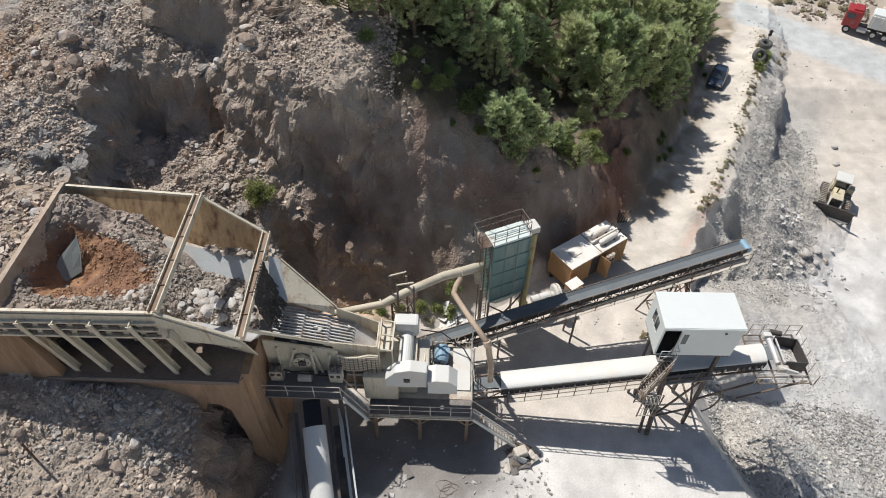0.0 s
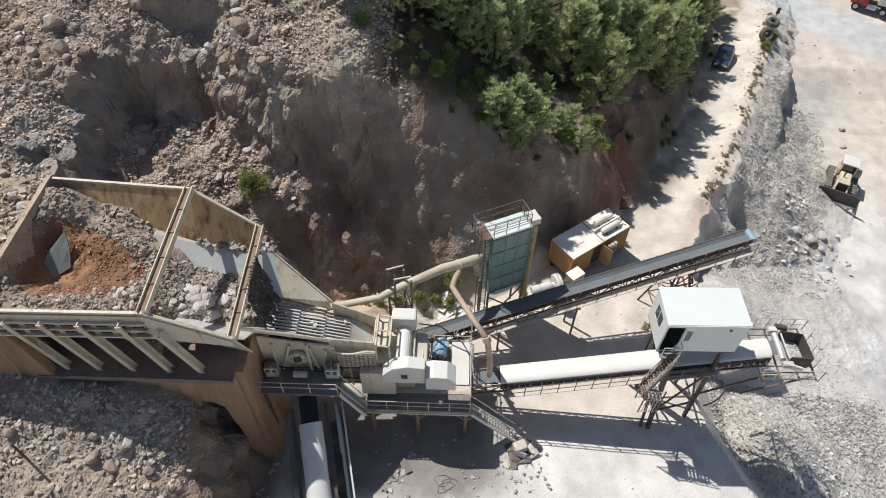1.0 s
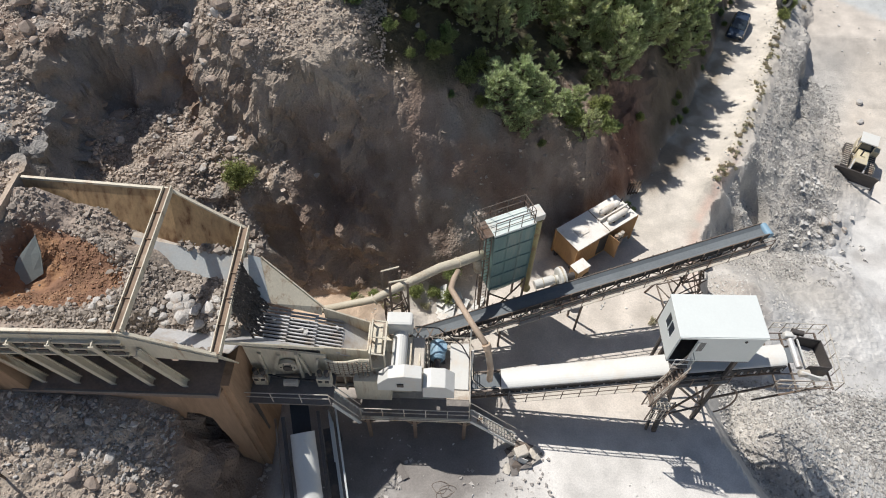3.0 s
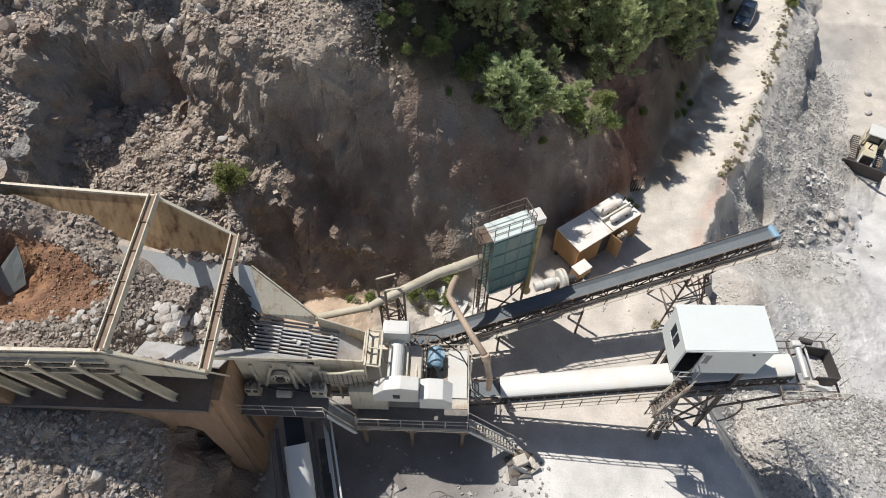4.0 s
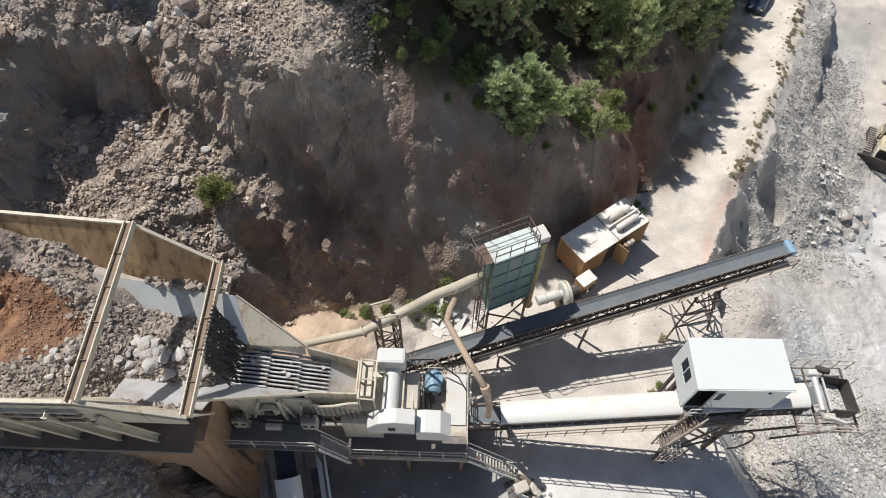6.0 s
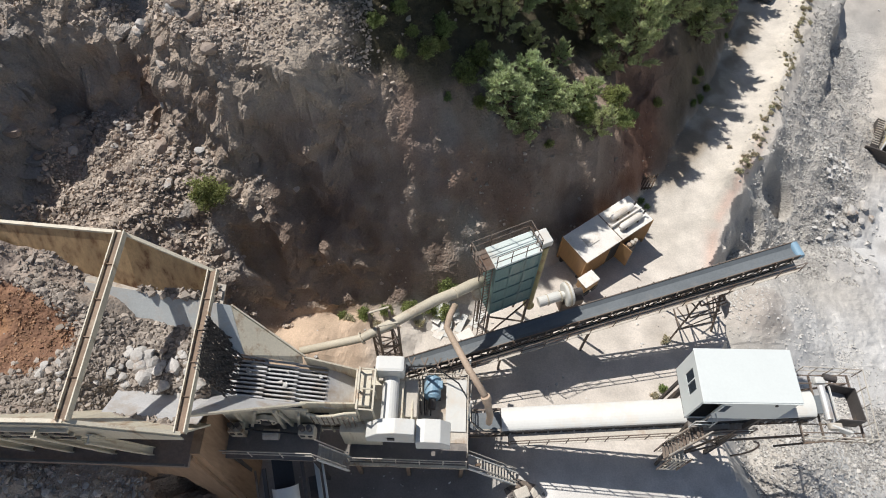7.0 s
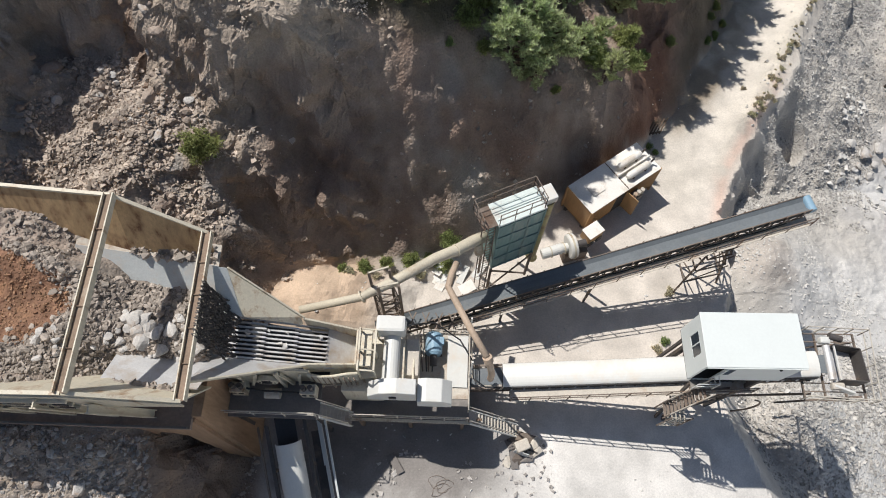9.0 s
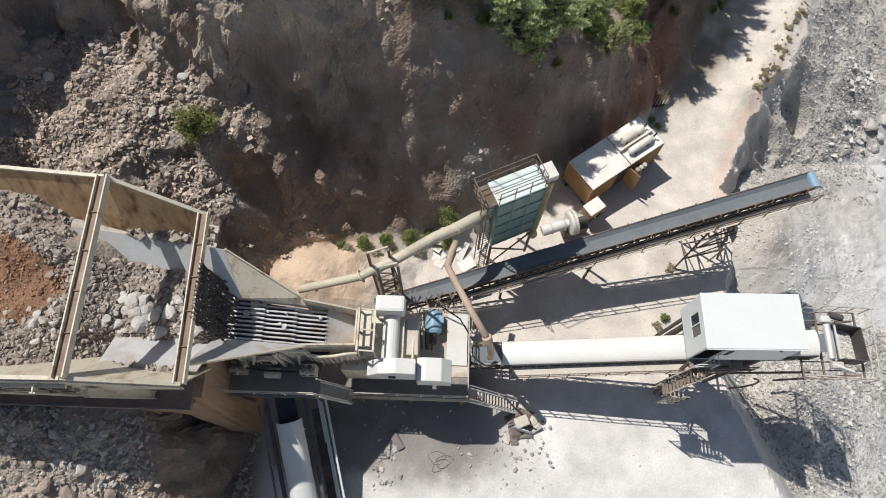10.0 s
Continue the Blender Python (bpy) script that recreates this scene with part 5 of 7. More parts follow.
def build_container():
    g = thing("generator_container", (11.3, 35.4, 0.3), "rusty orange generator container with dusty roof and open side door", "container")
    o, ex, ey = V(9.8, 33.15, -0.25), V(14.45, 36.6, -0.25), V(8.4, 35.02, -0.25)
    u, w = (ex - o).normalized(), (ey - o).normalized()
    L, W = (ex - o).length, (ey - o).length
    ang = math.atan2(u.y, u.x)
    ctr = o + u * L / 2 + w * W / 2
    part("body", box(B(), ctr + V(0, 0, 1.25), (L, W, 2.3), ang, 0.03), M_ORANGE, g)
    part("roof", box(B(), ctr + V(0, 0, 2.43), (L + 0.08, W + 0.08, 0.08), ang, 0.02), M_DUSTROOF, g, "pale dust-covered roof")
    for i in range(28):
        q = o + u * (0.2 + (L - 0.4) * i / 27) - w * 0.02
        if not 0.36 < i / 27 < 0.55:
            part("corrugation", bar(B(), q + V(0, 0, 0.25), q + V(0, 0, 2.3), 0.08, 0.05), M_ORANGE, g)
    # a black sheet on the uncut wall stands for the shaded doorway
    part("doorway_shade_sheet", plate(B(), (o + u * 2.0 - w * 0.015 + V(0, 0, 0.3), o + u * 3.0 - w * 0.015 + V(0, 0, 0.3), o + u * 3.0 - w * 0.015 + V(0, 0, 2.2), o + u * 2.0 - w * 0.015 + V(0, 0, 2.2)), 0.02), M_BLACK, g)
    part("open_door", plate(B(), (o + u * 3.0 + V(0, 0, 0.3), o + u * 3.1 - w * 1.0 + V(0, 0, 0.3), o + u * 3.1 - w * 1.0 + V(0, 0, 2.2), o + u * 3.0 + V(0, 0, 2.2)), 0.05), M_ORANGE, g)
    for k in (0.62, 1.5):
        a = o + u * 3.35 + w * k + V(0, 0, 2.78)
        sl = part("silencer", tube(B(), (a, a + u * 0.2, a + u * 1.75, a + u * 1.95), [0.12, 0.23, 0.23, 0.12], 16), M_DUSTROOF, g, "dusty exhaust silencer")
        for dx in (0.45, 1.45):
            part("saddle", box(B(), a + u * dx + V(0, 0, -0.2), (0.1, 0.5, 0.2), ang), M_LATTICE, sl)
        part("exhaust_pipe", tube(B(), (a + u * 1.95, a + u * 2.15, a + u * 2.2 + V(0, 0, 0.3)), 0.07, 8), M_DARK, sl)
    part("roof_rail", bar(B(), o + u * 3.0 + w * 1.06 + V(0, 0, 2.62), o + u * (L - 0.1) + w * 1.06 + V(0, 0, 2.62), 0.1, 0.3), M_DUSTROOF, g)
    part("roof_seam", bar(B(), o + u * 3.05 + V(0, 0, 2.48), o + u * 3.05 + w * W + V(0, 0, 2.48), 0.06, 0.05), M_LATTICE, g)
    part("roof_hatch", box(B(), o + u * 1.3 + w * 1.2 + V(0, 0, 2.5), (0.9, 0.8, 0.07), ang, 0.02), M_DUSTROOF, g)
    for i, j in ((0, 0), (1, 0), (0, 1), (1, 1)):
        q = o + u * (L * i) + w * (W * j)
        part("corner_post", bar(B(), q + V(0, 0, -0.35), q + V(0, 0, 2.46), 0.14), M_ORANGE, g)
    for j in (0.15, 0.85):
        part("skid", bar(B(), o + w * (W * j) + V(0, 0, -0.12), o + u * L + w * (W * j) + V(0, 0, -0.12), 0.2, 0.5), M_DARK, g)
    rd = part("radiator", box(B(), o + u * 3.6 - w * 0.35 + V(0, 0, 1.3), (0.8, 0.55, 0.9), ang, 0.05), M_DARK, g, "dark cooling unit on the side wall")
    for k in range(3):
        part("air_filter", tube(B(), (o + u * (3.35 + 0.3 * k) - w * 0.45 + V(0, 0, 1.8), o + u * (3.35 + 0.3 * k) - w * 0.45 + V(0, 0, 2.2)), 0.14, 12), M_DUSTSTEEL, rd)
    k = thing("fuel_cart", (9.9, 32.2, 0.4), "small orange wheeled tank cart with a dusty top", "cart")
    part("tank", box(B(), (9.95, 32.25, 1.15), (1.15, 0.8, 0.9), ang, 0.06), M_ORANGE, k)
    part("lid", box(B(), (9.95, 32.25, 1.62), (1.2, 0.85, 0.06), ang, 0.02), M_DUSTROOF, k)
    for dx in (-0.35, 0.35):
        part("wheel", tube(B(), (V(9.95, 32.25, 0.65) + u * dx - w * 0.45, V(9.95, 32.25, 0.65) + u * dx - w * 0.3), 0.3, 14), M_BLACK, k)
    n = thing("extractor_fan", (7.9, 30.9, 0.4), "cream centrifugal extractor fan with round casing and inlet pipe", "fan")
    ax = V(0.95, 0.28, 0.0).normalized()
    q = V(8.45, 31.0, 1.85)
    cs = part("casing", tube(B(), (q - ax * 0.24, q - ax * 0.19, q + ax * 0.19, q + ax * 0.24), [0.7, 0.78, 0.78, 0.7], 26), M_COVER, n)
    part("rim", tube(B(), (q - ax * 0.05, q + ax * 0.05), 0.82, 26), M_DUCT, cs)
    part("inlet", tube(B(), (V(6.6, 30.4, 1.75), q - ax * 0.7, q - ax * 0.22), [0.33, 0.33, 0.24], 18), M_COVER, n)
    for f in (0.3, 0.75):
        r = V(6.6, 30.4, 1.75).lerp(q, f)
        part("flange", tube(B(), (r - ax * 0.03, r + ax * 0.03), 0.37, 18), M_DUCT, n)
    part("fan_motor", tube(B(), (q + ax * 0.3, q + ax * 0.95), 0.24, 16), M_DARK, n)
    part("frame", box(B(), (8.75, 31.05, 0.85), (1.5, 0.8, 1.1), math.atan2(0.28, 0.95), 0.03), M_LATTICE, n)

build_container()

def build_lower_conveyor():
    t = thing("lower_conveyor", (-6.6, 17.0, 0.3), "covered conveyor under the deck with a round white hood", "conveyor")
    a, b = V(-6.97, 18.4, 4.62), V(-4.85, 9.4, 0.95)
    run = (b - a).normalized()
    s = run.cross(V(0, 0, 1)).normalized()
    up = s.cross(run)
    n = 9
    for j in range(n):
        bm = B()
        p, q = lerp(a, b, j / n), lerp(a, b, (j + 1) / n) + run * 0.05
        rad = 0.64 + 0.015 * (j % 2)
        rows = [[bm.verts.new(c + s * (rad * math.cos(k * math.pi / 16)) + up * (0.6 * math.sin(k * math.pi / 16) + 0.015 * (j % 2))) for k in range(17)] for c in (p, q)]
        for k in range(16):
            bm.faces.new((rows[0][k], rows[0][k + 1], rows[1][k + 1], rows[1][k]))
        thicken(bm, 0.02)
        part("hood", bm, M_COVER, t)
    part("belt", plate(B(), (a - run * 1.6 + s * 0.5, b + s * 0.5, b - s * 0.5, a - run * 1.6 - s * 0.5), 0.04), M_BLACK, t)
    for o, w, mat, dz in ((-0.95, 0.16, M_DARK, -0.15), (0.95, 0.18, M_DARK, -0.1), (1.35, 0.08, M_LATTICE, 0.0), (-1.5, 0.22, M_WHITE, -1.3), (-1.85, 0.1, M_WHITE, -1.0)):
        part("side_beam", bar(B(), a + s * o - run * 1.0 + up * dz, b + s * o + up * dz, w, 0.2), mat, t)
    part("catwalk", plate(B(), (a - s * 1.0 - up * 1.3, a - s * 1.45 - up * 1.3, b - s * 1.45 - up * 0.9, b - s * 1.0 - up * 0.9), 0.05), M_DARK, t)
    for f in (0.12, 0.4, 0.68):
        p = lerp(a, b, f)
        for sg in (-1, 1):
            q = p + s * sg * 0.95
            part("leg", bar(B(), (q.x, q.y, -0.3), q + V(0, 0, -0.15), 0.14), M_DARK, t)
    return t

build_lower_conveyor()

# ---- rock in the hopper ----
part("end_wall", plate(B(), ((-21.2, 18.6, 14.75), (-21.2, 27.5, 14.75), (-20.6, 27.0, 11.5), (-20.6, 19.3, 11.5)), 0.3), M_EARTHWALL, hopper, "worn concrete tipping edge")

def crater(x, y):
    """1 at the bottom of the drawn-down crater, 0 outside it: steep on the west, a long slope on the east."""
    dx = x + 19.9
    r = np.hypot(dx / np.where(dx < 0, 1.2, 5.4), (y - 22.8) / np.where(y > 22.8, 2.7, 2.7)) + 0.10 * fbm(x, y, 1.1, 3, 351)
    return 1 - np.clip((r - 0.12) / 0.88, 0, 1)

def pile_height(x, y):
    n1, n03 = fbm(x, y, 1.5, 3, 301), fbm(x, y, 0.5, 3, 331)
    z = np.interp(x, (-21.2, -19.5, -17, -15, -13.2, -11.4, -9.7), (14.2, 14.1, 13.5, 12.45, 11.3, 11.0, 10.55)) - 0.9 * step(y, 24.0, 26.0) * np.interp(x, (-20.0, -18.4), (0, 1)) * np.interp(x, (-15.5, -14), (1, 0)) - 0.35 * step(21.0 - y, 0, 1.5) * np.interp(x, (-18, -15), (1, 0))
    z = z + 0.25 * n1 + 0.10 * n03
    z = z + np.interp(x, (-14, -12.5), (1, 0)) * (0.05 * (y - 22.6) + 0.35 * step(np.abs(y - 22.6), 2.4, 4.0))
    c = crater(x, y)
    z = z - 2.15 * c ** 0.85 + 0.12 * fbm(x, y, 0.6, 3, 371) * step(c, 0.05, 0.3) + 0.10 * np.sin(9 * np.arctan2(y - 22.8, x + 19.9) * 3) * np.clip(4 * c * (1 - c), 0, 1) * step(-x, 19.6, 20.3)
    # it lies lower between the liners
    lane = np.interp(x, (-15.6, -13.6), (0, 1))
    z = z - lane * (0.35 * step(y - 22.3, 0.9, 2.0) + 0.7 * step(22.3 - y, 0.8, 1.6))
    return z

def build_pile():
    gx, gy = np.arange(-21.15, -9.65, 0.11), np.arange(18.85, 26.75, 0.11)
    X, Y = np.meshgrid(gx, gy)
    Z = pile_height(X, Y)
    lane = (X > -13.6)
    keep_lo, keep_hi = np.where(lane, 20.75, 18.8), np.where(lane, 24.35, 26.8)
    nx, ny = len(gx), len(gy)
    i = np.arange((ny - 1) * (nx - 1))
    a = (i // (nx - 1)) * nx + i % (nx - 1)
    xc, yc = X.ravel()[a], Y.ravel()[a]
    lo, hi = keep_lo.ravel()[a], keep_hi.ravel()[a]
    a = a[(yc > lo) & (yc < hi)]
    me = bpy.data.meshes.new("rock_fill")
    me.from_pydata(np.stack((X, Y, Z), -1).reshape(-1, 3), [], np.stack((a, a + 1, a + nx + 1, a + nx), -1))
    n1 = fbm(X, Y, 1.2, 3, 341)
    c = np.broadcast_to(np.array((0.30, 0.255, 0.215)), X.shape + (3,)).copy()
    def mix(c, col, f):
        return c + (np.array(col) - c) * np.clip(f, 0, 1)[..., None]
    cr = crater(X, Y) + 0.12 * n1
    c = mix(c, (0.37, 0.30, 0.25), step(Y + 0.4 * n1, 24.6, 25.4) + step(20.2 - Y, 0, 0.6))
    c = mix(c, (0.28, 0.16, 0.105), step(cr, 0.06, 0.22))
    c = mix(c, (0.36, 0.205, 0.115), step(cr, 0.22, 0.4) * step(fbm(X, Y, 0.9, 3, 361), -0.1, 0.3))
    c = mix(c, (0.21, 0.12, 0.08), step(cr, 0.15, 0.3) * step(fbm(X, Y, 0.5, 3, 367), 0.05, 0.3) * 0.8)
    # darker on the crater's west wall
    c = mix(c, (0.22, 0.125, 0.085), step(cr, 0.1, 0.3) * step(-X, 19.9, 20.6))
    c = mix(c, (0.44, 0.30, 0.21), np.where(X > -13.6, 0.5, 0) * step(n1, -0.2, 0.3))
    at = me.color_attributes.new("earth_tone", "FLOAT_COLOR", "POINT")
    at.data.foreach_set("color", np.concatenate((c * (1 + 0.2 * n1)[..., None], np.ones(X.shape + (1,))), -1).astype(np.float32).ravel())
    me.attributes.new("rugged", "FLOAT", "POINT").data.foreach_set("value", np.full(X.size, 0.5, np.float32))
    me.materials.append(M_SOIL)
    ob = new("rock_fill", me)
    tagged(ob, "red-brown earth and crushed rock filling the steel feed hopper", "rock fill", kind="stuff")

build_pile()
fl = thing("wear_plate", (-20.2, 24.3, 11.8), "bare grey-green steel plate showing through the rock fill", "plate")
part("plate", plate(B(), ((-19.65, 24.55, 13.55), (-19.4, 23.95, 13.0), (-19.35, 23.2, 12.2), (-20.0, 22.6, 12.05), (-20.75, 22.2, 12.15), (-20.35, 23.5, 13.0)), 0.04), M_FLOORPLATE, fl)

# ---- loose stones ----
def block():
    """A cube's corners and triangles, the start of every stone."""
    v = np.array([(x, y, z) for x in (-0.7, 0.7) for y in (-0.7, 0.7) for z in (-0.7, 0.7)])
    q = ((0, 1, 3, 2), (4, 6, 7, 5), (0, 4, 5, 1), (2, 3, 7, 6), (0, 2, 6, 4), (1, 5, 7, 3))
    return v, np.array([t for a, b, c, d in q for t in ((a, b, c), (a, c, d))])
BLOCK = block()

def ball():
    """An icosahedron's corners and triangles, for rounder stones."""
    bm = B()
    bmesh.ops.create_icosphere(bm, subdivisions=1, radius=1.0)
    v = np.array([tuple(q.co) for q in bm.verts])
    f = np.array([[q.index for q in fc.verts] for fc in bm.faces])
    bm.free()
    return v, f
BALL = ball()

def stones(name, x, y, z, r, mat, label, seed, sink=0.3, flat=0.7, base=BLOCK, jitter=0.48):
    """Many small faceted stones joined in one mesh."""
    rng = np.random.default_rng(seed)
    n = len(x)
    base_v, base_f = base
    k = len(base_v)
    v = np.broadcast_to(base_v, (n, k, 3)) + rng.uniform(-jitter, jitter, (n, k, 3))
    v = v * rng.uniform(0.6, 1.4, (n, 1, 3))
    ang = rng.uniform(0, 6.283, n)
    ca, sa = np.cos(ang)[:, None], np.sin(ang)[:, None]
    tilt = rng.normal(0, 0.7, n)
    ct, stl = np.cos(tilt)[:, None], np.sin(tilt)[:, None]
    vx, vy, vz = v[..., 0], v[..., 1], v[..., 2] * flat
    vy, vz = vy * ct - vz * stl, vy * stl + vz * ct
    vx, vy = vx * ca - vy * sa, vx * sa + vy * ca
    out = np.stack((vx, vy, vz), -1) * r[:, None, None] + np.stack((x, y, z + r * (flat - sink) * 0.6), -1)[:, None, :]
    faces = (base_f[None] + (np.arange(n) * k)[:, None, None]).reshape(-1, 3)
    me = bpy.data.meshes.new(name)
    me.vertices.add(n * k)
    me.vertices.foreach_set("co", out.astype(np.float32).ravel())
    me.loops.add(faces.size)
    me.loops.foreach_set("vertex_index", faces.astype(np.int32).ravel())
    me.polygons.add(len(faces))
    me.polygons.foreach_set("loop_start", np.arange(0, faces.size, 3, dtype=np.int32))
    me.polygons.foreach_set("use_smooth", np.zeros(len(faces), bool))
    me.update()
    me.validate()
    me.materials.append(mat)
    ob = new(name, me)
    return tagged(ob, label, "stones", kind="stuff")

def sizes(rng, n, lo, hi, power=2.2):
    return lo + (hi - lo) * rng.random(n) ** power

def steepness(x, y):
    e = 0.35
    return np.hypot(height(x + e, y, False) - height(x - e, y, False), height(x, y + e, False) - height(x, y - e, False)) / (2 * e)

def scatter_ground(name, n, x0, x1, y0, y1, keep, lo, hi, mat, label, seed, power=2.6, base=BLOCK, rest=1.25):
    """Stones strewn over a stretch of ground, none where it is too steep for them to lie."""
    rng = np.random.default_rng(seed)
    x, y = rng.uniform(x0, x1, n), rng.uniform(y0, y1, n)
    m = keep(x, y, rng)
    x, y = x[m], y[m]
    m = steepness(x, y) < rest * rng.uniform(0.75, 1.2, len(x))
    x, y = x[m], y[m]
    z = height(x, y)
    return stones(name, x, y, z, sizes(rng, len(x), lo, hi, power), mat, label, seed + 1, base=base, jitter=0.52 if base is BLOCK else 0.36)

def clumpy(x, y, seed, lo=-0.3, hi=0.4):
    return step(fbm(x, y, 3.0, 3, seed), lo, hi)

scatter_ground("rubble", 90000, -30, -8.5, 28.0, 45, lambda x, y, g: g.random(len(x)) < 0.25 + 0.75 * clumpy(x, y, 401, -0.1, 0.35), 0.03, 0.15, M_ROCK, "grey-brown broken rock lying on the slope", 501, 4.2)
scatter_ground("talus", 36000, -19.6, -9.6, 28.5, 37.5, lambda x, y, g: g.random(len(x)) < step(y - 0.35 * x, 36.2, 37.6) * (0.35 + 0.65 * clumpy(x, y, 403)), 0.03, 0.16, M_ROCKB, "coarse broken rock of the talus behind the hopper", 505, 3.2, BALL, 1.3)
scatter_ground("rubble", 20000, -27, -9.5, 7.5, 18.2, lambda x, y, g: (g.random(len(x)) < 0.25 + 0.75 * clumpy(x, y, 411)) & (y < 18.2), 0.026, 0.17, M_ROCK, "grey-brown broken rock on the bank below the hopper", 511, 5.5, BALL)
scatter_ground("ramp_stones", 3500, -28, -21.7, 19.6, 29, lambda x, y, g: g.random(len(x)) < 0.2 + 0.8 * clumpy(x, y, 415), 0.03, 0.2, M_ROCK, "broken rock on the haul ramp", 517, 3.6)
# stones of a darker grey than the bank rubble, nearest the hopper
scatter_ground("bank_stones", 5000, -21, -10.5, 14.8, 18.1, lambda x, y, g: g.random(len(x)) < clumpy(x, y, 413), 0.03, 0.14, M_ROCKG, "dark grey stone strewn on the bank below the hopper", 515, 4.0, BALL)
scatter_ground("crest_stones", 16000, -12, -3.5, 35.5, 43, lambda x, y, g: (height(x, y) > 12.0) & (g.random(len(x)) < 0.3 + 0.7 * clumpy(x, y, 427)), 0.02, 0.11, M_ROCK, "broken rock lying along the crest of the cut", 525, 4.0, rest=1.8)
scatter_ground("cliff_debris", 3000, -9, 16, 31, 46, lambda x, y, g: (-side(x, y, TOE) > -0.6) & (g.random(len(x)) < 0.15 + 0.6 * clumpy(x, y, 421, 0, 0.5)), 0.03, 0.15, M_ROCKB, "small stones lying on ledges of the rock cut", 521, 3.0, rest=2.2)
scatter_ground("gravel", 70000, 17, 42, 6, 27, lambda x, y, g: (side(x, y, EDGE) > 1.6) & (g.random(len(x)) < 0.3 + 0.7 * clumpy(x, y, 441)), 0.03, 0.13, M_ROCKS, "pale grey crushed stone of the discharge heap", 531, 3.0, rest=1.6)
scatter_ground("gravel", 30000, 19, 40, 26.5, 38, lambda x, y, g: (side(x, y, EDGE) > 1.4) & (g.random(len(x)) < 0.15 + 0.85 * clumpy(x, y, 445, 0.0, 0.5)) & (x + 0.9 * (y - 30) < 33), 0.02, 0.085, M_ROCKP, "fine pale gravel spread over the yard", 533, 3.4, rest=1.6)
scatter_ground("gravel", 60000, 20, 42, 37, 64, lambda x, y, g: (side(x, y, EDGE) > 0.6) & (side(x, y, EDGE) < 9 + 3 * clumpy(x, y, 431)) & (g.random(len(x)) < 0.3 + 0.7 * clumpy(x, y, 443)), 0.03, 0.11, M_ROCKS, "grey stones on the dump slope", 535, 4.0, rest=1.4)
scatter_ground("gravel", 380, 31, 39, 39, 49, lambda x, y, g: g.random(len(x)) < clumpy(x, y, 451), 0.06, 0.28, M_ROCKP, "pale boulders at the foot of the dump slope", 541, 2.0)
scatter_ground("ridge_stones", 3000, 22, 44, 38, 82, lambda x, y, g: np.abs(side(x, y, EDGE) - 0.5) < 2.6, 0.025, 0.12, M_ROCKS, "stones on the ridge beside the dirt road", 551, 2.8)
scatter_ground("verge_rocks", 1500, 43, 64, 84, 95, lambda x, y, g: (y - 88 + 0.66 * (x - 33) > 6.0) & (g.random(len(x)) < clumpy(x, y, 455, -0.1, 0.3)), 0.08, 0.45, M_ROCKB, "brown rocks heaped on the far verge of the main road", 545, 2.6)
scatter_ground("floor_stones", 900, -8, 18, 8, 31, lambda x, y, g: g.random(len(x)) < 0.2 + 0.8 * clumpy(x, y, 461, 0.0, 0.5), 0.02, 0.09, M_ROCKP, "scattered stones on the dusty plant floor", 561, 2.5)
scatter_ground("floor_debris", 420, -3, 7, 15.2, 19.4, lambda x, y, g: g.random(len(x)) < clumpy(x, y, 467, -0.1, 0.4), 0.03, 0.14, M_ROCKG, "dirty stones and debris before the machine deck", 565, 3.0)
scatter_ground("road_stones", 500, 10, 50, 42, 90, lambda x, y, g: (-side(x, y, TOE) < 0.5) & (np.abs(side(x, y, ROAD)) > 2.0), 0.03, 0.14, M_ROCKP, "scattered stones beside the dirt road", 571, 3.0)

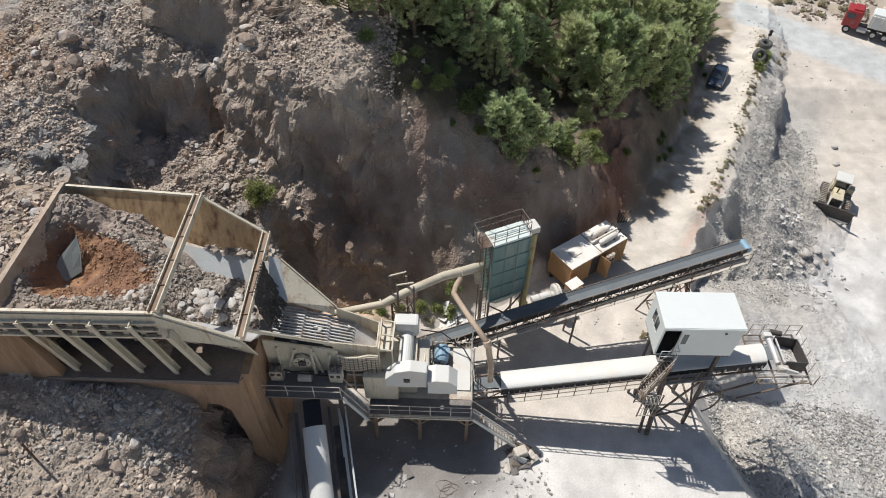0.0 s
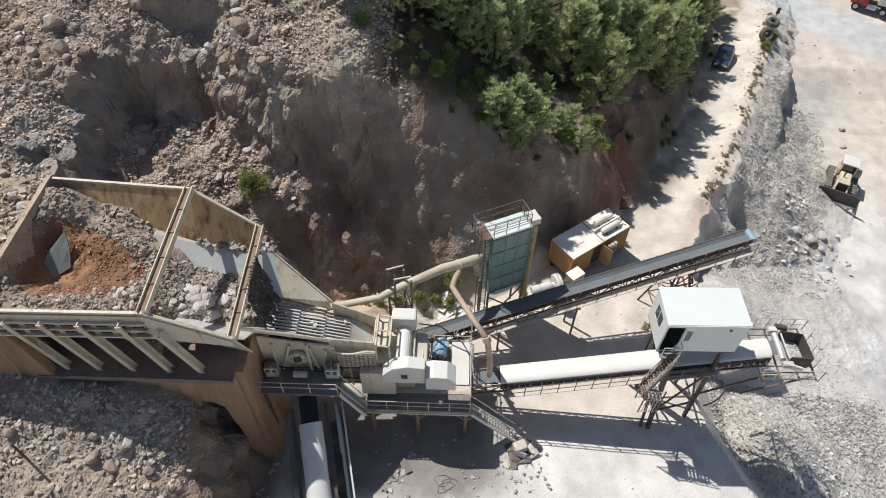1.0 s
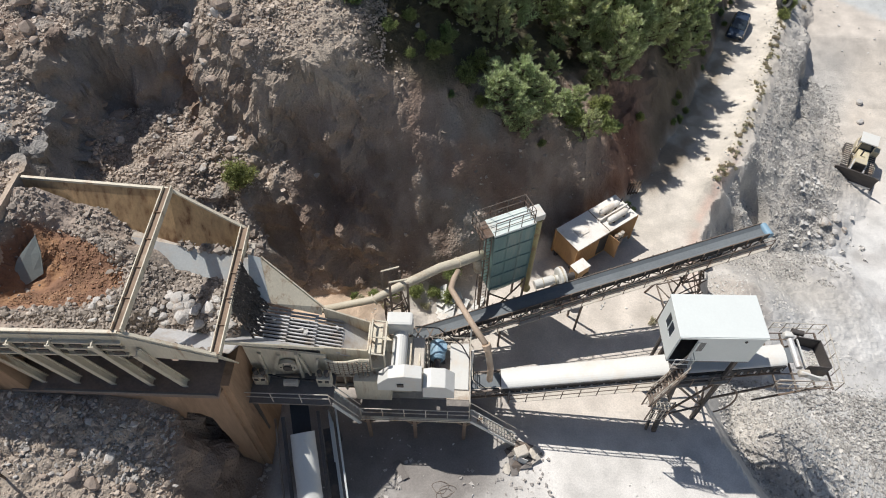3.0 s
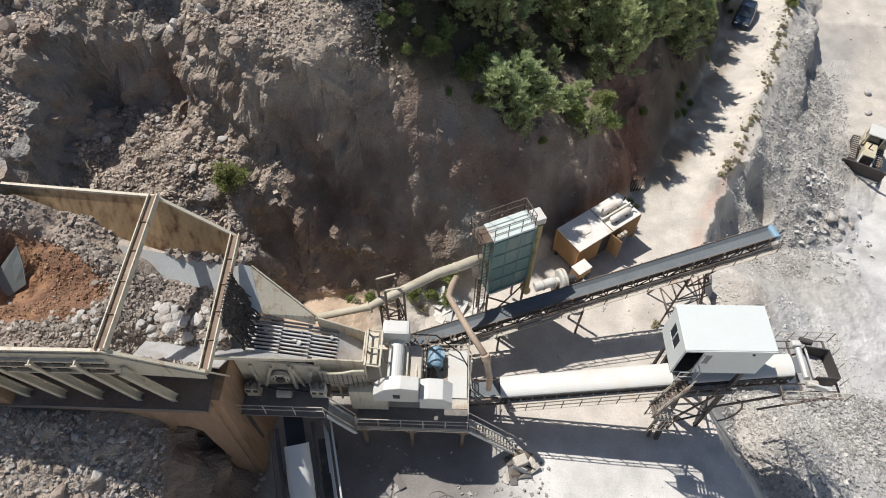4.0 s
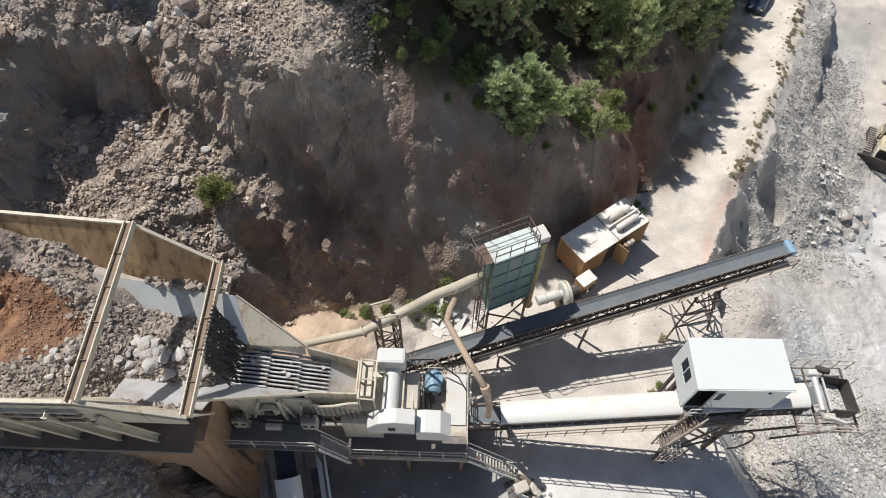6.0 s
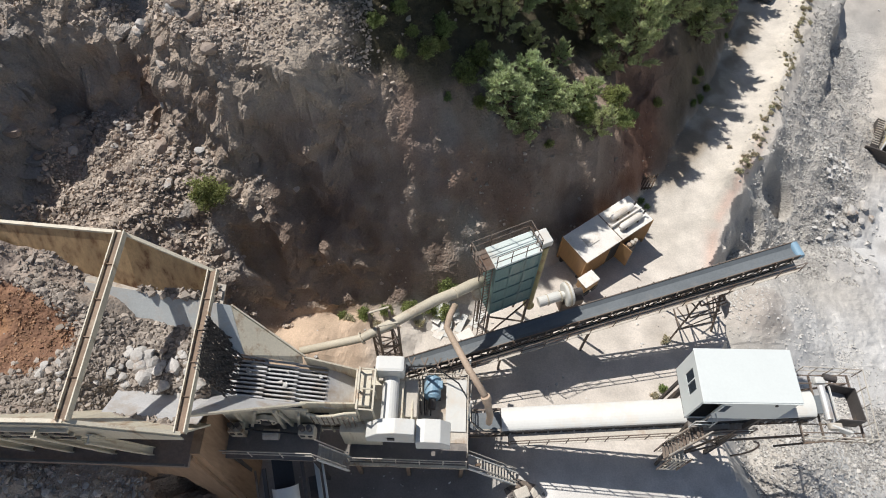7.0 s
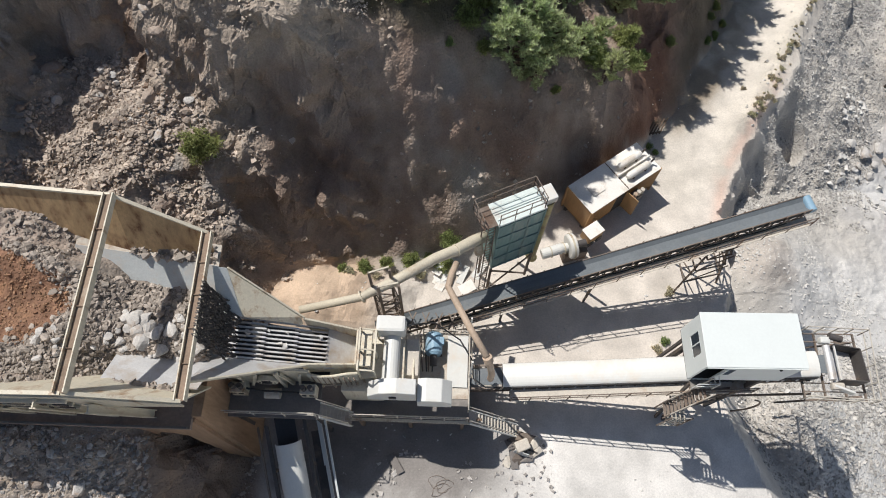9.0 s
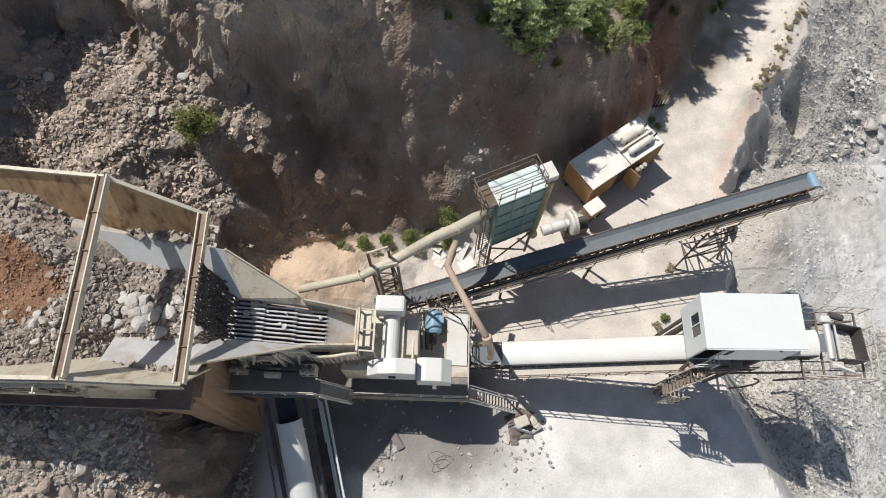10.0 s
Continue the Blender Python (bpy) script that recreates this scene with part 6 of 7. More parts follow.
def fill_stones():
    rng = np.random.default_rng(601)
    n = 26000
    x, y = rng.uniform(-21.1, -9.6, n), rng.uniform(18.9, 26.6, n)
    lane = x > -13.6
    inside = np.where(lane, (y > 20.95) & (y < 24.3), (y < 24.4) | (x < -15.6))
    ring = np.where(x > -18.2, 0.85, 0.30) * np.where((y > 25.2) & (x > -19.5), 0.3, 1) * np.where(y < 19.8, 0.35, 1)
    dens = np.where(lane, 1.0, ring) * (1 - step(crater(x, y), 0.08, 0.25)) + np.where(lane, 0, 0.008)
    m = inside & (rng.random(n) < dens)
    x, y = x[m], y[m]
    stones("crushed_rock", x, y, pile_height(x, y), sizes(rng, len(x), 0.028, 0.15, 3.2), M_ROCKF, "crushed grey and brown rock in the feed hopper", 611, base=BALL, jitter=0.42)
    n = 9000
    x, y = rng.uniform(-20.6, -14.6, n), rng.uniform(20.6, 26.6, n)
    m = (crater(x, y) > 0.1) & (crater(x, y) < 0.8) & (x > -19.6) & (rng.random(n) < 0.25 + 0.75 * clumpy(x * 3, y * 3, 471))
    x, y = x[m], y[m]
    stones("crushed_rock", x, y, pile_height(x, y), sizes(rng, len(x), 0.015, 0.07, 3.0), M_REDROCK, "red-brown fine gravel on the crater slope", 615)
    x = rng.uniform(-13.4, -9.9, 260)
    stones("crushed_rock", x, rng.uniform(25.35, 26.2, 260), np.interp(x, (-13.7, -9.7), (11.95, 11.05)), sizes(rng, 260, 0.04, 0.2, 2.6), M_ROCKF, "rock left lying on the hopper shelf", 621)
    x = rng.uniform(-13.2, -9.9, 160)
    y = rng.uniform(19.2, 19.75, 160)
    stones("crushed_rock", x, y, np.interp(x, (-13.4, -9.5), (12.0, 11.4)) - np.maximum(y - 19.6, 0) * 0.8, sizes(rng, 160, 0.04, 0.22, 3), M_ROCKF, "rock left lying on the front liner", 631)
    x = rng.uniform(-9.2, -5.0, 14)
    stones("crushed_rock", x, rng.uniform(21.6, 23.3, 14), np.interp(x, (-9.3, -4.9), (9.72, 8.3)), sizes(rng, 14, 0.06, 0.16), M_ROCKP, "stones caught on the grizzly bars", 641)
    x = rng.uniform(19.9, 20.9, 420)
    stones("crushed_rock", x, rng.uniform(21.95, 23.1, 420), np.full(420, 7.02) + 0.08 * rng.random(420), sizes(rng, 420, 0.02, 0.07), M_ROCKP, "crushed rock in the discharge chute", 651)

fill_stones()

def boulder_mesh(seed, mat):
    rng = np.random.default_rng(seed)
    bm = B()
    bmesh.ops.create_icosphere(bm, subdivisions=2, radius=1.0)
    v = np.array([tuple(q.co) for q in bm.verts])
    for _ in range(9):
        p = rng.normal(size=3)
        p /= np.linalg.norm(p)
        v -= np.maximum(v @ p - rng.uniform(0.5, 0.85), 0)[:, None] * p
    v *= rng.uniform(0.75, 1.2, 3)
    v[:, 2] *= 0.8
    for q, c in zip(bm.verts, v):
        q.co = Vector(c) * (1 + 0.05 * noise.noise(Vector(c) * 2.5))
    me = bpy.data.meshes.new("boulder")
    bm.to_mesh(me)
    bm.free()
    me.materials.append(mat)
    return me

BOULDERS = [boulder_mesh(700 + i, M_BOULDER) for i in range(6)]
BROWN = [boulder_mesh(720 + i, M_BOULDERB) for i in range(6)]

def boulder(i, x, y, z, r, label, group, brown=False):
    ob = new("boulder", (BROWN if brown else BOULDERS)[i % 6])
    ob.matrix_basis = Matrix.Translation((x, y, z)) @ Matrix.Rotation(i * 1.9, 4, "Z") @ Matrix.Rotation(0.3 * math.sin(i * 3.1), 4, "X") @ Matrix.Diagonal((r, r, r, 1))
    return tagged(ob, label, "boulder", group)

rb = random.Random(5)
for i in range(70):
    x, y = rb.uniform(-13.4, -10.0), 20.95 + 1.9 * rb.random() ** 1.5
    r = rb.uniform(0.12, 0.26) if i % 6 else rb.uniform(0.34, 0.5)
    boulder(i, x, y, float(pile_height(np.array([x]), np.array([y]))[0]) + r * 0.35, r, "pale grey limestone boulder lying in the feed hopper", "boulders in the hopper")
for i in range(16):
    x, y = rb.uniform(-16.2, -13.6), rb.uniform(20.3, 21.7)
    r = rb.uniform(0.12, 0.3)
    boulder(i + 40, x, y, float(pile_height(np.array([x]), np.array([y]))[0]) + r * 0.35, r, "pale grey limestone boulder lying in the feed hopper", "boulders in the hopper")
for i, (x, y, r) in enumerate(((-22.2, 25.9, 0.45), (-22.9, 26.2, 0.36))):
    boulder(i + 58, x, y, gz(x, y) + r * 0.3, r, "pale grey boulder lying by the tipping edge", "boulders by the tipping edge")
for i, (x, y, r) in enumerate(((-20.6, 36.3, 0.55), (-23.5, 36.8, 0.6), (-24.6, 38.8, 0.7), (-22.1, 34.0, 0.5), (-13.9, 36.6, 0.6), (-15.2, 35.0, 0.5), (-12.9, 38.5, 0.6), (-17.9, 33.4, 0.4), (-13.2, 33.9, 0.35), (-25.4, 36.5, 0.5), (-11.2, 36.6, 0.55))):
    boulder(i + 60, x, y, gz(x, y) + r * 0.3, r, "brown-grey boulder lying on the rubble slope", "boulders on the slope", True)
rk = random.Random(44)
for i, (x0, y0, sx, sy, n, hi) in enumerate(((-14.0, 37.0, 1.3, 2.2, 26, 0.55), (-17.5, 34.0, 2.0, 1.4, 22, 0.4), (-24.5, 37.2, 1.2, 1.6, 24, 0.5), (-12.4, 33.6, 0.8, 0.8, 10, 0.35), (-20.8, 15.0, 2.2, 1.0, 12, 0.4), (-16.6, 16.9, 1.6, 0.7, 9, 0.38), (-15.0, 14.6, 1.5, 0.9, 9, 0.42))):
    for k in range(n):
        x, y = rk.gauss(x0, sx), rk.gauss(y0, sy)
        if y0 < 20 and y > 17.8:
            continue
        r = 0.14 + (hi - 0.14) * rk.random() ** 2
        boulder(100 + i * 40 + k, x, y, gz(x, y) + r * 0.2, r, "brown-grey boulder lying on the rubble bank" if y0 < 20 else "brown-grey boulder lying on the rubble slope", "boulders on the bank" if y0 < 20 else "boulders on the slope", k % 3 > 0)
for i, (x, y, r) in enumerate(((35.2, 44.3, 0.55), (36.1, 43.7, 0.45), (36.6, 45.1, 0.5), (34.4, 43.2, 0.4), (37.4, 44.2, 0.4), (35.6, 42.6, 0.45), (33.7, 44.9, 0.4), (44.6, 61.8, 0.45), (43.8, 58.9, 0.4))):
    boulder(i + 80, x, y, gz(x, y) + r * 0.3, r, "pale grey boulder lying on the yard", "boulders on the yard")

# ---- chain curtain ----
ch = thing("chain_curtain", (-9.0, 23.0, 9.8), "curtain of heavy dark chains hanging before the feeder", "chain curtain")
for i in range(36):
    y = 21.5 + i * 0.07
    bm = B()
    x0, z0 = -9.55 - 0.03 * (i % 3), 12.75
    prev = None
    for k in range(25):
        f = k / 24
        c = V(x0 + 0.2 * f + (0.35 + 0.45 * math.sin(i * 1.7) ** 2) * f * f, y + 0.05 * math.sin(i * 2.3 + k) - 0.25 * f, z0 - 2.75 * f)
        if prev is not None:
            bar(bm, prev, c, 0.11 if k % 2 else 0.045, 0.045 if k % 2 else 0.11)
        prev = c
    part("chain", bm, M_DARK, ch)

# ---- trees ----
def leaf_material(name, color):
    m = bpy.data.materials.new(name)
    m.use_nodes = True
    nt = m.node_tree
    b = nt.nodes["Principled BSDF"]
    geo = nt.nodes.new("ShaderNodeNewGeometry")
    inf = nt.nodes.new("ShaderNodeObjectInfo")
    hs = nt.nodes.new("ShaderNodeHueSaturation")
    hs.inputs["Color"].default_value = (*color, 1)
    mr = nt.nodes.new("ShaderNodeMapRange")
    mr.inputs["To Min"].default_value, mr.inputs["To Max"].default_value = 0.55, 1.75
    nt.links.new(geo.outputs["Random Per Island"], mr.inputs["Value"])
    nt.links.new(mr.outputs["Result"], hs.inputs["Value"])
    mh = nt.nodes.new("ShaderNodeMapRange")
    mh.inputs["To Min"].default_value, mh.inputs["To Max"].default_value = 0.475, 0.515
    nt.links.new(inf.outputs["Random"], mh.inputs["Value"])
    nt.links.new(mh.outputs["Result"], hs.inputs["Hue"])
    nt.links.new(hs.outputs["Color"], b.inputs["Base Color"])
    b.inputs["Roughness"].default_value, b.inputs["Specular IOR Level"].default_value = 0.6, 0.25
    tr = nt.nodes.new("ShaderNodeBsdfTranslucent")
    nt.links.new(hs.outputs["Color"], tr.inputs["Color"])
    mx = nt.nodes.new("ShaderNodeMixShader")
    mx.inputs[0].default_value = 0.54
    nt.links.new(b.outputs[0], mx.inputs[1])
    nt.links.new(tr.outputs[0], mx.inputs[2])
    nt.links.new(mx.outputs[0], nt.nodes["Material Output"].inputs["Surface"])
    return m

M_PINE = leaf_material("pine_needles", (0.49, 0.54, 0.31))
M_BUSH = leaf_material("bush_leaves", (0.27, 0.32, 0.13))
M_DRY = leaf_material("dry_grass", (0.50, 0.46, 0.33))

def foliage_mesh(name, tips, per, spread, size, mat, seed, up=0.3):
    """Tufts of thin blades round the tips, joined in one mesh."""
    rng = np.random.default_rng(seed)
    t = np.repeat(np.array(tips), per, axis=0)
    n = len(t)
    c = t + rng.normal(size=(n, 3)) * spread
    d = rng.normal(size=(n, 3))
    d[:, 2] += up
    d /= np.linalg.norm(d, axis=1, keepdims=True)
    s = np.cross(d, rng.normal(size=(n, 3)))
    s /= np.linalg.norm(s, axis=1, keepdims=True)
    ln = size * rng.uniform(0.6, 1.4, (n, 1))
    v = np.stack((c - s * ln * 0.2, c + s * ln * 0.2, c + d * ln), 1).reshape(-1, 3)
    me = bpy.data.meshes.new(name)
    me.from_pydata(v, [], np.arange(n * 3).reshape(-1, 3))
    me.materials.append(mat)
    return me

def needles(name, twigs, per, size, mat, seed):
    """Brushes of thin blades set along twigs (start, end), joined in one mesh."""
    rng = np.random.default_rng(seed)
    p, q = np.array([t[0] for t in twigs]), np.array([t[1] for t in twigs])
    p, q = np.repeat(p, per, axis=0), np.repeat(q, per, axis=0)
    n = len(p)
    d = q - p
    ln = np.linalg.norm(d, axis=1, keepdims=True)
    d = d / ln
    c = p + (q - p) * rng.random((n, 1)) + rng.normal(size=(n, 3)) * 0.03
    out = d * 0.75 + rng.normal(size=(n, 3)) * 0.45
    out /= np.linalg.norm(out, axis=1, keepdims=True)
    s = np.cross(out, rng.normal(size=(n, 3)))
    s /= np.linalg.norm(s, axis=1, keepdims=True)
    k = size * rng.uniform(0.6, 1.3, (n, 1))
    v = np.stack((c - s * k * 0.13, c + s * k * 0.13, c + out * k), 1).reshape(-1, 3)
    me = bpy.data.meshes.new(name)
    me.from_pydata(v, [], np.arange(n * 3).reshape(-1, 3))
    me.materials.append(mat)
    return me

def pine(h, wide, seed, at, label, group):
    """A pine: tapered trunk, rising limbs in open tiers, and plumes of needles along the twigs."""
    g = random.Random(seed)
    e = thing("pine_tree", at, label, "tree", group)
    e["at"] = (0, 0, 0)
    bm = B()
    lean = V(g.uniform(-0.4, 0.4), g.uniform(-0.4, 0.4), 0)
    def stem(f):
        return V(0, 0, -0.4) + lean * f ** 2 * 1.5 + V(0, 0, (h * 0.9 + 0.4) * f)
    tube(bm, [stem(k / 6) for k in range(7)], [0.16 * h / 6 * (1 - 0.15 * k) for k in range(7)], 8)
    twigs = []
    count = int(24 + 4 * h)
    for k in range(count):
        f = 0.16 + 0.84 * (k + g.random()) / count
        p = stem(f)
        a = k * 2.4 + g.uniform(-0.6, 0.6)
        ln = wide * (1.1 - 0.85 * f ** 1.5) * g.uniform(0.45, 1.15) * min(1, 0.6 + f * 1.4)
        rise = g.uniform(0.25, 0.6) + 0.5 * f
        q = p + V(math.cos(a) * ln, math.sin(a) * ln, ln * rise)
        m = lerp(p, q, 0.5) + V(0, 0, -0.08 * ln)
        tube(bm, (p, m, q), [0.05, 0.035, 0.012], 5)
        for j in range(int(7 + 6 * ln)):
            ff = g.uniform(0.3, 1.0) ** 0.8
            s = lerp(p, m, ff * 2) if ff < 0.5 else lerp(m, q, ff * 2 - 1)
            d = (q - m).normalized() * 0.8 + V(g.gauss(0, 0.5), g.gauss(0, 0.5), 0.45 + g.gauss(0, 0.25))
            twigs.append((tuple(s), tuple(s + d.normalized() * g.uniform(0.28, 0.62))))
    top = stem(1.0)
    for j in range(8):
        twigs.append((tuple(top - V(0, 0, 0.2)), tuple(top + V(g.gauss(0, 0.15), g.gauss(0, 0.15), 0.5))))
    part("trunk", bm, M_BARK, e)
    cr = new("crown", needles("crown", twigs, 26, 0.24, M_PINE, seed))
    cr.parent = e
    e.matrix_basis = Matrix.Translation(at)
    return e

PINE_LABEL = "bushy green pine tree on the wooded slope"
base_pines = [pine(h, w, sd, at, PINE_LABEL, "pines on the hill") for h, w, sd, at in (
    (5.0, 1.9, 31, (4.1, 38.8, gz(4.1, 38.8) - 0.2)), (7.4, 2.5, 32, (10.2, 49.0, gz(10.2, 49.0) - 0.2)), (7.0, 2.5, 33, (15.4, 52.0, gz(15.4, 52.0) - 0.2)), (6.2, 2.2, 34, (19.4, 59.0, gz(19.4, 59.0) - 0.2)))]
SPOTS = ((6.2, 40.3, 0.95), (10.2, 40.6, 0.40), (5.0, 39.9, 0.6), (3.2, 39.9, 0.45), (5.4, 39.0, 0.62), (3.4, 42.8, 0.5), (5.6, 43.8, 0.34), (7.6, 44.2, 0.36), (4.4, 45.4, 0.9), (1.2, 44.0, 1.0), (-1.3, 44.2, 1.1), (-4.0, 46.2, 0.8), (7.0, 49.0, 1.0),
    (12.2, 53.0, 1.1), (16.2, 57.4, 1.1), (16.7, 55.0, 0.9), (21.0, 63.0, 0.75), (23.0, 66.8, 0.7), (20.8, 65.4, 1.0), (18.4, 61.0, 1.0), (25.0, 72.4, 0.75), (24.4, 70.0, 1.0), (28.2, 78.0, 0.8),
    (0.6, 47.8, 1.0), (-2.6, 48.6, 1.0), (3.6, 50.4, 1.0), (8.4, 54.0, 1.1), (-6.2, 50.4, 0.9), (5.4, 56.4, 1.1), (13.0, 58.6, 1.1), (17.4, 65.6, 1.1), (-0.6, 54.0, 1.1), (10.6, 63.0, 1.1), (21.0, 72.0, 1.1), (26.0, 79.0, 1.0), (1.8, 42.8, 0.5), (-3.2, 46.6, 1.0), (-2.8, 43.8, 1.0), (-4.8, 45.0, 0.9), (0.2, 43.0, 0.7), (-5.2, 53.0, 1.0), (18.6, 55.6, 0.7), (20.0, 58.8, 0.8), (22.0, 62.4, 0.8), (24.4, 66.6, 0.7), (26.8, 72.0, 0.8), (12.4, 51.0, 1.0), (10.0, 48.4, 1.05), (-6.6, 41.9, 0.95), (-4.6, 42.3, 0.95), (-2.4, 42.3, 0.85), (22.4, 57.6, 0.72), (23.9, 61.2, 0.75), (25.7, 65.2, 0.75), (27.6, 69.6, 0.8), (29.4, 74.0, 0.8), (31.0, 78.0, 0.85), (20.4, 54.4, 0.6), (17.8, 53.6, 0.95), (14.8, 51.6, 1.1), (11.2, 46.0, 0.4), (20.2, 56.6, 0.9), (12.8, 47.4, 0.9), (8.4, 41.4, 0.45), (9.4, 42.4, 0.5))
for i, (x, y, s) in enumerate(SPOTS):
    c = copy_thing(base_pines[i % 4], Matrix.Translation((x, y, gz(x, y) - 0.3)) @ Matrix.Rotation(i * 2.1, 4, "Z"))
    c.scale = (s * 1.05, s * 1.05, s * (0.95 + 0.1 * (i % 3)))

def bush(name, r, h, n, seed, at, label, group, mat):
    g = random.Random(seed)
    e = thing(name, at, label, "bush", group)
    e["at"] = (0, 0, 0)
    bm = B()
    tips = []
    for k in range(n):
        a, f = g.uniform(0, 6.283), g.random() ** 0.5
        q = V(math.cos(a) * r * f, math.sin(a) * r * f, h * g.uniform(0.35, 1.0) * (1.1 - 0.5 * f * f))
        tube(bm, (V(0, 0, -0.1), lerp(V(0, 0, 0), q, 0.5) + V(0, 0, 0.1 * h), q), [0.03, 0.02, 0.008], 4)
        for j in range(7):
            tips.append(tuple(lerp(V(0, 0, 0), q, g.uniform(0.5, 1.05)) + V(g.gauss(0, 0.12 * r), g.gauss(0, 0.12 * r), g.gauss(0, 0.08 * h))))
    part("stems", bm, M_BARK, e)
    cr = new("leaves", foliage_mesh("leaves", tips, 12, 0.06 * (r + 0.5), 0.14 * min(1.3, 0.6 + r), mat, seed))
    cr.parent = e
    return e

b0 = bush("bush", 0.95, 1.7, 46, 61, (-12.3, 32.6, gz(-12.3, 32.6)), "green leafy bush growing on the rubble slope", "green bushes", M_BUSH)
for i, (x, y, s) in enumerate(((-3.3, 39.3, 0.5), (-2.1, 38.5, 0.4), (-0.7, 39.2, 0.7), (0.5, 38.1, 0.3), (1.5, 39.5, 0.8), (2.4, 38.8, 0.5), (-1.5, 39.6, 0.4), (3.2, 40.2, 0.6), (0.2, 40.0, 0.4), (4.0, 40.0, 0.8), (5.6, 40.8, 0.8), (-5.4, 39.8, 0.6), (8.2, 42.0, 0.8), (-4.3, 29.4, 0.5), (-3.0, 29.9, 0.45), (-1.6, 30.1, 0.6), (-0.4, 30.2, 0.5), (0.6, 30.0, 0.6), (0.9, 31.2, 0.7), (-5.6, 29.2, 0.35), (9.3, 41.4, 0.9), (6.9, 39.0, 0.35), (2.2, 40.6, 0.8), (0.2, 41.0, 0.7), (13.6, 44.6, 0.5), (15.9, 46.6, 0.45), (36.6, 70.2, 0.9), (37.4, 71.4, 0.7), (35.9, 68.6, 0.7), (14.2, 25.6, 0.3), (-2.2, 40.4, 0.5), (11.6, 43.4, 0.9), (-8.6, 43.4, 0.7), (12.3, 42.4, 0.8), (14.9, 40.2, 0.3), (15.3, 39.7, 0.25))):
    c = copy_thing(b0, Matrix.Translation((x, y, gz(x, y))) @ Matrix.Rotation(i * 1.3, 4, "Z"))
    c.scale = (s, s, s * 0.85)
rw = random.Random(21)
TX, TY = [p[0] for p in TOE[12:]], [p[1] for p in TOE[12:]]
for i in range(14):
    y = rw.uniform(46.0, 74.0)
    x = float(np.interp(y, TY, TX)) + rw.uniform(-1.0, 0.5)
    c = copy_thing(b0, Matrix.Translation((x, y, gz(x, y) - 0.05)) @ Matrix.Rotation(i * 1.3, 4, "Z"))
    s = rw.uniform(0.2, 0.42)
    c.scale = (s, s, s * rw.uniform(0.7, 1.1))
d0 = bush("grass_tuft", 0.5, 0.4, 16, 71, (22.4, 45.4, gz(22.4, 45.4)), "dry yellow-green grass tuft beside the dirt road", "dry grass tufts", M_DRY)
rg = random.Random(9)
for i in range(170):
    f = rg.random()
    y = 42.5 + 35 * f
    x = float(np.interp(y, [p[1] for p in EDGE], [p[0] for p in EDGE])) - rg.gauss(0.55, 0.3)
    s = 0.14 + 0.42 * rg.random() ** 2.5
    c = copy_thing(d0, Matrix.Translation((x, y, gz(x, y))) @ Matrix.Rotation(i * 1.7, 4, "Z"))
    c.scale = (s, s, s)
for i, (x, y, k) in enumerate(((44.6, 87.6, 1.2), (46.2, 88.4, 1.5), (47.6, 86.0, 0.9), (49.6, 85.0, 1.0), (50.8, 87.6, 1.5), (53.2, 86.6, 1.2), (55.4, 85.2, 1.4), (57.0, 83.4, 1.0), (41.6, 75.6, 0.8), (40.4, 73.6, 0.7), (37.6, 72.0, 0.9))):
    c = copy_thing(d0, Matrix.Translation((x, y, gz(x, y))) @ Matrix.Rotation(i * 1.9, 4, "Z"))
    c.scale = (k, k, k)
for i, (x, y) in enumerate(((-5.2, 28.9), (-3.6, 28.9), (-2.4, 29.2), (-0.9, 29.4), (14.9, 28.9), (13.7, 25.0))):
    c = copy_thing(d0, Matrix.Translation((x, y, gz(x, y))) @ Matrix.Rotation(i * 1.1, 4, "Z"))
    c.scale = (0.65, 0.65, 0.55)
d0.scale = (0.4, 0.4, 0.4)

# ---- vehicles in the yard ----
def wheel(parent, c, axis_dir, r, w):
    a = Vector(axis_dir).normalized()
    c = Vector(c)
    t = part("wheel", tube(B(), (c - a * w / 2, c - a * w * 0.36, c + a * w * 0.36, c + a * w / 2), [r * 0.9, r, r, r * 0.9], 22), M_BLACK, parent)
    part("rim", tube(B(), (c - a * (w / 2 + 0.02), c + a * (w / 2 + 0.02)), r * 0.55, 16), M_WEAR, t)
    return t

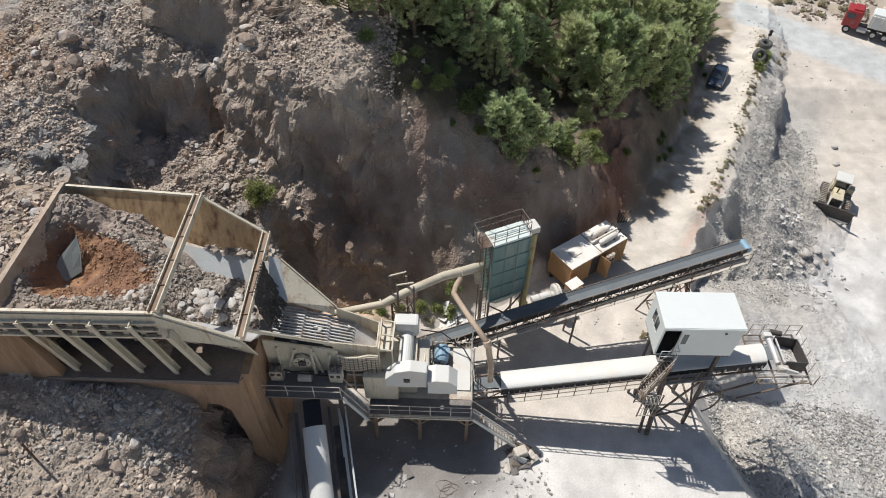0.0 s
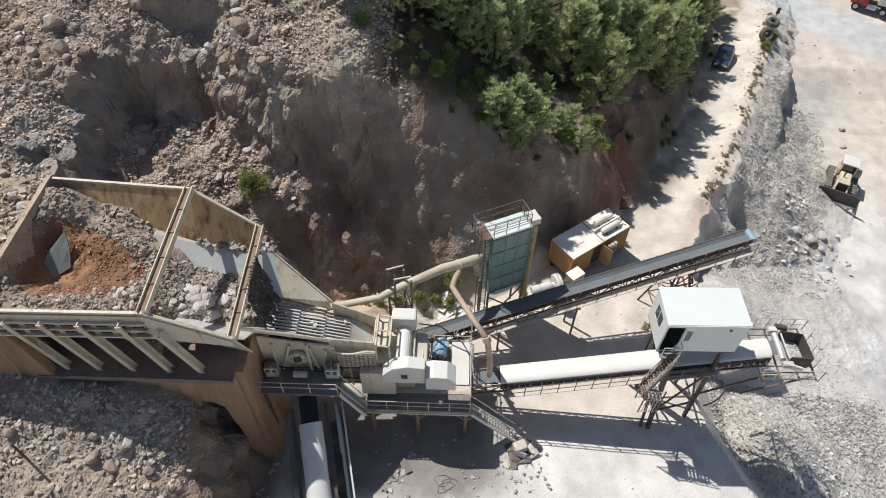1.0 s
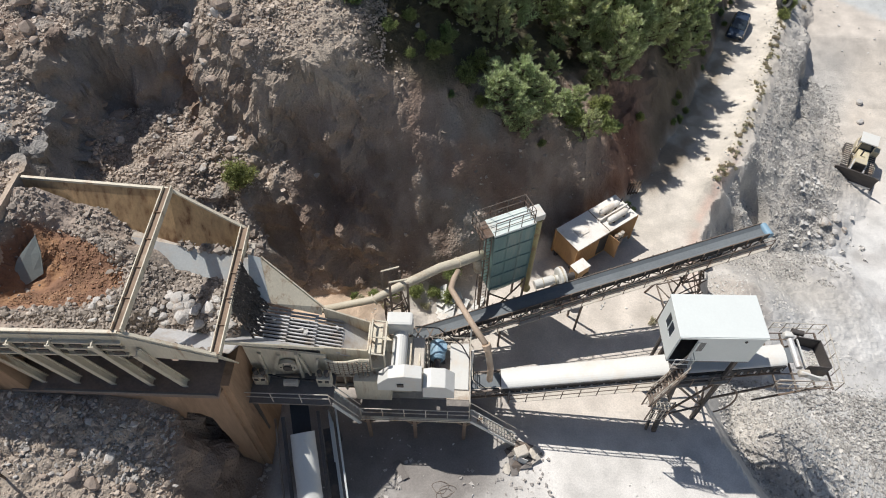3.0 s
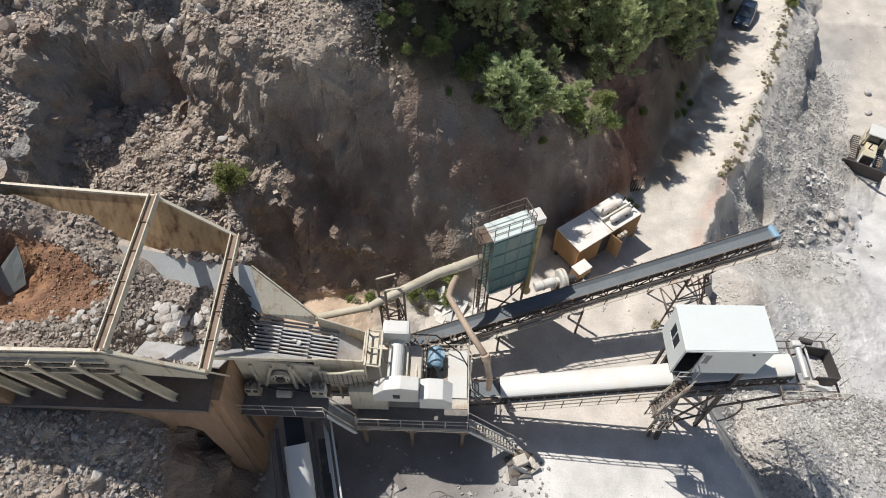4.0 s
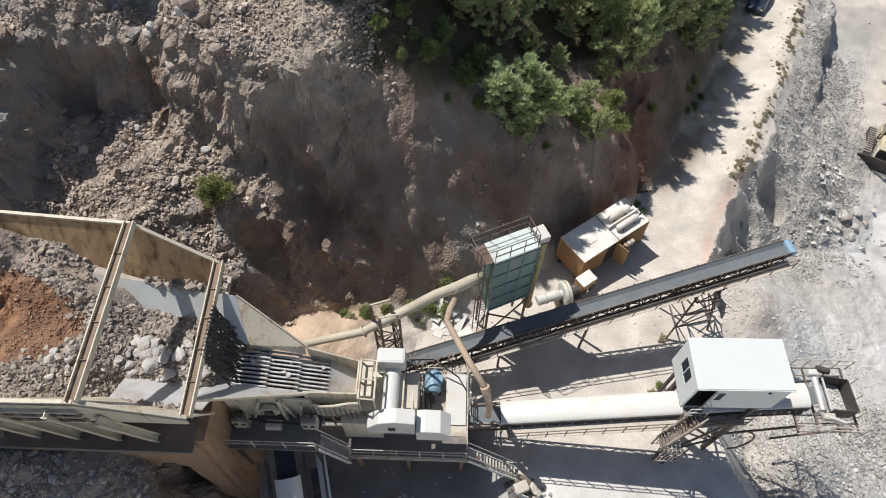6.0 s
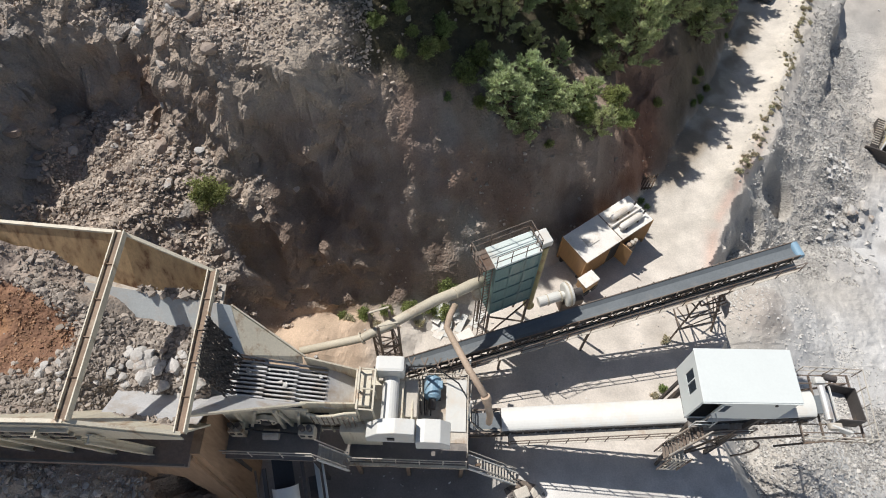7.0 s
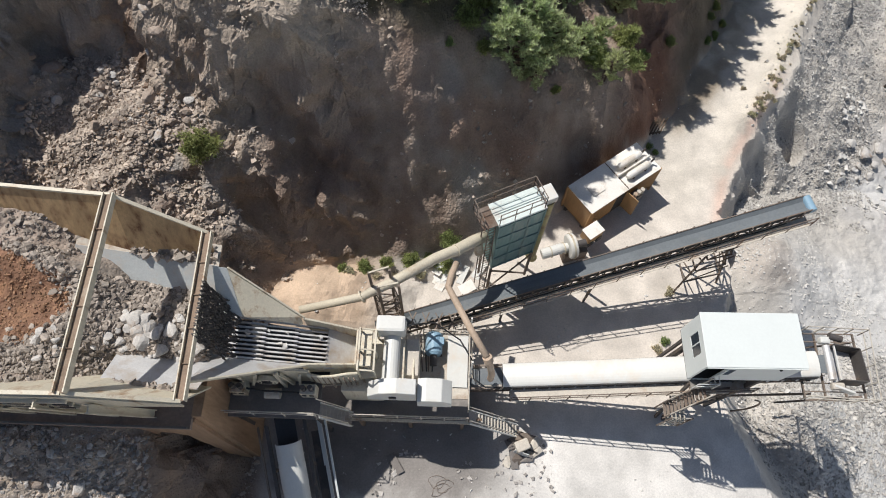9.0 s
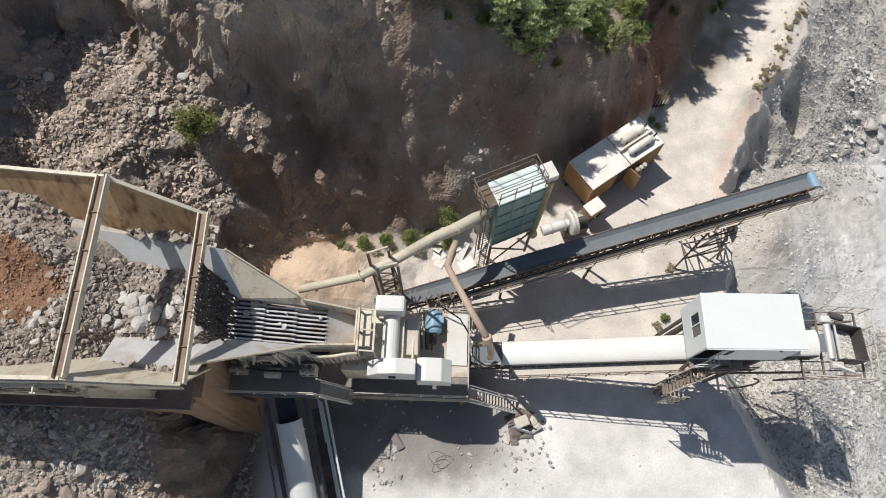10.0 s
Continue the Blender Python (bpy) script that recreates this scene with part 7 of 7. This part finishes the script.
def build_dozer():
    gzv = gz(40.6, 52.0)
    d = thing("bulldozer", (40.6, 52.0, gzv), "dusty yellow tracked bulldozer with a wide dark blade", "bulldozer")
    f = V(-0.47, -0.88, 0).normalized()
    s = V(f.y, -f.x, 0)
    o = V(40.6, 52.0, gzv)
    ang = math.atan2(f.y, f.x)
    def P(a, b, z):
        return o + f * a + s * b + V(0, 0, z)
    for sg in (-1, 1):
        bm = B()
        prof = ((-1.9, 0.12), (-2.25, 0.55), (-1.9, 1.0), (1.5, 1.0), (1.85, 0.55), (1.5, 0.12))
        l, r = [bm.verts.new(P(a, sg * 1.15 - 0.3, z)) for a, z in prof], [bm.verts.new(P(a, sg * 1.15 + 0.3, z)) for a, z in prof]
        bm.faces.new(l)
        bm.faces.new(r[::-1])
        for i in range(6):
            bm.faces.new((l[i], r[i], r[(i + 1) % 6], l[(i + 1) % 6]))
        tr = part("track", bm, M_DARK, d)
        for k in range(12):
            part("grouser", bar(B(), P(-1.85 + k * 0.3, sg * 1.15 - 0.3, 1.03), P(-1.85 + k * 0.3, sg * 1.15 + 0.3, 1.03), 0.06, 0.06), M_DUSTSTEEL, tr)
        part("push_arm", bar(B(), P(-0.6, sg * 1.6, 0.6), P(2.3, sg * 1.5, 0.55), 0.18, 0.26), M_DOZER, d)
        part("lift_ram", rod(B(), P(1.2, sg * 0.55, 1.9), P(2.4, sg * 0.6, 0.9), 0.08, 8), M_WEAR, d)
    part("engine_hood", box(B(), P(0.75, 0, 1.45), (2.0, 1.05, 1.1), ang, 0.08), M_DOZER, d)
    part("grille", box(B(), P(1.78, 0, 1.45), (0.06, 0.95, 1.0), ang), M_DARK, d)
    part("exhaust", rod(B(), P(0.7, 0.2, 1.9), P(0.7, 0.2, 2.6), 0.07, 10), M_DARK, d)
    part("rear_body", box(B(), P(-1.5, 0, 1.3), (1.5, 1.5, 0.9), ang, 0.08), M_DOZER, d)
    cab = part("cab", box(B(), P(-0.95, 0, 2.15), (1.35, 1.35, 1.3), ang, 0.05), M_GLASS, d, "dark glazed cab")
    for a, b in ((-1.62, -0.66), (-1.62, 0.66), (-0.28, -0.66), (-0.28, 0.66)):
        part("cab_pillar", bar(B(), P(a, b, 1.5), P(a, b, 2.8), 0.1), M_DOZER, cab)
    part("cab_roof", box(B(), P(-0.98, 0, 2.86), (1.6, 1.6, 0.14), ang, 0.05), M_COVER, cab, "pale dusty cab roof")
    part("fuel_tank", box(B(), P(-1.4, -1.15, 1.4), (0.9, 0.6, 0.6), ang, 0.06), M_DOZER, d)
    bm = B()
    rows = []
    for b in np.linspace(-1.95, 1.95, 9):
        rows.append([bm.verts.new(P(2.45 + 0.28 * (z - 0.75) ** 2 + 0.12 * (abs(b) > 1.6), b, z + 0.05)) for z in (0.0, 0.35, 0.75, 1.15, 1.5)])
    for r0, r1 in zip(rows, rows[1:]):
        for k in range(4):
            bm.faces.new((r0[k], r0[k + 1], r1[k + 1], r1[k]))
    thicken(bm, 0.1)
    part("blade", bm, M_DARK, d, "wide curved dark steel blade")
    part("cutting_edge", bar(B(), P(2.62, -1.95, 0.12), P(2.62, 1.95, 0.12), 0.06, 0.25), M_WEAR, d)
    part("ripper", box(B(), P(-2.5, 0, 0.8), (0.4, 1.2, 0.3), ang, 0.04), M_DOZER, d)

build_dozer()

def build_car():
    z = gz(30.3, 66.0)
    c = thing("parked_car", (30.3, 66.0, z), "dark blue parked hatchback car on the dirt road", "car")
    f = V(-0.44, -0.9, 0).normalized()
    s = V(-f.y, f.x, 0)
    o = V(30.3, 66.0, z)
    def P(a, b, h):
        return o + f * a + s * b + V(0, 0, h)
    def loft(stations):
        """Body sections along the car: (along, half width, low, high)."""
        bm = B()
        rows = [[bm.verts.new(P(a, sg * w * k, h)) for sg, k, h in ((-1, 1, lo), (-1, 1, lo + (hi - lo) * 0.6), (-1, 0.86, hi), (1, 0.86, hi), (1, 1, lo + (hi - lo) * 0.6), (1, 1, lo))] for a, w, lo, hi in stations]
        for r0, r1 in zip(rows, rows[1:]):
            for k in range(6):
                bm.faces.new((r0[k], r0[(k + 1) % 6], r1[(k + 1) % 6], r1[k]))
        bm.faces.new(rows[0])
        bm.faces.new(rows[-1][::-1])
        bmesh.ops.recalc_face_normals(bm, faces=bm.faces[:])
        return bm
    part("body", loft(((-2.05, 0.78, 0.35, 0.85), (-1.8, 0.87, 0.28, 1.0), (0.6, 0.88, 0.28, 0.98), (1.7, 0.85, 0.28, 0.88), (2.05, 0.72, 0.35, 0.68))), M_CAR, c)
    cab = part("greenhouse", loft(((-1.95, 0.70, 0.95, 1.05), (-1.45, 0.73, 0.95, 1.36), (-0.9, 0.74, 0.95, 1.41), (-0.1, 0.74, 0.95, 1.38), (0.5, 0.74, 0.95, 1.18), (1.05, 0.73, 0.92, 0.98))), M_GLASS, c)
    part("roof", loft(((-1.5, 0.62, 1.33, 1.38), (-0.9, 0.66, 1.37, 1.44), (-0.1, 0.66, 1.35, 1.41))), M_CAR, cab)
    for a in (-1.3, 1.3):
        for sg in (-1, 1):
            wheel(c, P(a, sg * 0.8, 0.31), s, 0.31, 0.2)
    for sg in (-1, 1):
        part("headlight", box(B(), P(1.95, sg * 0.55, 0.68), (0.2, 0.3, 0.14), math.atan2(f.y, f.x), 0.03), M_WEAR, c)

build_car()

def build_truck():
    z = gz(53.1, 81.9)
    t = thing("tipper_truck", (53.1, 81.9, z), "red tractor truck with a white covered tipper trailer", "truck")
    f = V(-0.87, 0.49, 0).normalized()
    s = V(-f.y, f.x, 0)
    o = V(53.1, 81.9, z)
    ang = math.atan2(f.y, f.x)
    def P(a, b, h):
        return o + f * a + s * b + V(0, 0, h)
    part("chassis", box(B(), P(-1.6, 0, 0.85), (6.0, 0.9, 0.3), ang), M_DARK, t)
    cab = part("cab", box(B(), P(0.9, 0, 1.85), (2.0, 2.4, 2.2), ang, 0.18), M_RED, t)
    part("windscreen", box(B(), P(1.88, 0, 2.3), (0.06, 2.1, 0.8), ang, 0.02), M_GLASS, cab)
    for sg in (-1, 1):
        part("side_window", box(B(), P(1.2, sg * 1.2, 2.3), (0.9, 0.04, 0.65), ang, 0.01), M_GLASS, cab)
        for a in (1.1, -2.1, -3.5):
            wheel(t, P(a, sg * 1.05, 0.5), s, 0.5, 0.35)
        for a in (-6.4, -7.7, -9.0):
            wheel(t, P(a, sg * 1.05, 0.5), s, 0.5, 0.35)
    part("air_deflector", box(B(), P(0.6, 0, 3.0), (1.2, 1.9, 0.3), ang, 0.15), M_RED, cab)
    part("fuel_tank", tube(B(), (P(-1.2, 1.0, 0.75), P(-0.1, 1.0, 0.75)), 0.32, 14), M_WEAR, t)
    bd = part("tipper_body", box(B(), P(-5.2, 0, 2.1), (8.2, 2.45, 1.6), ang, 0.06), M_COVER, t)
    part("tarpaulin", box(B(), P(-5.2, 0, 3.0), (8.1, 2.2, 0.3), ang, 0.14), M_WHITE, bd, "white tarpaulin cover")
    for k in range(8):
        for sg in (-1, 1):
            part("body_rib", bar(B(), P(-1.4 - k * 1.08, sg * 1.25, 1.4), P(-1.4 - k * 1.08, sg * 1.25, 2.85), 0.1, 0.08), M_COVER, bd)
    part("trailer_frame", box(B(), P(-5.2, 0, 1.1), (8.0, 1.0, 0.3), ang), M_DARK, t)

build_truck()

# tyres and marker at the road fork
def build_tyre(x, y, lean):
    z = gz(x, y)
    ty = thing("old_tyre", (x, y, z), "large old earthmover tyre lying at the road fork", "tyre", "tyres at the fork")
    bm = B()
    turn = Matrix.Translation((x, y, z + 0.38 + 0.5 * math.sin(lean))) @ Matrix.Rotation(lean, 4, "X")
    rows = []
    for k in range(24):
        a = 2 * math.pi * k / 24
        rows.append([bm.verts.new(turn @ (V(math.cos(a), math.sin(a), 0) * (0.56 + 0.28 * math.cos(b)) + V(0, 0, 0.40 * math.sin(b)))) for b in np.linspace(0, 2 * math.pi, 9)[:-1]])
    for k in range(24):
        for j in range(8):
            bm.faces.new((rows[k][j], rows[(k + 1) % 24][j], rows[(k + 1) % 24][(j + 1) % 8], rows[k][(j + 1) % 8]))
    part("tyre", bm, M_TYRE, ty)

build_tyre(38.3, 74.2, 0.12)
build_tyre(36.0, 70.0, 0.95)
mz = gz(39.8, 77.0)
pm = thing("marker_post", (39.8, 77.0, mz), "short dark marker post with two round plates", "post")
part("stake", rod(B(), (39.8, 77.0, mz - 0.1), (39.8, 77.0, mz + 1.0), 0.05), M_DARK, pm)
for h in (0.75, 1.15):
    part("plate", tube(B(), ((39.8, 76.9, mz + h), (39.8, 76.96, mz + h)), 0.24, 14), M_DARK, pm)

# ---- clutter on the plant floor ----
def clutter():
    z = 0.4
    sc = thing("scrap_machine", (5.3, 19.0, z), "dusty discarded steel machine part on the floor", "scrap")
    part("casing", box(B(), (5.3, 19.05, 0.85), (0.8, 0.6, 0.75), 0.4, 0.08), M_DUSTSTEEL, sc)
    part("side_plate", plate(B(), ((4.8, 18.7, 0.45), (5.6, 18.5, 0.45), (5.7, 18.55, 1.0), (4.9, 18.8, 1.1)), 0.04), M_COVER, sc)
    part("pipe", rod(B(), (4.5, 19.4, 0.5), (6.2, 18.7, 0.6), 0.06, 8), M_DARK, sc)
    rs = random.Random(31)
    for i in range(9):
        x, y, a, w, l = 5.2 + rs.uniform(-0.7, 1.0), 18.9 + rs.uniform(-0.9, 0.9), rs.uniform(0, 3), rs.uniform(0.1, 0.28), rs.uniform(0.25, 0.6)
        g0, tl = gz(x, y) + 0.05, rs.uniform(0.05, 0.35)
        sp = thing("scrap_plate", (x, y, g0), "bent piece of dusty scrap steel on the floor", "scrap", "scrap pieces")
        part("scrap", plate(B(), [(x + math.cos(a) * u * l - math.sin(a) * v * w, y + math.sin(a) * u * l + math.cos(a) * v * w, g0 + tl * (u + 1) * 0.5 + 0.06 * v * u) for u, v in ((-1, -1), (1, -1), (1, 1), (-1, 1))], 0.03), (M_DUSTSTEEL, M_GREYDECK, M_LATTICE)[i % 3], sp)
    rp = thing("floor_sheet", (-1.6, 17.9, z), "loose rusty steel sheet lying on the floor", "sheet")
    part("sheet", plate(B(), ((-2.3, 18.3, 0.5), (-1.6, 17.3, 0.46), (-1.25, 17.5, 0.47), (-1.9, 18.5, 0.52)), 0.02), M_GREYDECK, rp)
    for i, (x, y) in enumerate(((0.6, 17.0), (1.0, 16.8), (0.75, 16.6))):
        wl = thing("wire_loop", (x, y, z), "loop of thin rusty wire lying on the floor", "wire", "wire loops")
        part("wire", tube(B(), [(x + 0.45 * math.cos(a) * (1 + 0.2 * math.sin(3 * a + i)), y + 0.35 * math.sin(a + 0.3 * i), gz(x, y) + 0.04 + 0.03 * math.sin(2 * a)) for a in np.linspace(0, 6.0, 22)], 0.014, 5), M_LATTICE, wl)
    rg2 = random.Random(12)
    for i in range(14):
        x, y = rg2.uniform(0.2, 2.9), rg2.uniform(28.6, 30.6)
        g0 = gz(x, y)
        sh = thing("loose_sheet", (x, y, g0), "broken pale panel lying below the dust filter", "panel", "broken panels")
        a = rg2.uniform(0, 3)
        w, l = rg2.uniform(0.2, 0.4), rg2.uniform(0.35, 0.7)
        tl = rg2.uniform(0.0, 0.3)
        c, sn = math.cos(a), math.sin(a)
        part("panel", plate(B(), [(x + c * u * l - sn * v * w, y + sn * u * l + c * v * w, g0 + 0.08 + tl * (u + 1) * 0.5) for u, v in ((-1, -1), (1, -1), (1, 1), (-1, 1))], 0.04), M_COVER if i % 3 else M_DUSTROOF, sh)
    px, py = 15.3, 41.3
    pz = gz(px, py)
    pl = thing("timber_pallet", (px, py, pz), "dark weathered timber pallet leaning on the bank", "pallet")
    for k in range(6):
        u = -0.6 + 0.24 * k
        part("slat", bar(B(), (px + u - 0.25, py - 0.35 + 0.2 * u, pz + 0.18), (px + u + 0.3, py + 0.65 + 0.2 * u, pz + 0.75), 0.1, 0.04), M_BARK, pl)
    for f in (0.15, 0.85):
        part("bearer", bar(B(), (px - 0.85 + 0.55 * f, py - 0.48 + f, pz + 0.12 + 0.57 * f), (px + 0.35 + 0.55 * f, py - 0.24 + f, pz + 0.12 + 0.57 * f), 0.1, 0.08), M_BARK, pl)
    st = thing("bare_stake", (-20.0, 14.6, gz(-20.0, 14.6)), "thin weathered stake standing in the rubble", "stake")
    part("stake", rod(B(), (-20.0, 14.6, gz(-20.0, 14.6) - 0.2), (-19.9, 14.6, gz(-20.0, 14.6) + 2.0), 0.06), M_BARK, st)
    hose = thing("power_cable", (2.6, 22.4, 3.8), "black power cable hanging over the deck edge", "cable")
    part("cable", tube(B(), ((-1.1, 24.2, 6.4), (0.2, 24.6, 5.6), (1.6, 23.9, 4.9), (2.3, 22.9, 4.4), (2.35, 22.0, 4.3), (3.0, 21.6, 4.1), (3.8, 21.55, 4.2)), 0.04, 8), M_BLACK, hose)
    part("cable", tube(B(), ((2.3, 24.0, 4.6), (2.25, 23.0, 4.2), (2.3, 22.1, 4.1), (2.7, 21.7, 3.9), (3.6, 21.7, 4.0)), 0.035, 8), M_DUSTSTEEL, hose)
    br = thing("dead_brush", (-10.2, 42.0, gz(-10.2, 42.0)), "heap of dry uprooted brush on the crest", "brush")
    rb2 = random.Random(3)
    bm = B()
    for k in range(60):
        p = V(-10.2 + rb2.gauss(0, 0.9), 42.0 + rb2.gauss(0, 0.7), gz(-10.2, 42.0) + rb2.uniform(0.1, 0.8))
        q = p + V(rb2.gauss(0, 0.7), rb2.gauss(0, 0.7), rb2.gauss(0, 0.35))
        tube(bm, (p, q), [0.025, 0.01], 4)
    part("twigs", bm, M_DRYWOOD, br)

clutter()
